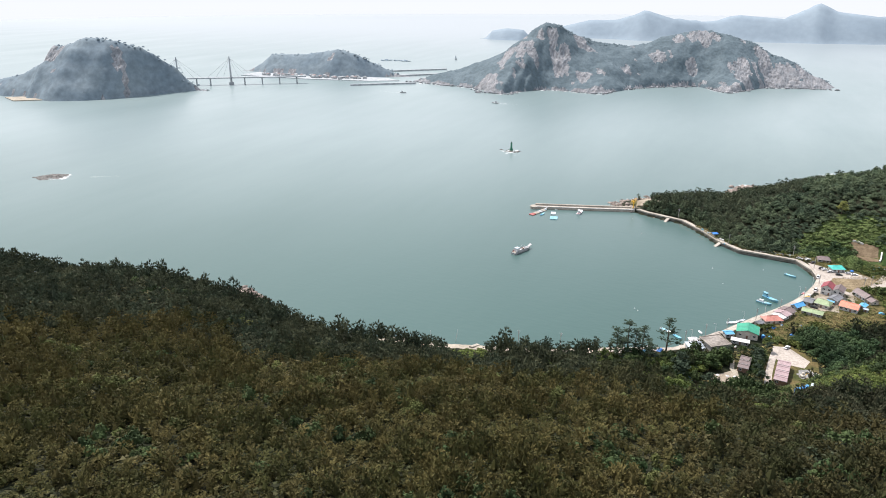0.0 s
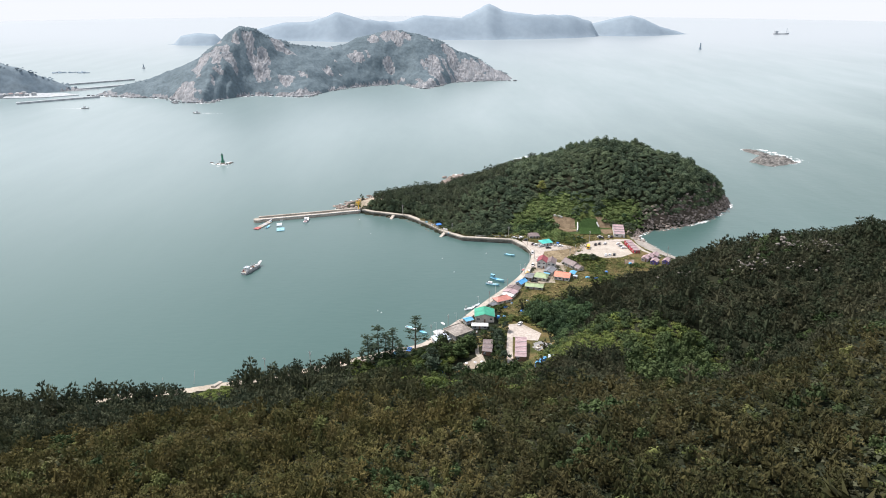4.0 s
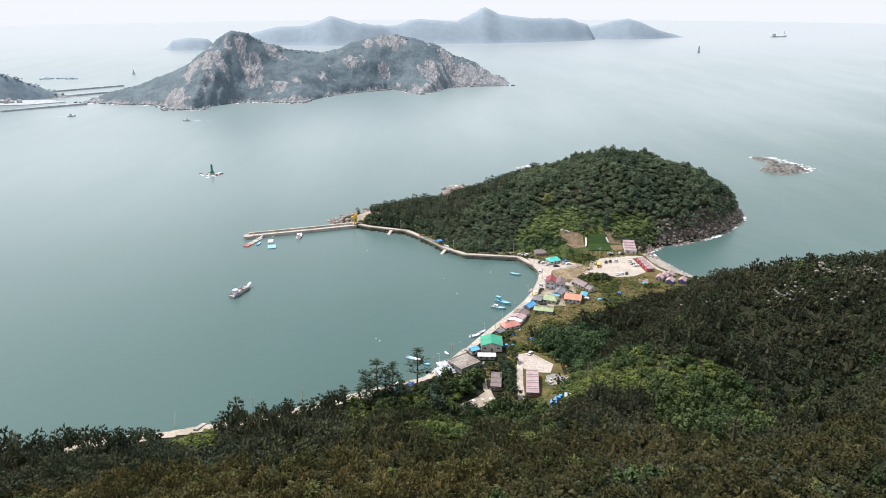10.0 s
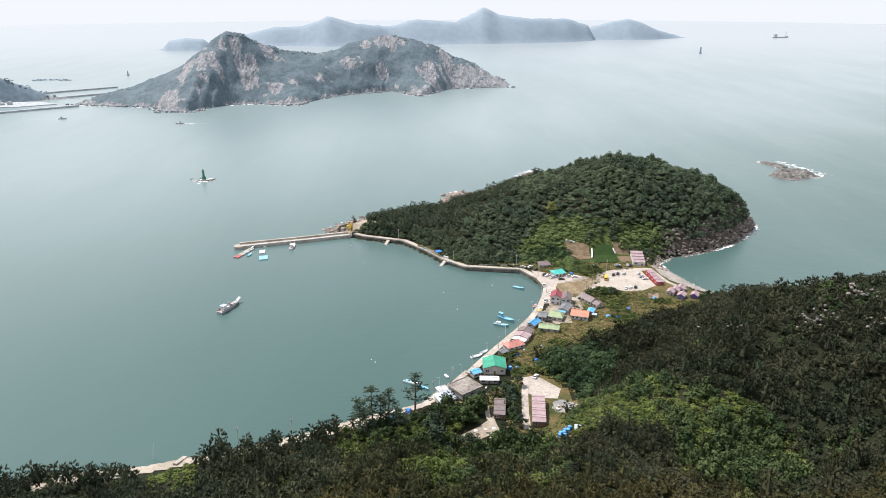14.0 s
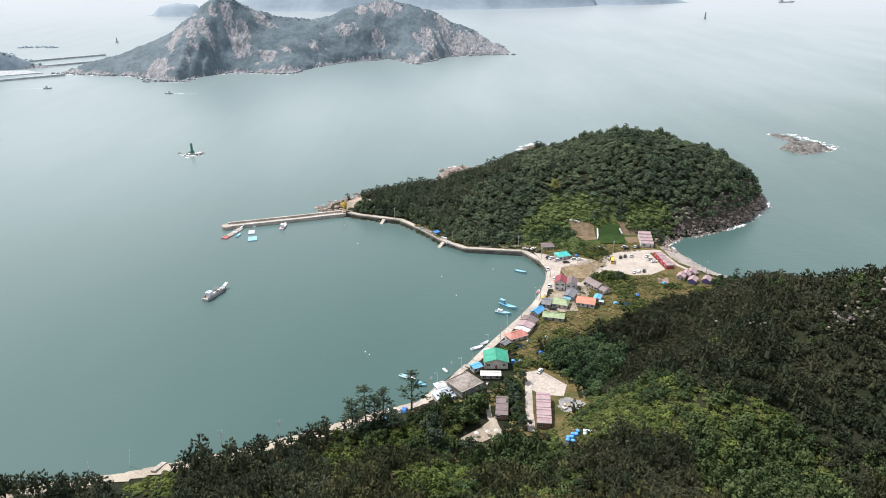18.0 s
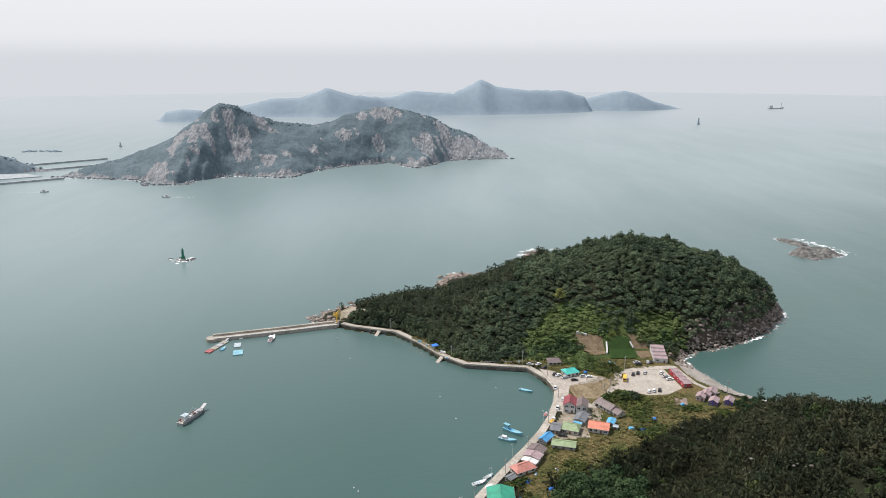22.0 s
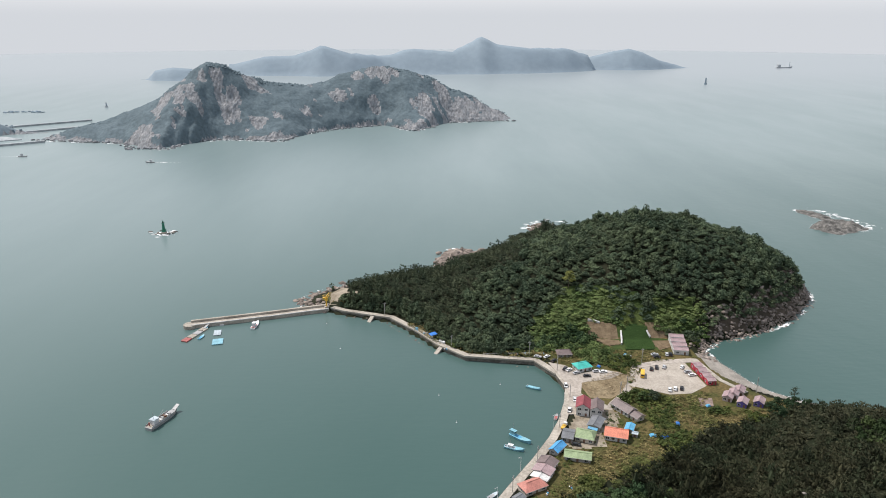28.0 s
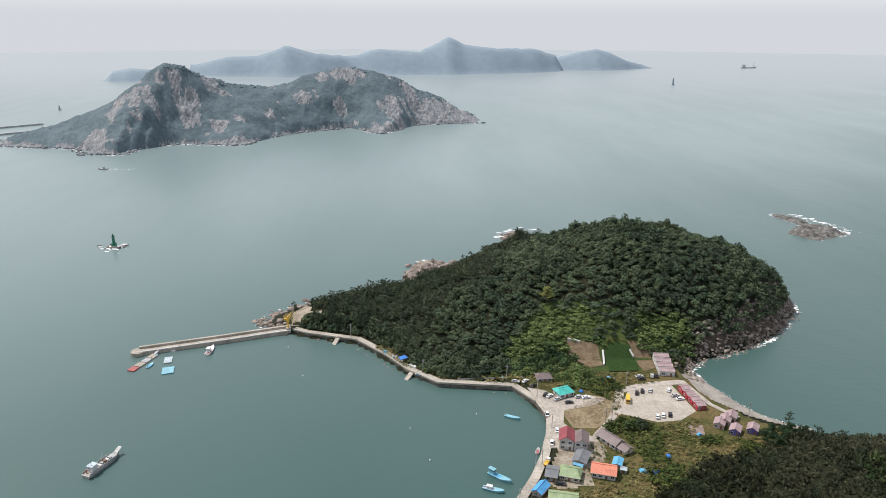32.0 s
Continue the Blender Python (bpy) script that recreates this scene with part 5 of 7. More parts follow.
house(17.2, 334.8, 28, 4.6, 4.0, 2.7, 0.5, GREY_WALL, SKY_ROOF, "small kiosk with a light blue roof", front=2, category="hut", name="hut")
house(24.0, 328.4, -2, 9.2, 3.4, 2.3, 0.4, GREY_WALL, WHITE_WALL, "lean-to with a white sheet roof beside the hall", front=3, category="hut", name="hut")
house(1.0, 311.2, 25, 8.5, 7.5, 2.6, 2.0, WHITE_WALL, SILVER_ROOF, "pavilion with a blue-grey hipped roof", hip=3.4, category="pavilion", name="pavilion")
house(-0.5, 319.5, 25, 4.6, 4.2, 2.4, 1.2, WHITE_WALL, WHITE_WALL, "small white hut behind the beach", hip=1.6, front=2, category="hut", name="hut")
# the flat-roofed building by the shore
flat_z = ground_at(11, 318)
flat_house = thing("flat_roofed_building", 11, 319.5, flat_z, 38, "bare concrete building with a flat stained roof", "building")
part("wall", blk(-6.2, 6.2, -5.8, 5.8, -1.5, 3.0), GREY_WALL, flat_house)
part("roof_slab", blk(-6.6, 6.6, -6.2, 6.2, 3.0, 3.3), M_STAINED, flat_house)
for a in ((-6.6, 6.6, -6.2, -6.0, 3.3, 3.7), (-6.6, 6.6, 6.0, 6.2, 3.3, 3.7), (-6.6, -6.4, -6.0, 6.0, 3.3, 3.7), (6.4, 6.6, -6.0, 6.0, 3.3, 3.7)):
    part("parapet", blk(*a), M_CONCRETE, flat_house)
for k in range(3):
    window(flat_house, -4 + 4 * k, -5.8, 1.6, 1.6, 1.2, 0)


def cabin_row(x, y, turn, n, w, length, wall_h, wall, roof, label, drop, z=None):
    """Holiday cabins in a row, each roof a step below the one before."""
    z = ground_at(x, y) if z is None else z
    for k in range(n):
        c = pose(x, y, z, 0, 0, turn) @ Vector((0, (k + 0.5) * length, drop * k))
        house(c.x, c.y, turn, w, length - 0.55, wall_h, 0.7, wall, roof, label, front=2, z=c.z, over=0.12, group="cabin rows", category="cabin", name="cabin")


cabin_row(44.5, 287.5, -6, 4, 6.2, 5.6, 2.9, BROWN_WALL, PINK_ROOF, "brown holiday cabin with a faded pink roof", 0.15, z=ground_at(44, 296) + 0.6)
cabin_row(26.6, 294.6, -6, 3, 5.4, 4.6, 2.8, BROWN_WALL, BROWN_ROOF, "brown holiday cabin with a dark brown roof", 0.1)
cabin_row(144.2, 488.6, -8, 4, 8.4, 5.3, 3.2, WHITE_WALL, PINK_ROOF, "white holiday cabin with a faded pink roof", 0.35)
cabin_row(149.2, 452.6, 6, 4, 4.8, 5.4, 2.8, RED_WALL, PINK_ROOF, "red boarded cabin with a faded pink roof", 0.15)
for x, y, wl_, lb in ((152.2, 438.5, PINK_WALL, "pale pink cottage with a pink roof"), (156.4, 441.5, PINK_WALL, "pale pink cottage with a pink roof"),
                      (160.8, 444.5, PINK_WALL, "pale pink cottage with a pink roof"), (157.4, 432.6, PURPLE_WALL, "purple cottage with a faded pink roof"),
                      (166.2, 433.0, PURPLE_WALL, "purple cottage with a faded pink roof")):
    house(x, y, -32, 4.6, 6.2, 2.7, 1.2, wl_, PINK_ROOF, lb, along_x=False, over=0.3, front=2, group="beach cottages", category="cottage", name="cottage")

# ======== cars ========
def car_shape(name, label, body, length=4.5, tall=1.45, category="car"):
    c = thing(name, 0, 0, -50, 0, label, category, "parked cars")
    L, W = length / 2, 0.9
    bm = bmesh.new()
    prof = [(-L, 0.35), (-L, 0.85), (-L * 0.55, 0.95), (L * 0.5, 0.95), (L, 0.75), (L, 0.35)]
    a = [bm.verts.new((x, -W, z)) for x, z in prof]
    b = [bm.verts.new((x, W, z)) for x, z in prof]
    bm.faces.new(a)
    bm.faces.new(b[::-1])
    for i in range(len(prof)):
        j = (i + 1) % len(prof)
        bm.faces.new((a[j], a[i], b[i], b[j]))
    part("body", bm, body, c)
    part("windows", prism(bmesh.new(), [(-L * 0.72, -W * 0.9), (L * 0.45, -W * 0.9), (L * 0.45, W * 0.9), (-L * 0.72, W * 0.9)], 0.93, tall - 0.06, 0.8, (-0.1, 0)), M_GLASS, c, "dark glazed cabin")
    part("roof", prism(bmesh.new(), [(-L * 0.60, -W * 0.73), (L * 0.26, -W * 0.73), (L * 0.26, W * 0.73), (-L * 0.60, W * 0.73)], tall - 0.06, tall, 0.95), body, c)
    for sx in (-0.62, 0.62):
        for sy in (-1, 1):
            w = part("wheel", tube(bmesh.new(), (sx * L, sy * (W - 0.2), 0.33), (sx * L, sy * (W + 0.02), 0.33), 0.33, n=9), RUBBER, c)
            part("rim", tube(bmesh.new(), (sx * L, sy * (W + 0.02), 0.33), (sx * L, sy * (W + 0.04), 0.33), 0.2, n=8), GREY_STEEL, w)
    for sy in (-0.6, 0.6):
        part("headlight", blk(L - 0.04, L + 0.02, sy - 0.18, sy + 0.18, 0.58, 0.72), WHITE_PAINT, c)
        part("tail_light", blk(-L - 0.02, -L + 0.04, sy - 0.18, sy + 0.18, 0.6, 0.78), RED_PAINT, c)
    return c


CAR_KINDS = {"w": car_shape("car", "white saloon car parked on the paving", WHITE_PAINT), "s": car_shape("car", "silver saloon car parked on the paving", SILVER_PAINT),
             "b": car_shape("car", "black saloon car parked on the paving", DARK_PAINT), "v": car_shape("van", "tall white van parked beside the quay", WHITE_PAINT, 4.8, 1.95, "van")}
used = set()


def place(kind, kinds, x, y, z, turn):
    ob = kinds[kind]
    m = pose(x, y, z, 0, 0, turn)
    if kind in used:
        return copy_thing(ob, m)
    used.add(kind)
    ob.matrix_world = m
    return ob


for k, x, y, a in (("b", 121.2, 470.5, 70), ("b", 124.7, 472.3, 70), ("s", 129.2, 472.8, 65), ("w", 139.4, 472.6, 60), ("s", 140.6, 467.0, 15), ("w", 142.0, 463.4, 10),
                   ("w", 124.4, 447.2, 72), ("w", 127.6, 448.1, 70), ("b", 131.2, 448.6, 70), ("s", 128.3, 488.2, 10), ("b", 128.6, 485.2, 8), ("s", 135.6, 488.4, 75),
                   ("b", 138.0, 488.6, 78), ("s", 111.6, 486.3, 12), ("s", 58.6, 486.2, -15), ("w", 64.0, 486.0, 40), ("b", 67.4, 481.0, 45), ("b", 72.2, 471.2, 60),
                   ("w", 74.2, 469.6, 40), ("s", 77.8, 466.2, 25), ("b", 83.0, 462.6, 5), ("s", 89.4, 468.0, 12), ("w", 93.0, 467.2, 8), ("w", 71.6, 438.0, 80),
                   ("v", 67.0, 427.5, 72), ("b", 64.6, 396.8, -12), ("v", 69.4, 452.5, 85), ("w", 48.5, 332.3, 60)):
    place(k, CAR_KINDS, x, y, max(ground_at(x, y) + 0.46, 2.82), a)

bus = thing("minibus", 114.2, 463.5, ground_at(114, 463) + 0.4, 74, "yellow school minibus parked on the gravel", "bus")
part("body", prism(bmesh.new(), [(-3.3, -1.05), (3.3, -1.05), (3.3, 1.05), (-3.3, 1.05)], 0.4, 2.5, 0.96), YELLOW_PAINT, bus)
for s in (-1, 1):
    for k in range(5):
        part("side_window", blk(-2.8 + 1.15 * k, -1.85 + 1.15 * k, s * 1.02 - 0.04, s * 1.02 + 0.04, 1.45, 2.1), M_GLASS, bus)
    part("windscreen", blk(s * 3.24 - 0.05, s * 3.24 + 0.05, -0.9, 0.9, 1.4, 2.15), M_GLASS, bus)
    for x in (-2.1, 2.1):
        part("wheel", tube(bmesh.new(), (x, s * 0.85, 0.42), (x, s * 1.07, 0.42), 0.42, n=10), RUBBER, bus)
truck = thing("flatbed_truck", 61.6, 412.2, 2.85, 60, "small yellow flatbed truck beside the quay", "truck")
part("cab", prism(bmesh.new(), [(1.1, -0.85), (2.6, -0.85), (2.6, 0.85), (1.1, 0.85)], 0.5, 1.95, 0.9), WHITE_PAINT, truck)
part("windscreen", blk(2.5, 2.58, -0.7, 0.7, 1.2, 1.75), M_GLASS, truck)
part("bed", blk(-2.6, 1.0, -0.9, 0.9, 0.6, 1.1), YELLOW_PAINT, truck)
for x in (-1.7, 1.8):
    for s in (-1, 1):
        part("wheel", tube(bmesh.new(), (x, s * 0.65, 0.36), (x, s * 0.88, 0.36), 0.36, n=9), RUBBER, truck)


# ======== boats ========
def hull(bm, length, beam, deck, keel=-0.5, sheer=0.5, stern=0.85):
    """A hull with a pointed, raised bow towards +x."""
    N, top, low = 9, [], []
    for s in (1, -1):
        for i in range(N):
            u = i / (N - 1)
            w = beam / 2 * (stern + (1 - stern) * min(1, u * 3)) * (1 - max(0, (u - 0.55) / 0.45) ** 2.2)
            x = -length / 2 + length * u
            z = deck + sheer * max(0, u - 0.4) ** 2 * 2.8
            top.append(bm.verts.new((x, s * w, z)))
            low.append(bm.verts.new((x - 0.12 * length * max(0, u - 0.6), s * w * 0.75, keel)))
    for o in (0, N):
        for i in range(N - 1):
            bm.faces.new((top[o + i], top[o + i + 1], low[o + i + 1], low[o + i]))
    for i in range(N - 1):
        bm.faces.new((top[i], top[N + i], top[N + i + 1], top[i + 1]))
        bm.faces.new((low[i + 1], low[N + i + 1], low[N + i], low[i]))
    bm.faces.new((top[0], low[0], low[N], top[N]))
    bmesh.ops.remove_doubles(bm, verts=bm.verts, dist=1e-4)
    bmesh.ops.recalc_face_normals(bm, faces=bm.faces)
    return bm


def boat(x, y, turn, length, beam, hull_mat, deck_mat, label, cabin=-0.25, cabin_mat=None, cabin_h=1.7, name="fishing_boat", rail=True):
    b = thing(name, x, y, 0, turn, label, "boat", "moored boats")
    k = length / 10
    part("hull", hull(bmesh.new(), length, beam, 0.75 * k + 0.15, -0.35, 0.8 * k), hull_mat, b)
    part("deck", prism(bmesh.new(), [(-0.47 * length, -0.36 * beam), (0.22 * length, -0.4 * beam), (0.38 * length, -0.12 * beam), (0.38 * length, 0.12 * beam), (0.22 * length, 0.4 * beam), (-0.47 * length, 0.36 * beam)], 0.75 * k + 0.1, 0.75 * k + 0.2), deck_mat, b)
    if cabin is not None:
        c = cabin * length
        h = part("wheelhouse", prism(bmesh.new(), [(c - 0.11 * length, -0.28 * beam), (c + 0.11 * length, -0.28 * beam), (c + 0.11 * length, 0.28 * beam), (c - 0.11 * length, 0.28 * beam)], 0.75 * k + 0.18, 0.75 * k + cabin_h, 0.92), cabin_mat or WHITE_PAINT, b)
        part("window_band", blk(c + 0.095 * length, c + 0.115 * length, -0.22 * beam, 0.22 * beam, 0.75 * k + cabin_h * 0.62, 0.75 * k + cabin_h * 0.88), M_GLASS, h)
        part("roof", blk(c - 0.13 * length, c + 0.14 * length, -0.33 * beam, 0.33 * beam, 0.75 * k + cabin_h, 0.75 * k + cabin_h + 0.12), cabin_mat or WHITE_PAINT, h)
        part("mast", tube(bmesh.new(), (c, 0, 0.75 * k + cabin_h), (c, 0, 0.75 * k + cabin_h + 0.3 * length), 0.06), GREY_STEEL, b)
    if rail:
        part("engine_box", blk(-0.46 * length, -0.40 * length, -0.12 * beam, 0.12 * beam, 0.75 * k + 0.2, 0.75 * k + 0.7), GREY_STEEL, b)
    part("bow_post", tube(bmesh.new(), (0.44 * length, 0, 0.9 * k), (0.44 * length, 0, 1.5 * k + 0.5), 0.08), GREY_STEEL, b)
    return b


boat(39.8, 406.2, -42, 12.5, 3.0, BLUE_HULL, SKY_ROOF, "pale blue fishing boat with an awning at the stern", cabin=-0.36, cabin_mat=BLUE_HULL, cabin_h=2.4)
boat(36.0, 398.2, -24, 10.0, 2.6, BLUE_HULL, SILVER_ROOF, "pale blue fishing boat with a low white cabin", cabin=-0.2, cabin_h=1.3)
boat(52.4, 454.8, -30, 8.6, 2.2, BLUE_HULL, BLUE_HULL, "small pale blue open boat", cabin=None)
boat(-16.5, 331.5, -28, 9.5, 2.4, WHITE_PAINT, BLUE_HULL, "white and blue open boat near the beach", cabin=None)
boat(-9.8, 326.5, -40, 6.5, 2.0, BLUE_HULL, SKY_ROOF, "light blue skiff drawn up to the beach", cabin=None)
boat(2.0, 338.0, -60, 4.5, 1.4, WHITE_PAINT, WHITE_PAINT, "small white rowing dinghy on the harbour", cabin=None, name="dinghy", rail=False)
boat(19.0, 359.5, 25, 7.5, 2.2, WHITE_PAINT, SILVER_ROOF, "white skiff tied to the quay", cabin=None)
boat(23.5, 364.5, 40, 6.0, 2.0, SILVER_ROOF, GREY_STEEL, "grey skiff tied to the quay", cabin=None)
boat(-120.3, 537.5, 84, 11.5, 3.4, WHITE_PAINT, RED_PAINT, "white fishing boat with a red deck", cabin=-0.2, cabin_h=2.6)
boat(-150.2, 520.0, 75, 6.5, 2.0, BLUE_HULL, SKY_ROOF, "small blue boat beside the pontoon", cabin=None)
boat(-151.8, 532.0, 70, 6.5, 2.0, BLUE_HULL, SILVER_ROOF, "small green-blue boat beside the pontoon", cabin=None)
boat(64.6, 431.5, 75, 5.5, 1.9, WHITE_PAINT, GREY_STEEL, "white skiff at the foot of the quay", cabin=None)
boat(60.0, 425.5, 70, 5.5, 1.9, GREY_STEEL, RED_PAINT, "grey skiff at the foot of the quay", cabin=None)

# the landing craft at anchor
ship = thing("landing_craft", -138.5, 424, 0, 67, "long grey landing craft at anchor with a raised bow ramp", "ship")
part("hull", hull(bmesh.new(), 20, 4.8, 1.5, -0.6, 0.8, 0.95), GREY_STEEL, ship)
part("deck", prism(bmesh.new(), [(-9.5, -2.0), (6, -2.0), (8, -1.0), (8, 1.0), (6, 2.0), (-9.5, 2.0)], 1.5, 1.62), M_CONCRETE, ship)
house_ = part("wheelhouse", prism(bmesh.new(), [(-7.2, -1.5), (-4.0, -1.5), (-4.0, 1.5), (-7.2, 1.5)], 1.6, 4.3, 0.94), WHITE_PAINT, ship)
part("window_band", blk(-4.12, -3.98, -1.2, 1.2, 3.2, 3.9), M_GLASS, house_)
part("roof", blk(-7.5, -3.7, -1.7, 1.7, 4.3, 4.45), SILVER_ROOF, house_)
part("mast", tube(bmesh.new(), (-6, 0, 4.4), (-6, 0, 8.0), 0.1), GREY_STEEL, ship)
part("funnel", tube(bmesh.new(), (-8.3, 0.8, 1.6), (-8.3, 0.8, 3.4), 0.3), RED_PAINT, ship)
part("bow_ramp", slope_slab(bmesh.new(), [(7.6, -1.1, 2.2), (10.8, -1.0, 3.6), (10.8, 1.0, 3.6), (7.6, 1.1, 2.2)], 0.15), GREY_STEEL, ship)
for s in (-1, 1):
    part("bulwark", blk(-9.4, 5.6, s * 2.1 - 0.06, s * 2.1 + 0.06, 1.5, 2.4), GREY_STEEL, ship)
    part("derrick", tube(bmesh.new(), (-2.5, s * 1.4, 1.6), (2.0, s * 1.2, 5.0), 0.1), GREY_STEEL, ship)
for k in range(5):
    part("crate", blk(-2.6 + 1.5 * k, -1.5 + 1.5 * k, -1.2 + 0.3 * (k % 2), 0.8, 1.62, 2.2 + 0.25 * (k % 3)), (WHITE_WALL, GREY_STEEL, BROWN_WALL)[k % 3], ship)

# pontoon, rafts and buoys
pontoon = thing("pontoon", -155.5, 524, 0, 70, "grey floating pontoon with a red tip and a gangway", "pontoon")
for k in range(4):
    part("float", blk(-11 + 5.5 * k, -6 + 5.5 * k, -2.2, 2.2, -0.3, 0.7), (RED_PAINT, M_CONCRETE, GREY_STEEL, M_CONCRETE)[k], pontoon)
part("gangway", slope_slab(bmesh.new(), [(9, -0.8, 0.9), (15, -0.8, 2.4), (15, 0.8, 2.4), (9, 0.8, 0.9)], 0.2), GREY_STEEL, pontoon)
for x, y, w, d, mat, lb in ((-142, 526.5, 4.5, 7.5, SILVER_ROOF, "pale blue floating fish raft"), (-138, 513.5, 6.5, 8.0, BLUE_HULL, "light blue floating fish raft"), (-143, 539.5, 2.6, 3.2, WHITE_PAINT, "small white float beside the rafts")):
    r = thing("raft", x, y, 0, 12, lb, "raft", "rafts")
    part("platform", blk(-w / 2, w / 2, -d / 2, d / 2, 0.1, 0.55), mat, r)
    for s in (-1, 1):
        part("float", tube(bmesh.new(), (s * w * 0.36, -d / 2, 0.05), (s * w * 0.36, d / 2, 0.05), 0.35, n=8), WHITE_PAINT, r)
buoy = None
for x, y in ((-74, 541), (-60, 504), (34.5, 459.5), (0.4, 448), (9.3, 421.4), (-40, 356.5), (-37.6, 353.6)):
    if buoy is None:
        buoy = thing("mooring_buoy", x, y, 0, 0, "small white mooring buoy", "buoy", "mooring buoys")
        bm = bmesh.new()
        bmesh.ops.create_icosphere(bm, subdivisions=2, radius=0.4)
        bmesh.ops.scale(bm, verts=bm.verts, vec=(1, 1, 0.75))
        part("float", bm, WHITE_PAINT, buoy)
        part("ring", tube(bmesh.new(), (0, 0, 0.5), (0, 0, 0.95), 0.12), GREY_STEEL, buoy)
    else:
        copy_thing(buoy, pose(x, y, 0))


# ======== beacon, crane, poles ========
def rocks(name, label, spots, seed, mat=None, kind="stuff", flat=0.6):
    """Angular boulders joined into one heap; spots: x, y, z, size."""
    rng = np.random.RandomState(seed)
    base = bmesh.new()
    bmesh.ops.create_icosphere(base, subdivisions=1, radius=1)
    v0 = np.array([v.co[:] for v in base.verts])
    f0 = np.array([[v.index for v in f.verts] for f in base.faces])
    base.free()
    V, F = [], []
    for i, (x, y, z, s) in enumerate(spots):
        v = v0 * (1 + rng.uniform(-0.38, 0.3, (len(v0), 1))) * rng.uniform(0.6, 1.3, 3) * np.array([1, 1, flat]) * s
        a = rng.uniform(0, 6.28)
        v = v @ np.array([[math.cos(a), -math.sin(a), 0], [math.sin(a), math.cos(a), 0], [0, 0, 1]])
        V.append(v + np.array([x, y, z]))
        F.append(f0 + i * len(v0))
    return tagged(new(name, mesh_of(name, np.concatenate(V), np.concatenate(F), mat or M_ROCK)), label, "rocks", kind=kind)


def foam(label, spots, seed):
    """Patches of broken white water."""
    rng = np.random.RandomState(seed)
    V, F = [], []
    for x, y, s in spots:
        s = s * (0.28 + 1.2 * rng.rand() ** 3)
        k = len(V)
        a0 = rng.uniform(0, 6.28)
        for i in range(7):
            r = s * rng.uniform(0.45, 1.1)
            V.append((x + r * 1.5 * math.cos(a0 + i * 0.898), y + r * 0.8 * math.sin(a0 + i * 0.898), 0.10 + 0.08 * rng.rand()))
        F += [(k, k + i, k + i + 1) for i in range(1, 6)]
    return tagged(new("foam", mesh_of("foam", V, F, M_FOAM)), label, "foam", kind="stuff")


def around(ring, step, spread, seed, closed=False):
    """Points strewn along a line of corners."""
    rng = np.random.RandomState(seed)
    out = []
    pts = ring + (ring[:1] if closed else [])
    for (ax, ay), (bx, by) in zip(pts, pts[1:]):
        n = max(1, int(math.hypot(bx - ax, by - ay) / step))
        for i in range(n):
            t = (i + rng.rand()) / n
            out.append((ax + (bx - ax) * t + rng.normal() * spread, ay + (by - ay) * t + rng.normal() * spread))
    return out


def shore_rocks(label, ring, step, spread, lo, hi, seed, lift=0.0):
    rng = np.random.RandomState(seed)
    return rocks("shore_rocks", label, [(x, y, max(ground_at(x, y), -0.4) + lift, rng.uniform(lo, hi)) for x, y in around(ring, step, spread, seed)], seed)


EAST = [(276, 606), (266, 580), (252, 562), (238, 547), (222, 535), (205, 525), (188, 517), (172, 512), (160, 500)]
shore_rocks("reddish broken rocks under the eastern cliff", EAST, 0.3, 2.2, 0.5, 1.6, 11)
shore_rocks("reddish ledges of the eastern cliff", [(x - 3.5, y + 3.5) for x, y in EAST], 0.5, 2.2, 0.6, 1.9, 12)
shore_rocks("grey-brown ledges high on the eastern cliff", [(x - 8, y + 8) for x, y in EAST[:-1]], 0.55, 2.4, 0.7, 2.2, 26)
shore_rocks("rocks beside the pebble beach", [(160, 500), (160, 492), (163, 486)], 0.4, 2.0, 0.7, 2.0, 13)
shore_rocks("dark rocks around the western point", [(-78, 566), (-94, 574), (-96, 583), (-88, 592), (-76, 602), (-60, 612)], 0.6, 3.0, 1.0, 3.0, 14)
shore_rocks("stones at the foot of the sea wall", [(-62, 552), (-36, 542), (-18, 520), (-4, 502)], 1.2, 0.8, 0.6, 1.3, 15)
shore_rocks("stones at the foot of the sea wall", [(20, 485), (52, 480), (62, 470)], 2.5, 0.6, 0.5, 1.0, 16)
shore_rocks("pink rocks on the northern point", [(4, 652), (10, 672), (14, 690), (24, 684), (34, 676)], 0.35, 4.0, 1.8, 4.2, 17, 0.5)
shore_rocks("pink rocks on the northern shore", [(88, 752), (95, 768), (108, 773)], 0.4, 2.5, 1.2, 2.8, 18, 0.3)
shore_rocks("pale rocks below the western woods", [(-306, 262), (-296, 268), (-285, 274), (-274, 268), (-262, 264)], 0.5, 2.5, 1.5, 3.6, 19, 1.0)
def surf(label, line, reach, size, seed):
    """Breaking swell along a shore: thick in places, gone in others."""
    rng = np.random.RandomState(seed)
    pts = np.array(around(line, 0.22, reach, seed))
    thick = waves(pts[:, 0], pts[:, 1], 13, seed, 3)
    foam(label, [(x, y, size * rng.uniform(0.35, 1.0) * (0.5 + 1.4 * k)) for (x, y), k in zip(pts, thick) if k > -0.12], seed)


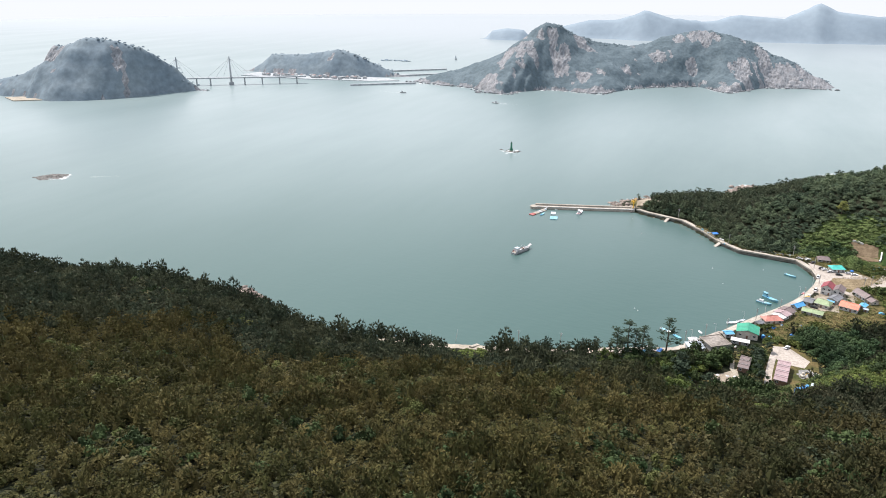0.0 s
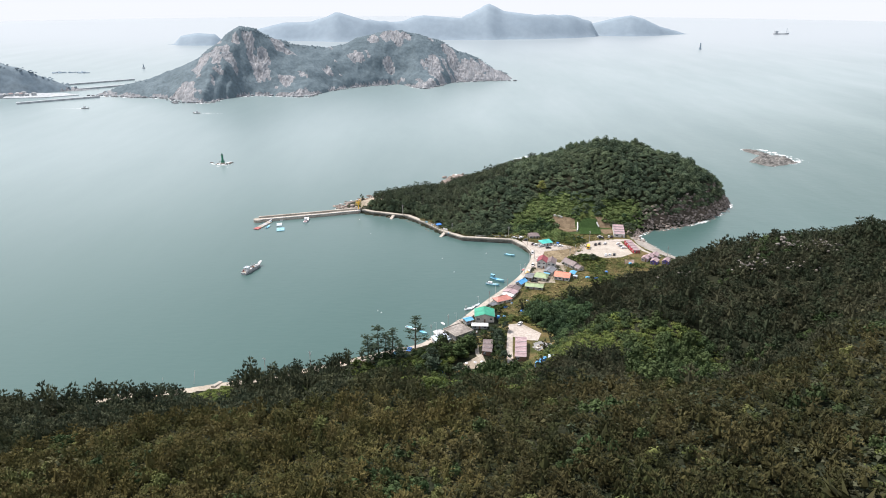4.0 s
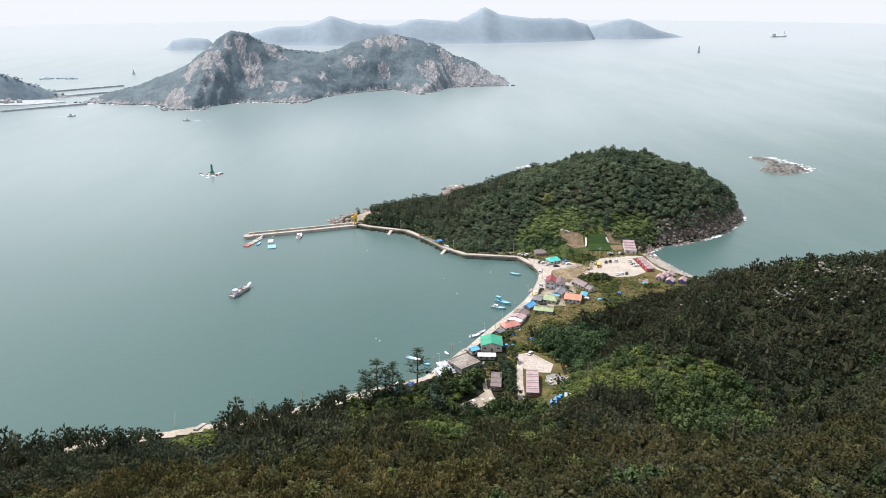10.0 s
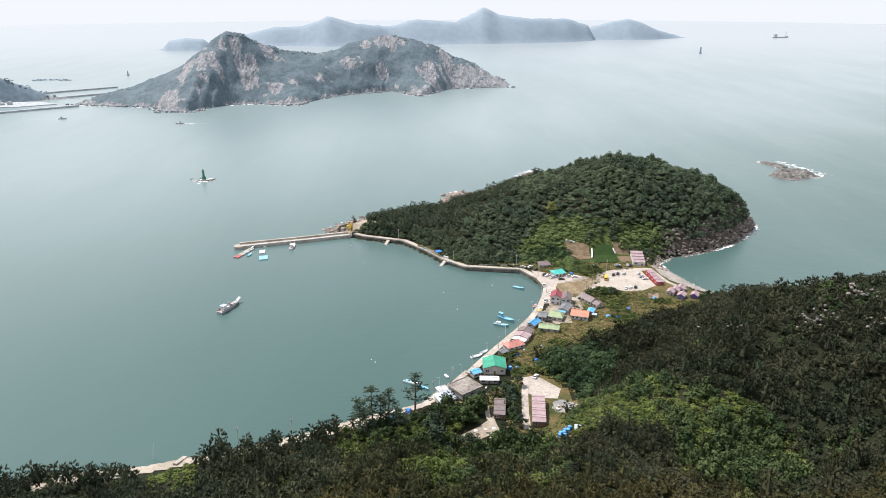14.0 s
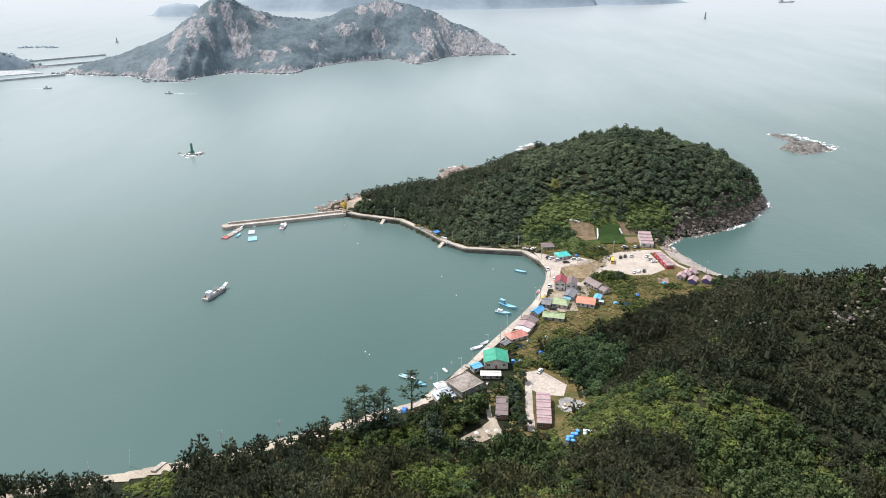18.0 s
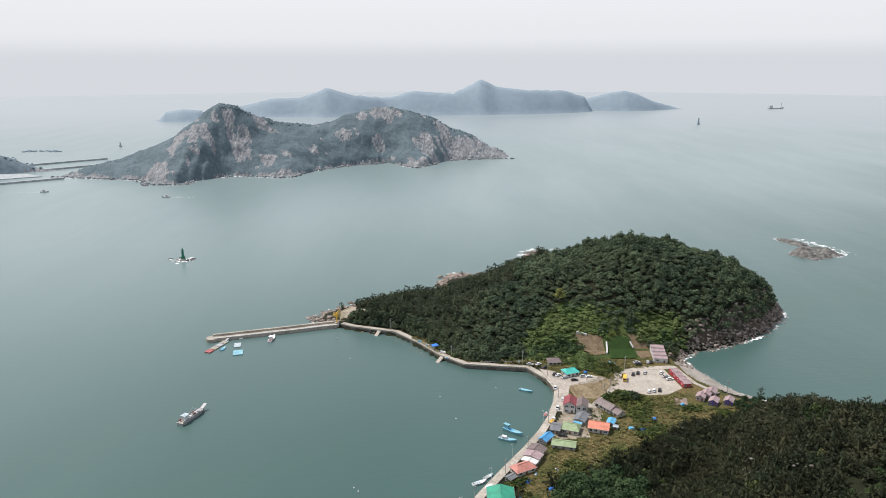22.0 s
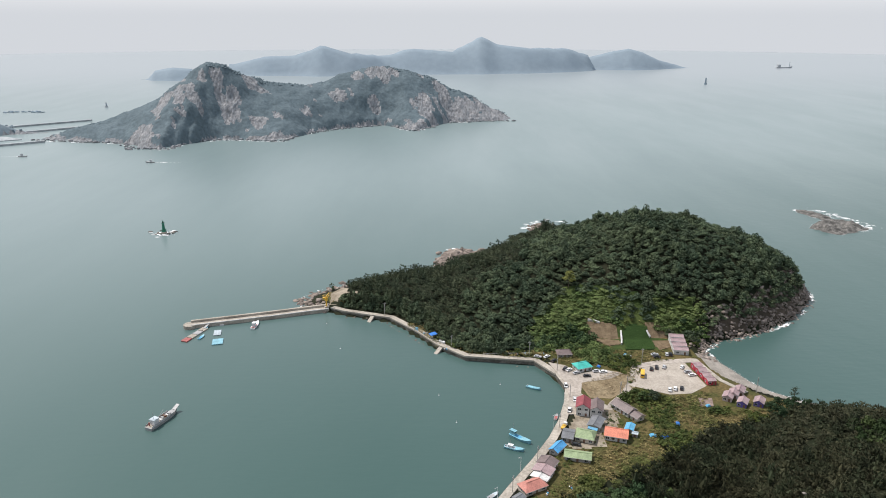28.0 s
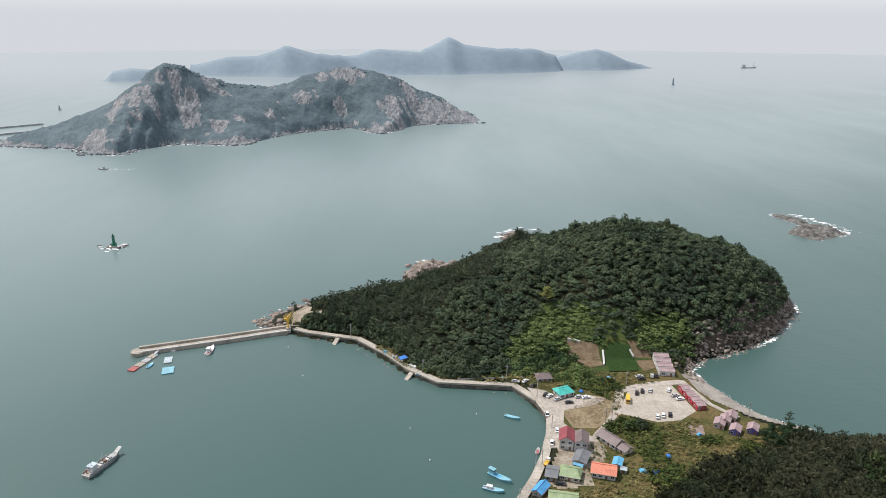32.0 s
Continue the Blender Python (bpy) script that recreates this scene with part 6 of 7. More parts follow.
surf("white surf along the eastern rocks", [(x + 2.2, y - 2.2) for x, y in EAST], 0.8, 0.9, 21)
surf("white surf along the pebble beach", [(163, 499), (166.5, 484), (170.5, 473), (174.5, 461), (181.5, 450), (193, 440), (215, 431)], 0.5, 0.5, 22)
foam("white surf at the western point", [(x - 3, y, s) for (x, y), s in zip(around([(-92, 570), (-98, 580), (-92, 592), (-78, 604), (-64, 614)], 1.1, 1.2, 23), np.random.RandomState(23).uniform(0.25, 0.8, 900))], 23)
foam("white surf on the northern points", [(x, y + 5, s) for (x, y), s in zip(around([(2, 660), (10, 690), (24, 692)], 1.0, 2.0, 24) + around([(84, 755), (95, 778), (126, 778)], 1.0, 2.0, 25), np.random.RandomState(24).uniform(0.6, 2.2, 900))], 24)


for ox, oy, n_ in ((149, 263, 26), (156, 268, 14), (173, 276, 30), (183, 262, 24), (168, 250, 14), (128, 279, 8), (120, 300, 7)):
    rr_ = np.random.RandomState(ox)
    rocks("rock_outcrop", "pale granite outcrop among the pines", [(ox + rr_.normal() * 4, oy + rr_.normal() * 4, ground_at(ox, oy) + 2.9 + rr_.uniform(-1.0, 1.0), rr_.uniform(0.4, 1.15)) for _ in range(n_)], ox, M_PALEROCK)


def skerry(label, ring, top, seed, tilt=(0.0, 0.0)):
    """A bare rock islet in tilted ledges, with surf round it."""
    xs = np.arange(min(p[0] for p in ring) - 6, max(p[0] for p in ring) + 6, 1.1)
    ys = np.arange(min(p[1] for p in ring) - 6, max(p[1] for p in ring) + 6, 1.1)
    gx, gy = np.meshgrid(xs, ys)
    d = inland(gx, gy, ring) + 2.4 * waves(gx, gy, 9, seed, 3)
    z = top * ease(-1, 11, d) * (0.55 + 0.95 * waves(gx, gy, 13, seed + 4, 3)) + tilt[0] * (gx - xs.mean()) * ease(0, 6, d) + tilt[1] * (gy - ys.mean()) * ease(0, 6, d)
    step = 1.15
    lay = z / step + 0.5 * waves(gx, gy, 16, seed + 6, 2) + 0.10 * gx
    whole = np.floor(lay)
    ledge = step * (ease(0.55, 1.0, lay - whole) - (lay - whole))          # flat treads and steep risers
    z = np.where(d > -1, z + ledge * 1.3 + 0.9 * np.abs(waves(gx, gy, 4, seed + 8, 2)), -2.0)
    z = np.where(d > 0, np.maximum(z, 0.15 + 0.5 * waves(gx, gy, 5, seed + 9, 2)), np.minimum(z, 0.5 * d))
    tagged(sheet("skerry", xs, ys, np.maximum(z, -3), M_SKERRY, False), label, "rocks", kind="structure")
    rng = np.random.RandomState(seed)
    pts = np.array(around(ring, 0.35, 1.6, seed, True))
    thick = waves(pts[:, 0], pts[:, 1], 15, seed + 1, 3) + 0.012 * (pts[:, 0] - pts[:, 0].mean()) + 0.010 * (pts[:, 1] - pts[:, 1].mean())
    foam("white surf round the bare islet", [(x, y, rng.uniform(0.5, 1.5) * (0.4 + 1.5 * k)) for (x, y), k in zip(pts, thick) if k > -0.08], seed + 1)


M_SKERRY = surface("weathered_brown_rock", (0.072, 0.070, 0.066), (0.215, 0.205, 0.190), 0.22, fine=0.8, bump=0.4, wear=(0.45, 1.25))
skerry("bare brown rock islet in the open sea", [(357, 759), (366, 745), (376, 737), (398, 745), (418, 758), (412, 768), (402, 780), (386, 786), (370, 774)], 7.0, 31, (-0.03, 0.06))
skerry("low brown reef beside the rock islet", [(378, 828), (375, 818), (380, 799), (386, 786), (396, 786), (399, 800), (392, 820)], 3.4, 33)
skerry("dark flat rock islet in the bay", [(-692, 420), (-672, 416), (-655, 430), (-664, 444), (-682, 438)], 3.5, 35)
rng_ = np.random.RandomState(5)
foam("a line of broken water over a reef", [(-640 + 30 * u + rng_.normal() * 2.5, 446 + 16 * u + rng_.normal() * 2, rng_.uniform(0.4, 1.2)) for u in rng_.rand(26)], 37)
foam("streaks of surf beside the rock islet", [(396 + 28 * u + rng_.normal() * 2.5, 830 - 66 * u + rng_.normal() * 3, rng_.uniform(0.5, 1.8)) for u in rng_.rand(150)], 38)

FAR_FOOT = [(-668, 1266), (-575, 1248), (-500, 1234), (-480, 1184), (-415, 1182), (-405, 1241), (-353, 1272), (-256, 1254), (-238, 1324), (-181, 1386), (-95, 1436), (-62, 1381), (-41, 1362), (-18, 1396), (5, 1458), (49, 1474), (151, 1493)]
rng_far = np.random.RandomState(39)
far_line = np.array(around(FAR_FOOT, 0.9, 2.2, 39))
broken = waves(far_line[:, 0], far_line[:, 1], 40, 40, 3)
foam("thin white surf along the rocky island", [(x, y, rng_far.uniform(0.8, 2.2)) for (x, y), k in zip(far_line, broken) if k > -0.05], 40)
rocks("shore_rocks", "pale rocks along the foot of the rocky island", [(x, y + 5, 0.6, rng_far.uniform(1.5, 4.2)) for x, y in around(FAR_FOOT, 3.2, 3.0, 43)], 44, M_HAZYROCK)

bx, by = -257.5, 745
beacon = thing("beacon_tower", bx, by, 0, 0, "dark green beacon tower on a low white rock", "beacon")
part("base", prism(bmesh.new(), circle(3.0, 10), -2, 2.0, 0.8), M_CONCRETE, beacon)
part("plinth", prism(bmesh.new(), circle(2.3, 10), 2.0, 4.2, 0.95), GREEN_PAINT, beacon)
part("tower", prism(bmesh.new(), circle(1.35, 10), 4.2, 10.2, 0.8), GREEN_PAINT, beacon)
part("gallery", prism(bmesh.new(), circle(1.7, 10), 10.2, 10.5), GREEN_PAINT, beacon)
part("lantern", prism(bmesh.new(), circle(0.7, 8), 10.5, 12.0, 0.9), M_GLASS, beacon)
part("cap", prism(bmesh.new(), circle(0.8, 8), 12.0, 12.8, 0.2), GREEN_PAINT, beacon)
for k in range(8):
    part("rail_post", tube(bmesh.new(), (1.6 * math.cos(k * 0.785), 1.6 * math.sin(k * 0.785), 10.5), (1.6 * math.cos(k * 0.785), 1.6 * math.sin(k * 0.785), 11.3), 0.05), GREEN_PAINT, beacon)
rocks("beacon_rocks", "pale rocks awash under the beacon", [(bx + rng_.normal() * 5.5, by + rng_.normal() * 5, 0.1, rng_.uniform(1.0, 2.6)) for _ in range(12)], 41, M_PALEROCK)
foam("white surf round the beacon", [(bx + rng_.normal() * 5 - 1, by + rng_.normal() * 5 - 2, rng_.uniform(0.6, 1.6)) for _ in range(110)], 42)
# ship grey lightened so that its colour carries the sea haze
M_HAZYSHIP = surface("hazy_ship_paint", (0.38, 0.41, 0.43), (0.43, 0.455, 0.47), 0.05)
far_beacon = thing("far_beacon", 807, 2270, 0, 0, "dark beacon standing far out at sea", "beacon")
part("base", prism(bmesh.new(), circle(5, 8), -2, 5, 0.7), M_DISTANT_HAZE, far_beacon)
part("tower", prism(bmesh.new(), circle(2.8, 8), 5, 20, 0.7), M_DISTANT_HAZE, far_beacon)
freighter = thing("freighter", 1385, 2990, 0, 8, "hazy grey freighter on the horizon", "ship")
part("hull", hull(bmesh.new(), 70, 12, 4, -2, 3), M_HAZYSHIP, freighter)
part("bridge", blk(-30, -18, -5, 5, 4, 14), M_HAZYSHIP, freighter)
part("mast", tube(bmesh.new(), (22, 0, 4), (22, 0, 24), 0.8), M_DISTANT_HAZE, freighter)

crane = thing("harbour_crane", -77.3, 563.2, 2.3, 20, "yellow harbour hoist at the root of the breakwater", "crane")
part("pedestal", blk(-1.4, 1.4, -1.4, 1.4, -2.5, 0.8), M_CONCRETE, crane)
part("column", tube(bmesh.new(), (0, 0, 0.8), (0, 0, 8.2), 0.55, 0.45, 8), YELLOW_PAINT, crane)
part("cab", blk(-0.9, 0.9, -0.9, 0.9, 5.0, 7.0), YELLOW_PAINT, crane)
for s in (-1, 1):
    part("jib", tube(bmesh.new(), (0, s * 0.4, 8.0), (s * 2.6, s * 1.6, 9.8), 0.25, n=6), YELLOW_PAINT, crane)
part("brace", tube(bmesh.new(), (0, 0, 6), (2.2, 0, 8.8), 0.2), YELLOW_PAINT, crane)
part("counterweight", blk(-2.2, -0.8, -0.6, 0.6, 6.6, 7.6), YELLOW_PAINT, crane)


def pole_shape():
    p = thing("utility_pole", 0, 0, -60, 0, "tall grey utility pole with a crossarm", "utility pole", "utility poles")
    part("shaft", tube(bmesh.new(), (0, 0, 0), (0, 0, 9.5), 0.19, 0.13, 7), WOOD_POLE, p)
    part("crossarm", blk(-0.9, 0.9, -0.06, 0.06, 8.7, 8.85), GREY_STEEL, p)
    part("transformer", tube(bmesh.new(), (0.28, 0, 7.2), (0.28, 0, 8.1), 0.25), GREY_STEEL, p)
    for x in (-0.8, 0, 0.8):
        part("insulator", tube(bmesh.new(), (x, 0, 8.85), (x, 0, 9.05), 0.06), WHITE_PAINT, p)
    return p


POLE = {"p": pole_shape()}
for x, y, a in ((-36, 548, 20), (8, 500, 40), (54, 489, 0), (67.5, 470, 80), (69.6, 441, 80), (59.5, 413, 60), (45, 385.5, 55), (31.5, 363.5, 55), (16, 344, 50), (5, 331, 50), (-5, 318, 45),
                (101, 447, 50), (118, 479, 20), (171, 447, 40), (96, 441, 30), (-70, 286, 10), (-93, 279, 10)):
    place("p", POLE, x, y, max(ground_at(x, y), 0.6) - 0.1, a)


def lamp_shape():
    p = thing("street_lamp", 0, 0, -60, 0, "slender white street lamp over the quay", "street lamp", "street lamps")
    part("post", tube(bmesh.new(), (0, 0, 0), (0, 0, 7.5), 0.1, 0.07), WHITE_PAINT, p)
    part("arm", tube(bmesh.new(), (0, 0, 7.4), (-1.6, 0, 7.8), 0.06), WHITE_PAINT, p)
    part("lantern", blk(-2.1, -1.4, -0.15, 0.15, 7.72, 7.88), GREY_STEEL, p)
    return p


LAMP = {"l": lamp_shape()}
for x, y, a in ((56.5, 412, 60), (36.5, 378, 55), (10, 337, 45), (-2, 324, 45), (65, 433, 75), (24.5, 357, 50)):
    place("l", LAMP, x, y, 2.7 if y > 340 else max(ground_at(x, y), 0.8), a)


# ======== single trees ========
def tree(name, x, y, kind, mat, tall, wide, bare, label, tufts=150, seed=1):
    z = ground_at(x, y)
    t = thing(name, x, y, z, (seed * 47) % 360, label, "tree")
    rng = np.random.RandomState(seed)
    bm = tube(bmesh.new(), (0, 0, -0.6), (0.3, 0.2, tall * 0.55), 0.035 * tall * 0.7, 0.016 * tall, 7)
    tube(bm, (0.3, 0.2, tall * 0.55), (0.1, 0.4, tall * 0.94), 0.016 * tall, 0.004 * tall, 6)
    trunk = part("trunk", bm, M_BARK, t)
    clumps = []
    for k in range(9):
        h = bare + (1 - bare) * (k + 0.3) / 9
        a = k * 2.4 + rng.uniform(-0.4, 0.4)
        r = wide * 0.5 * (1.05 - 0.75 * (h - bare) / (1 - bare)) * rng.uniform(0.5, 0.95)
        e = (r * math.cos(a), r * math.sin(a), tall * h + 0.12 * r)
        part("limb", tube(bmesh.new(), (0.2, 0.2, tall * (h - 0.06)), e, 0.012 * tall * (1.1 - h), 0.03, 5), M_BARK, trunk)
        clumps.append((e, wide * rng.uniform(0.28, 0.44)))
    clumps.append(((0.1, 0.4, tall * 0.93), wide * 0.3))
    V = []
    for k, (e, s) in enumerate(clumps):
        sh = crown_shape("round" if kind == "round" else "pine", tufts // 4, seed * 31 + k)
        V.append(sh * np.array([s, s, s * (0.75 if kind == "round" else 0.5)]) * 1.25 + np.array(e) - np.array([0, 0, s * 0.3]))
    V = np.concatenate(V)
    crown = new("crown", mesh_of("crown", V, np.arange(len(V)).reshape(-1, 3), mat))
    crown.parent = t
    return t


for i, (x, y, h, w) in enumerate(((-38, 286, 14, 8.5), (-33, 291, 17, 8.5), (-29, 290, 14, 7.5), (-35, 283, 11, 8), (-26, 296, 14, 7), (-13.6, 303, 17.5, 8.5), (-21, 287, 9, 8))):
    tree("pine_tree", x, y, "pine", M_LEAF, h * 1.2, w * 1.5, 0.2, "tall dark pine with open layered branches near the beach", 420, 3 + i)
for i, (x, y, h, w) in enumerate(((16, 301, 8, 10), (33.6, 312, 6.5, 7.5), (39.2, 324, 6, 5.5), (10, 291, 8, 9), (34.5, 305, 5.5, 6), (33.5, 297, 5, 6), (4, 292, 8, 9), (-4, 286, 9, 9),
                                  (31, 318, 5, 5), (26, 316, 4.5, 5), (19, 312, 5, 6), (35.5, 289, 5.5, 6.5), (24, 274, 6, 8), (12, 271, 7, 9), (-3, 276, 8, 10), (107, 436, 5, 7.5), (113, 438, 4.5, 6.5))):
    tree("broadleaf_tree", x, y, "round", M_LEAF if i % 3 else M_SHRUB, h, w, 0.35, "round leafy tree beside the houses", 190, 20 + i)

for i, (x, y, h, w) in enumerate(((168, 423, 6, 7.5), (172.5, 428, 6.5, 7), (177, 425, 7, 8), (182, 429, 6, 7), (176, 420, 7, 8), (187, 425, 7, 7.5), (170, 417, 6.5, 7.5))):
    tree("broadleaf_tree", x, y, "round", M_GROVE, h, w, 0.2, "dark leafy tree behind the cottages", 260, 60 + i)
tree("pine_tree", 186, 437, "pine", M_BLUEPINE, 9.5, 6, 0.2, "slim dark pine above the beach", 190, 69)
tree("broadleaf_tree", 86.5, 548, "round", M_YELLOW, 11, 10, 0.35, "yellow-green flowering tree in the dark woods", 220, 77)

# ======== yard clutter ========
for i, (x, y) in enumerate(((50.2, 265.2), (52.0, 266.4), (53.8, 267.2), (51.0, 268.0), (53.0, 269.2), (55.0, 269.6), (51.4, 261.0), (36, 340.5), (39.6, 340.2))):
    b = thing("water_tank", x, y, ground_at(x, y) + (0.2 if y > 300 else 0.6), 0, "round blue plastic water tank with a pale lid", "tank", "water tanks")
    part("drum", prism(bmesh.new(), circle(0.95, 10), -1.0, 1.9), TARP, b)
    part("lid", prism(bmesh.new(), circle(0.8, 10), 1.9, 2.15, 0.6), SKY_ROOF, b)
house(57.2, 262.5, -12, 3.2, 3.4, 2.2, 0.3, WHITE_WALL, SILVER_ROOF, "small white pump shed on the slope", front=1, category="hut", name="hut", over=0.2)
for i, (x, y, w, d) in enumerate(((103, 404.5, 3.2, 2.4), (108, 403.6, 3.6, 2.6), (118, 414.5, 2.4, 1.8), (139, 431, 2.4, 1.6), (41.5, 356.5, 3, 2), (51.5, 350, 2.2, 1.8), (-24, 298, 4.5, 2.6), (-17, 303, 4, 2.4), (2, 276, 1.4, 4.5), (111, 488, 2, 2.4), (86, 478, 2.4, 1.8), (92, 474, 1.6, 2), (-14, 525.5, 3.6, 2.2))):
    t = thing("tarpaulin_stack", x, y, ground_at(x, y), (i * 37) % 90, "gear stacked under a bright blue tarpaulin", "stack", "covered stacks")
    part("stack", prism(bmesh.new(), [(-w / 2, -d / 2), (w / 2, -d / 2), (w / 2, d / 2), (-w / 2, d / 2)], -0.4, 0.9, 0.9), BROWN_WALL, t)
    part("tarpaulin", prism(bmesh.new(), [(-w / 2 - 0.15, -d / 2 - 0.15), (w / 2 + 0.15, -d / 2 - 0.1), (w / 2 + 0.1, d / 2 + 0.15), (-w / 2 - 0.1, d / 2 + 0.1)], 0.55, 1.35, 0.6), TARP if i % 3 else SKY_ROOF, t)
for i, (x, y) in enumerate(((100, 483), (103, 481), (106, 484), (98, 479), (109, 481), (34, 352), (37, 354), (30, 352), (46, 362), (57, 366), (62, 491), (47, 490), (52, 491), (5, 497), (-8, 519), (22, 322))):
    c = thing("gear_pile", x, y, max(ground_at(x, y), 2.7), (i * 53) % 180, "pile of fish boxes and nets", "gear", "gear piles")
    for k in range(4):
        part("fish_box", blk(-1.2 + 0.7 * k, -0.65 + 0.7 * k, -0.4 + 0.15 * (k % 2), 0.4 + 0.15 * (k % 2), 0, 0.35 + 0.3 * ((i + k) % 3)), (WHITE_PAINT, GREY_STEEL, SKY_ROOF, BROWN_WALL)[(i + k) % 4], c)
for x, y, w, tall in ((24, 351.5, 6, 2.8), (-22.5, 301, 5, 2.2)):
    t = thing("tent", x, y, max(ground_at(x, y), 2.0), 20, "white canvas tent beside the quay", "tent")
    part("canvas", prism(bmesh.new(), circle(w / 2, 8), 1.2, tall, 0.25), WHITE_WALL, t)
    part("skirt", prism(bmesh.new(), circle(w / 2 - 0.1, 8), 0, 1.2), WHITE_WALL, t)
fence = thing("sea_fence", 5, 497, 2.8, 0, "low railing at the edge of the quay road", "fence")
for k in range(14):
    part("post", tube(bmesh.new(), (22 + 2.2 * k, -7.4 + 0.06 * k, 0), (22 + 2.2 * k, -7.4 + 0.06 * k, 1.1), 0.05), WHITE_PAINT, fence)
for z in (0.55, 1.05):
    part("rail", tube(bmesh.new(), (22, -7.4, z), (50.6, -6.6, z), 0.04), WHITE_PAINT, fence)

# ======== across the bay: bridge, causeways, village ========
# concrete paled and blued: the haze across the bay is in its colour
M_HAZYCONC = surface("hazed_distant_concrete", (0.33, 0.355, 0.37), (0.39, 0.41, 0.42), 0.02)
A_, B_ = Vector((-1066, 1031, 0)), Vector((-979, 1087, 0))
bridge = thing("suspension_bridge", A_.x, A_.y, 0, 0, "pale cable-stayed road bridge with two slender pylons", "bridge")


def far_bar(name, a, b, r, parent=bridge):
    part(name, tube(bmesh.new(), Vector(a) - A_, Vector(b) - A_, r, n=5), M_HAZYCONC, parent)


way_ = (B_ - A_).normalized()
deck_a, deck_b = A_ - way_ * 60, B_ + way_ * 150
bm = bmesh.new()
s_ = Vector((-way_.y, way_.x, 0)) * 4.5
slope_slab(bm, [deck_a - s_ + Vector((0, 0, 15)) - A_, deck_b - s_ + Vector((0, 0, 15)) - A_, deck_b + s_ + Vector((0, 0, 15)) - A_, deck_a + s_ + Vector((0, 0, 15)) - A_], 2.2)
part("deck", bm, M_HAZYCONC, bridge)
for p in (A_, B_):
    py_ = part("pylon", tube(bmesh.new(), p - A_ + Vector((0, 0, -3)), p - A_ + Vector((0, 0, 56)), 2.4, 1.2, 6), M_HAZYCONC, bridge)
    part("footing", prism(bmesh.new(), [(p.x - A_.x + 5 * math.cos(k), p.y - A_.y + 5 * math.sin(k)) for k in (0, 1.05, 2.1, 3.14, 4.2, 5.25)], -3, 5), M_HAZYCONC, bridge)
    for d in (-46, -30, -15, 15, 30, 46):
        far_bar("stay_cable", p + Vector((0, 0, 53)), p + way_ * d + Vector((0, 0, 15)), 0.22)
for u in (-50, 35, 62, 130, 165, 200, 235):
    q = A_ + way_ * u
    far_bar("pier_leg", q + Vector((0, 0, -3)), q + Vector((0, 0, 13)), 1.5)
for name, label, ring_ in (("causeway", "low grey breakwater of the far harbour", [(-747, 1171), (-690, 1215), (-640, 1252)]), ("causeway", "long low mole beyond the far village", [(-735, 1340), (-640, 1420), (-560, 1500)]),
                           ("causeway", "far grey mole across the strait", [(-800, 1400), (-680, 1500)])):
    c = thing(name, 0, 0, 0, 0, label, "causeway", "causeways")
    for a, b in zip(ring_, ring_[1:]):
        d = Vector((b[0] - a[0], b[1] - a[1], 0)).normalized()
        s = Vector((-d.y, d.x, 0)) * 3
        part("mole", slope_slab(bmesh.new(), [Vector((*a, 3)) - s, Vector((*b, 3)) - s, Vector((*b, 3)) + s, Vector((*a, 3)) + s], 5), M_HAZYCONC, c)
posts = thing("mooring_posts", -600, 1440, 0, 0, "row of tall posts standing in the far channel", "posts")
for k in range(12):
    part("post", tube(bmesh.new(), (-40 + 9 * k, -25 + 5 * k, -2), (-40 + 9 * k, -25 + 5 * k, 9), 0.9, n=5), M_HAZYCONC, posts)
ref_tower = thing("channel_beacon", -560, 1475, 0, 0, "slim dark beacon in the far channel", "beacon")
part("tower", prism(bmesh.new(), circle(2.2, 8), -2, 20, 0.5), M_HAZYSCRUB, ref_tower)
part("lantern", prism(bmesh.new(), circle(1.6, 8), 20, 23, 0.6), M_HAZYSCRUB, ref_tower)
# far village colours, greyed to hold the haze
HAZED_ROOF = [surface("hazed_pale_roof", (0.34, 0.36, 0.37), (0.40, 0.41, 0.41), 0.05), surface("hazed_grey_roof", (0.20, 0.23, 0.25), (0.25, 0.27, 0.28), 0.05), surface("hazed_red_roof", (0.28, 0.22, 0.22), (0.32, 0.26, 0.25), 0.05)]
rng_ = np.random.RandomState(8)
lot_z = 1.2
for x0, y0, n in ((-1010, 1235, 16), (-900, 1245, 14), (-820, 1262, 8)):
    for k in range(n):
        x, y = x0 + 6.5 * k + rng_.normal() * 2, y0 + rng_.uniform(-8, 14)
        h = thing("far_house", x, y, lot_z, rng_.uniform(-20, 20), "small pale house in the village across the bay", "house", "far village")
        w, d, t = rng_.uniform(5, 9), rng_.uniform(5, 7), rng_.uniform(3, 5)
        part("wall", blk(-w / 2, w / 2, -d / 2, d / 2, -1, t), HAZED_ROOF[0], h)
        part("roof", prism(bmesh.new(), [(-w / 2 - 0.4, -d / 2 - 0.4), (w / 2 + 0.4, -d / 2 - 0.4), (w / 2 + 0.4, d / 2 + 0.4), (-w / 2 - 0.4, d / 2 + 0.4)], t, t + 1.6, 0.45), HAZED_ROOF[k % 3], h)
tagged(part("ground_far_village", prism(bmesh.new(), [(-1060, 1215), (-900, 1218), (-740, 1245), (-690, 1275), (-730, 1300), (-1060, 1290)], -3, 1.2), M_HAZYCONC), "flat waterfront of the far village", "ground", kind="structure")
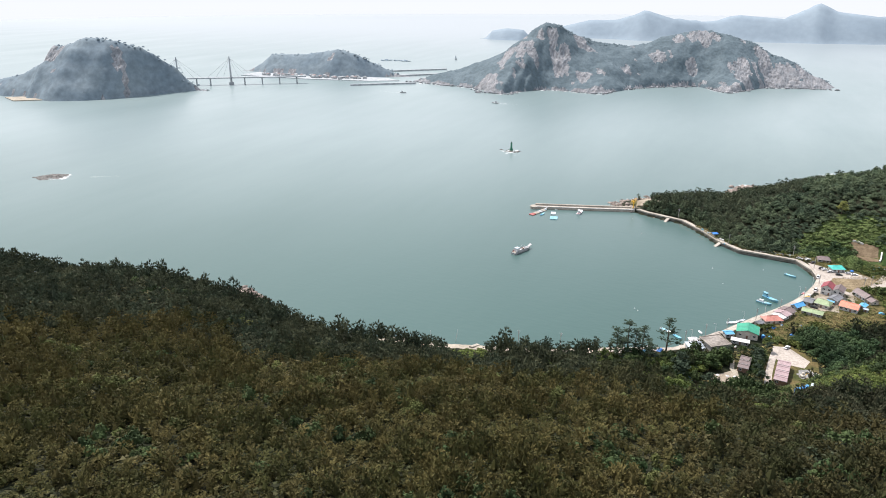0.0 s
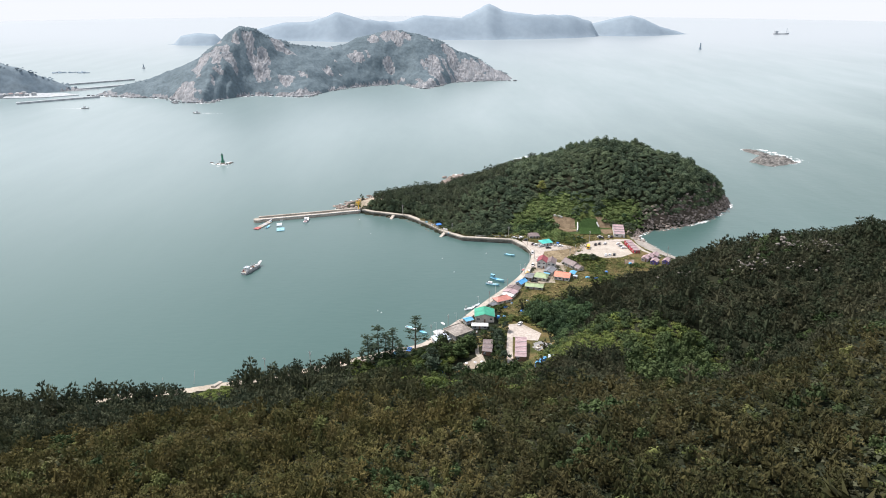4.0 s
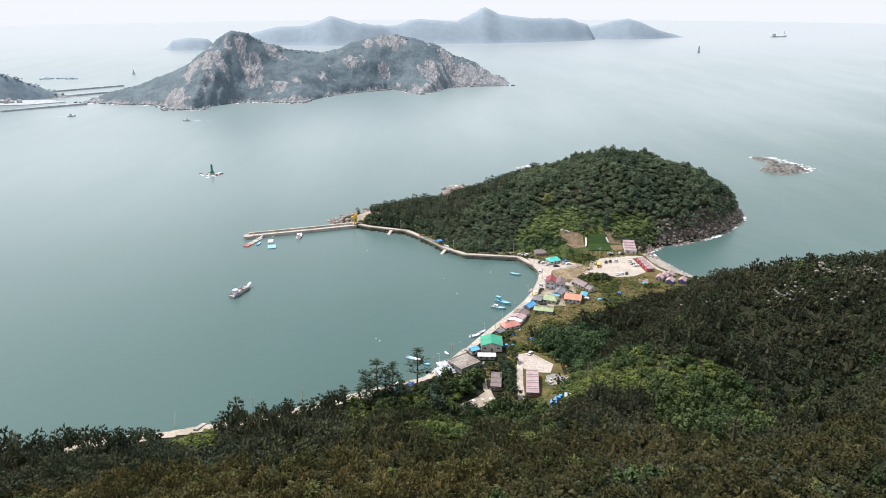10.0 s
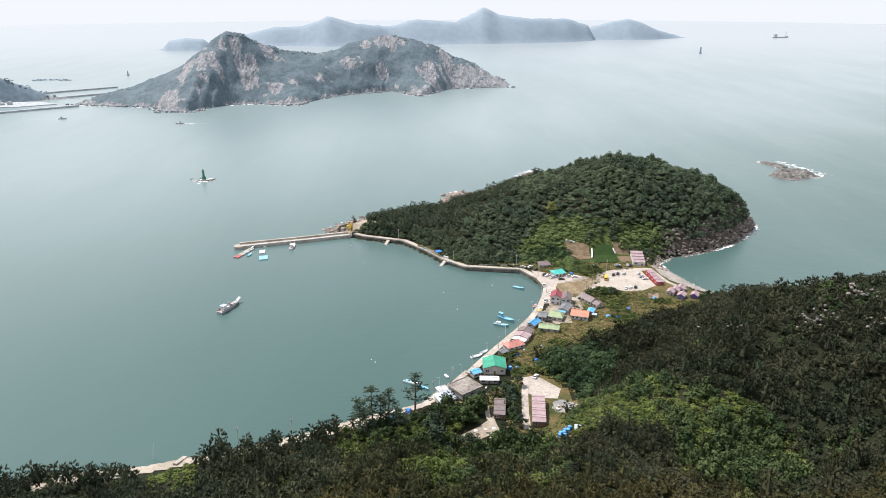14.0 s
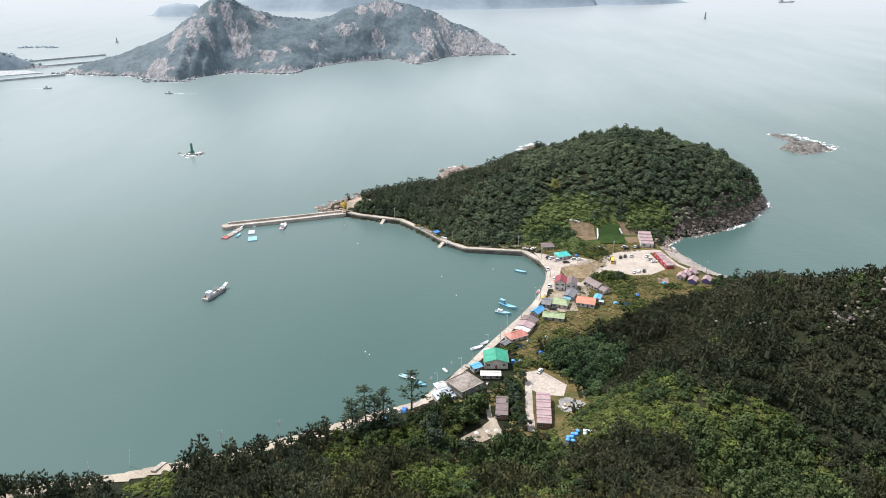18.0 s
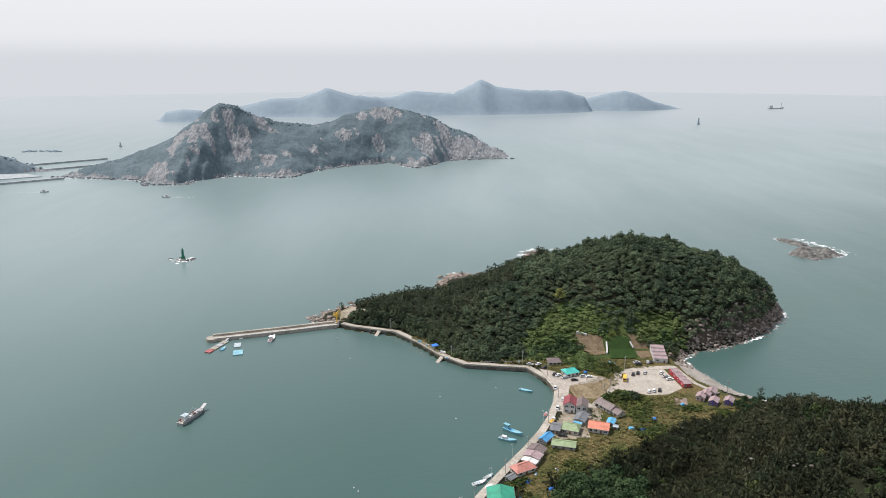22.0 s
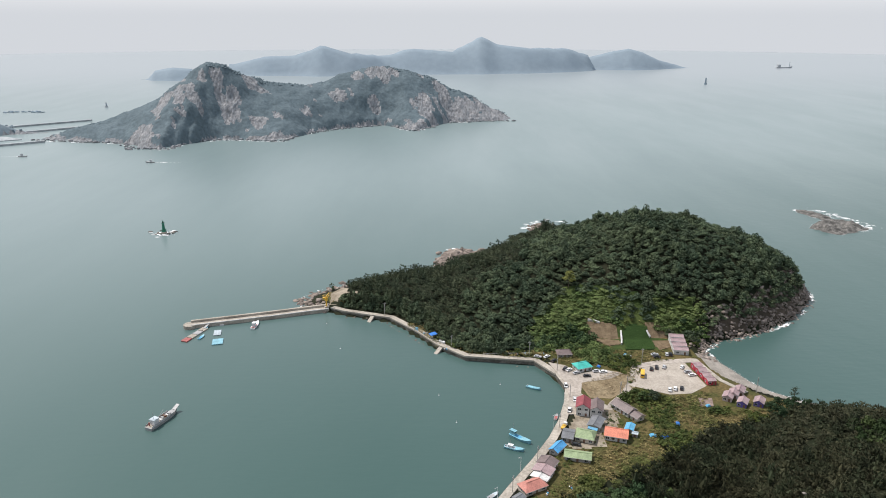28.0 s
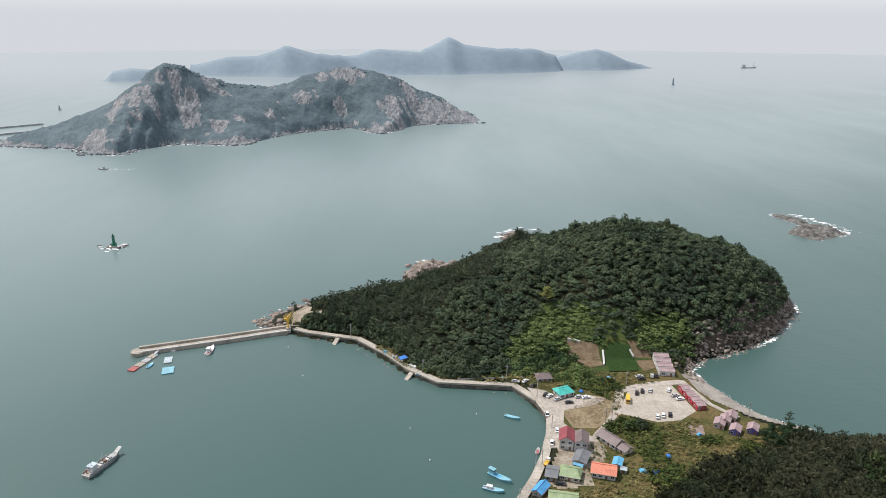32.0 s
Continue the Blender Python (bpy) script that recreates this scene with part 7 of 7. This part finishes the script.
tagged(part("ground_far_beach", prism(bmesh.new(), [(-1190, 760), (-1150, 790), (-1110, 830), (-1060, 880), (-1050, 900), (-1100, 880), (-1180, 830), (-1240, 780)], -3, 1.5), M_SAND), "pale beach of the wooded island", "ground", kind="structure")

# two small boats under way off the rocky island, a beacon and a low reef behind the far moles
for x, y, turn, lb in ((-403, 1083, 175, "small dark fishing boat off the rocky island"), (-605, 1127, 5, "small grey fishing boat near the far moles")):
    boat(x, y, turn, 13, 3.4, GREY_STEEL, GREY_STEEL, lb, cabin=-0.1, cabin_mat=SILVER_PAINT, cabin_h=3.0)
    back = -math.cos(math.radians(turn))
    foam("white wake trailing a small boat", [(x + back * (5 + 60 * u), y + rng_.normal() * (0.6 + 1.5 * u), rng_.uniform(0.5, 1.4) * (1.2 - u)) for u in rng_.rand(70) ** 1.5], int(-x))
strait = thing("strait_beacon", -749, 1717, 0, 0, "grey beacon beyond the far moles", "beacon")
part("base", prism(bmesh.new(), circle(4, 8), -2, 4, 0.7), M_HAZYCONC, strait)
part("tower", prism(bmesh.new(), circle(1.4, 8), 4, 9.5, 0.8), M_DISTANT_HAZE, strait)
part("lantern", prism(bmesh.new(), circle(0.9, 8), 9.5, 11.5, 0.6), M_DISTANT_HAZE, strait)
rocks("far_reef", "low hazy reef beyond the far moles", [(-922 + 73 * u + rng_.normal() * 3, 1622 + 14 * math.sin(3 * u) + rng_.normal() * 3, 0.2, rng_.uniform(2.0, 5.0)) for u in rng_.rand(40)], 61, M_DISTANT_HAZE)
# white sheets and low walls round the garden terrace
for pts_, lb in ((((95, 522), (98.5, 521), (102, 519.4)), "white plastic sheeting along the garden edge"), (((114.2, 513.5), (113.6, 508), (112.2, 502.5)), "low white wall beside the garden terrace"), (((130.2, 513), (130.8, 511.2), (131.6, 509.5)), "short white wall beside the bare bank")):
    w_ = thing("garden_wall", *pts_[0], 0, 0, lb, "wall")
    for a_, b_ in zip(pts_, pts_[1:]):
        za, zb = ground_at(*a_) + 1.6, ground_at(*b_) + 1.6
        o_ = Vector((*pts_[0], 0))
        side = (Vector((*b_, 0)) - Vector((*a_, 0))).normalized().cross(Vector((0, 0, 1))) * 0.45
        A2, B2 = Vector((*a_, za)) - o_, Vector((*b_, zb)) - o_
        part("panel", slope_slab(bmesh.new(), [A2 - side, B2 - side, B2 + side, A2 + side], 1.8), WHITE_WALL, w_)

# a small excavator beside the gravel, a blue-roofed shelter and a boat ashore on the quay, parasols standing in for
# white lumps in the garden, a ramp on the beach
digger = thing("excavator", 56, 302, ground_at(56, 302) + 0.1, 35, "small cream excavator parked in the grass", "excavator")
for s in (-1, 1):
    part("track", blk(-1.3, 1.3, s * 0.75 - 0.2, s * 0.75 + 0.2, 0.0, 0.6), RUBBER, digger)
part("turntable", prism(bmesh.new(), circle(0.7, 10), 0.55, 0.8), GREY_STEEL, digger)
part("body", blk(-1.5, 0.7, -0.95, 0.95, 0.8, 1.5), CREAM_WALL, digger)
cab_ = part("cab", prism(bmesh.new(), [(-0.5, 0.05), (0.7, 0.05), (0.7, 0.95), (-0.5, 0.95)], 1.5, 2.6, 0.92), CREAM_WALL, digger)
part("window", blk(0.62, 0.70, 0.15, 0.85, 1.7, 2.4), M_GLASS, cab_)
part("boom", tube(bmesh.new(), (0.6, -0.3, 1.2), (2.2, -0.3, 2.8), 0.18, 0.15), YELLOW_PAINT, digger)
part("arm", tube(bmesh.new(), (2.2, -0.3, 2.8), (3.1, -0.3, 1.2), 0.14, 0.11), YELLOW_PAINT, digger)
part("bucket", prism(bmesh.new(), [(2.8, -0.65), (3.4, -0.65), (3.4, 0.05), (2.8, 0.05)], 0.5, 1.2, 0.8), GREY_STEEL, digger)
shelter = thing("shelter", -3.2, 513.5, 2.85, 33, "open shelter with a blue sheet roof on the quay", "shelter")
part("roof", slope_slab(bmesh.new(), [(-2.4, -1.6, 2.4), (2.4, -1.6, 2.4), (2.4, 1.6, 2.8), (-2.4, 1.6, 2.8)], 0.12), TARP, shelter)
for x in (-2.1, 2.1):
    for y in (-1.3, 1.3):
        part("post", tube(bmesh.new(), (x, y, 0), (x, y, 2.45 + 0.125 * y), 0.06), GREY_STEEL, shelter)
ashore = boat(2.6, 506.4, -48, 5.2, 1.8, WHITE_PAINT, GREY_STEEL, "white skiff drawn up on the quay road", cabin=None)
ashore.matrix_world = pose(2.6, 506.4, 3.2, 0, 0, -48)
for x, y in ((14.9, 283), (19.7, 284), (23.4, 284.8)):
    t = thing("parasol", x, y, ground_at(x, y) + 0.25, 0, "white lump in the garden, built as a small parasol", "parasol", "parasols")
    part("pole", tube(bmesh.new(), (0, 0, 0), (0, 0, 2.3), 0.04), GREY_STEEL, t)
    part("canopy", prism(bmesh.new(), circle(1.0, 8), 1.9, 2.4, 0.15), WHITE_WALL, t)
tagged(part("slipway", slope_slab(bmesh.new(), [(-117.5, 264, 1.7), (-115.5, 263.4, 1.7), (-113.5, 270.5, 0.2), (-115.5, 271, 0.2)], 1.2), M_CONCRETE), "concrete ramp down the sandy beach", "slipway")
for a, b, r, lb in (((-128, 268.5, 0), (-126.6, 268.5, 8.2), 0.14, "thin white leaning pole on the beach"), ((-142, 264, 0), (-142, 264, 6.5), 0.12, "thin white pole on the beach")):
    tagged(part("beach_pole", tube(bmesh.new(), a, b, r, r * 0.6), WHITE_PAINT), lb, "pole")
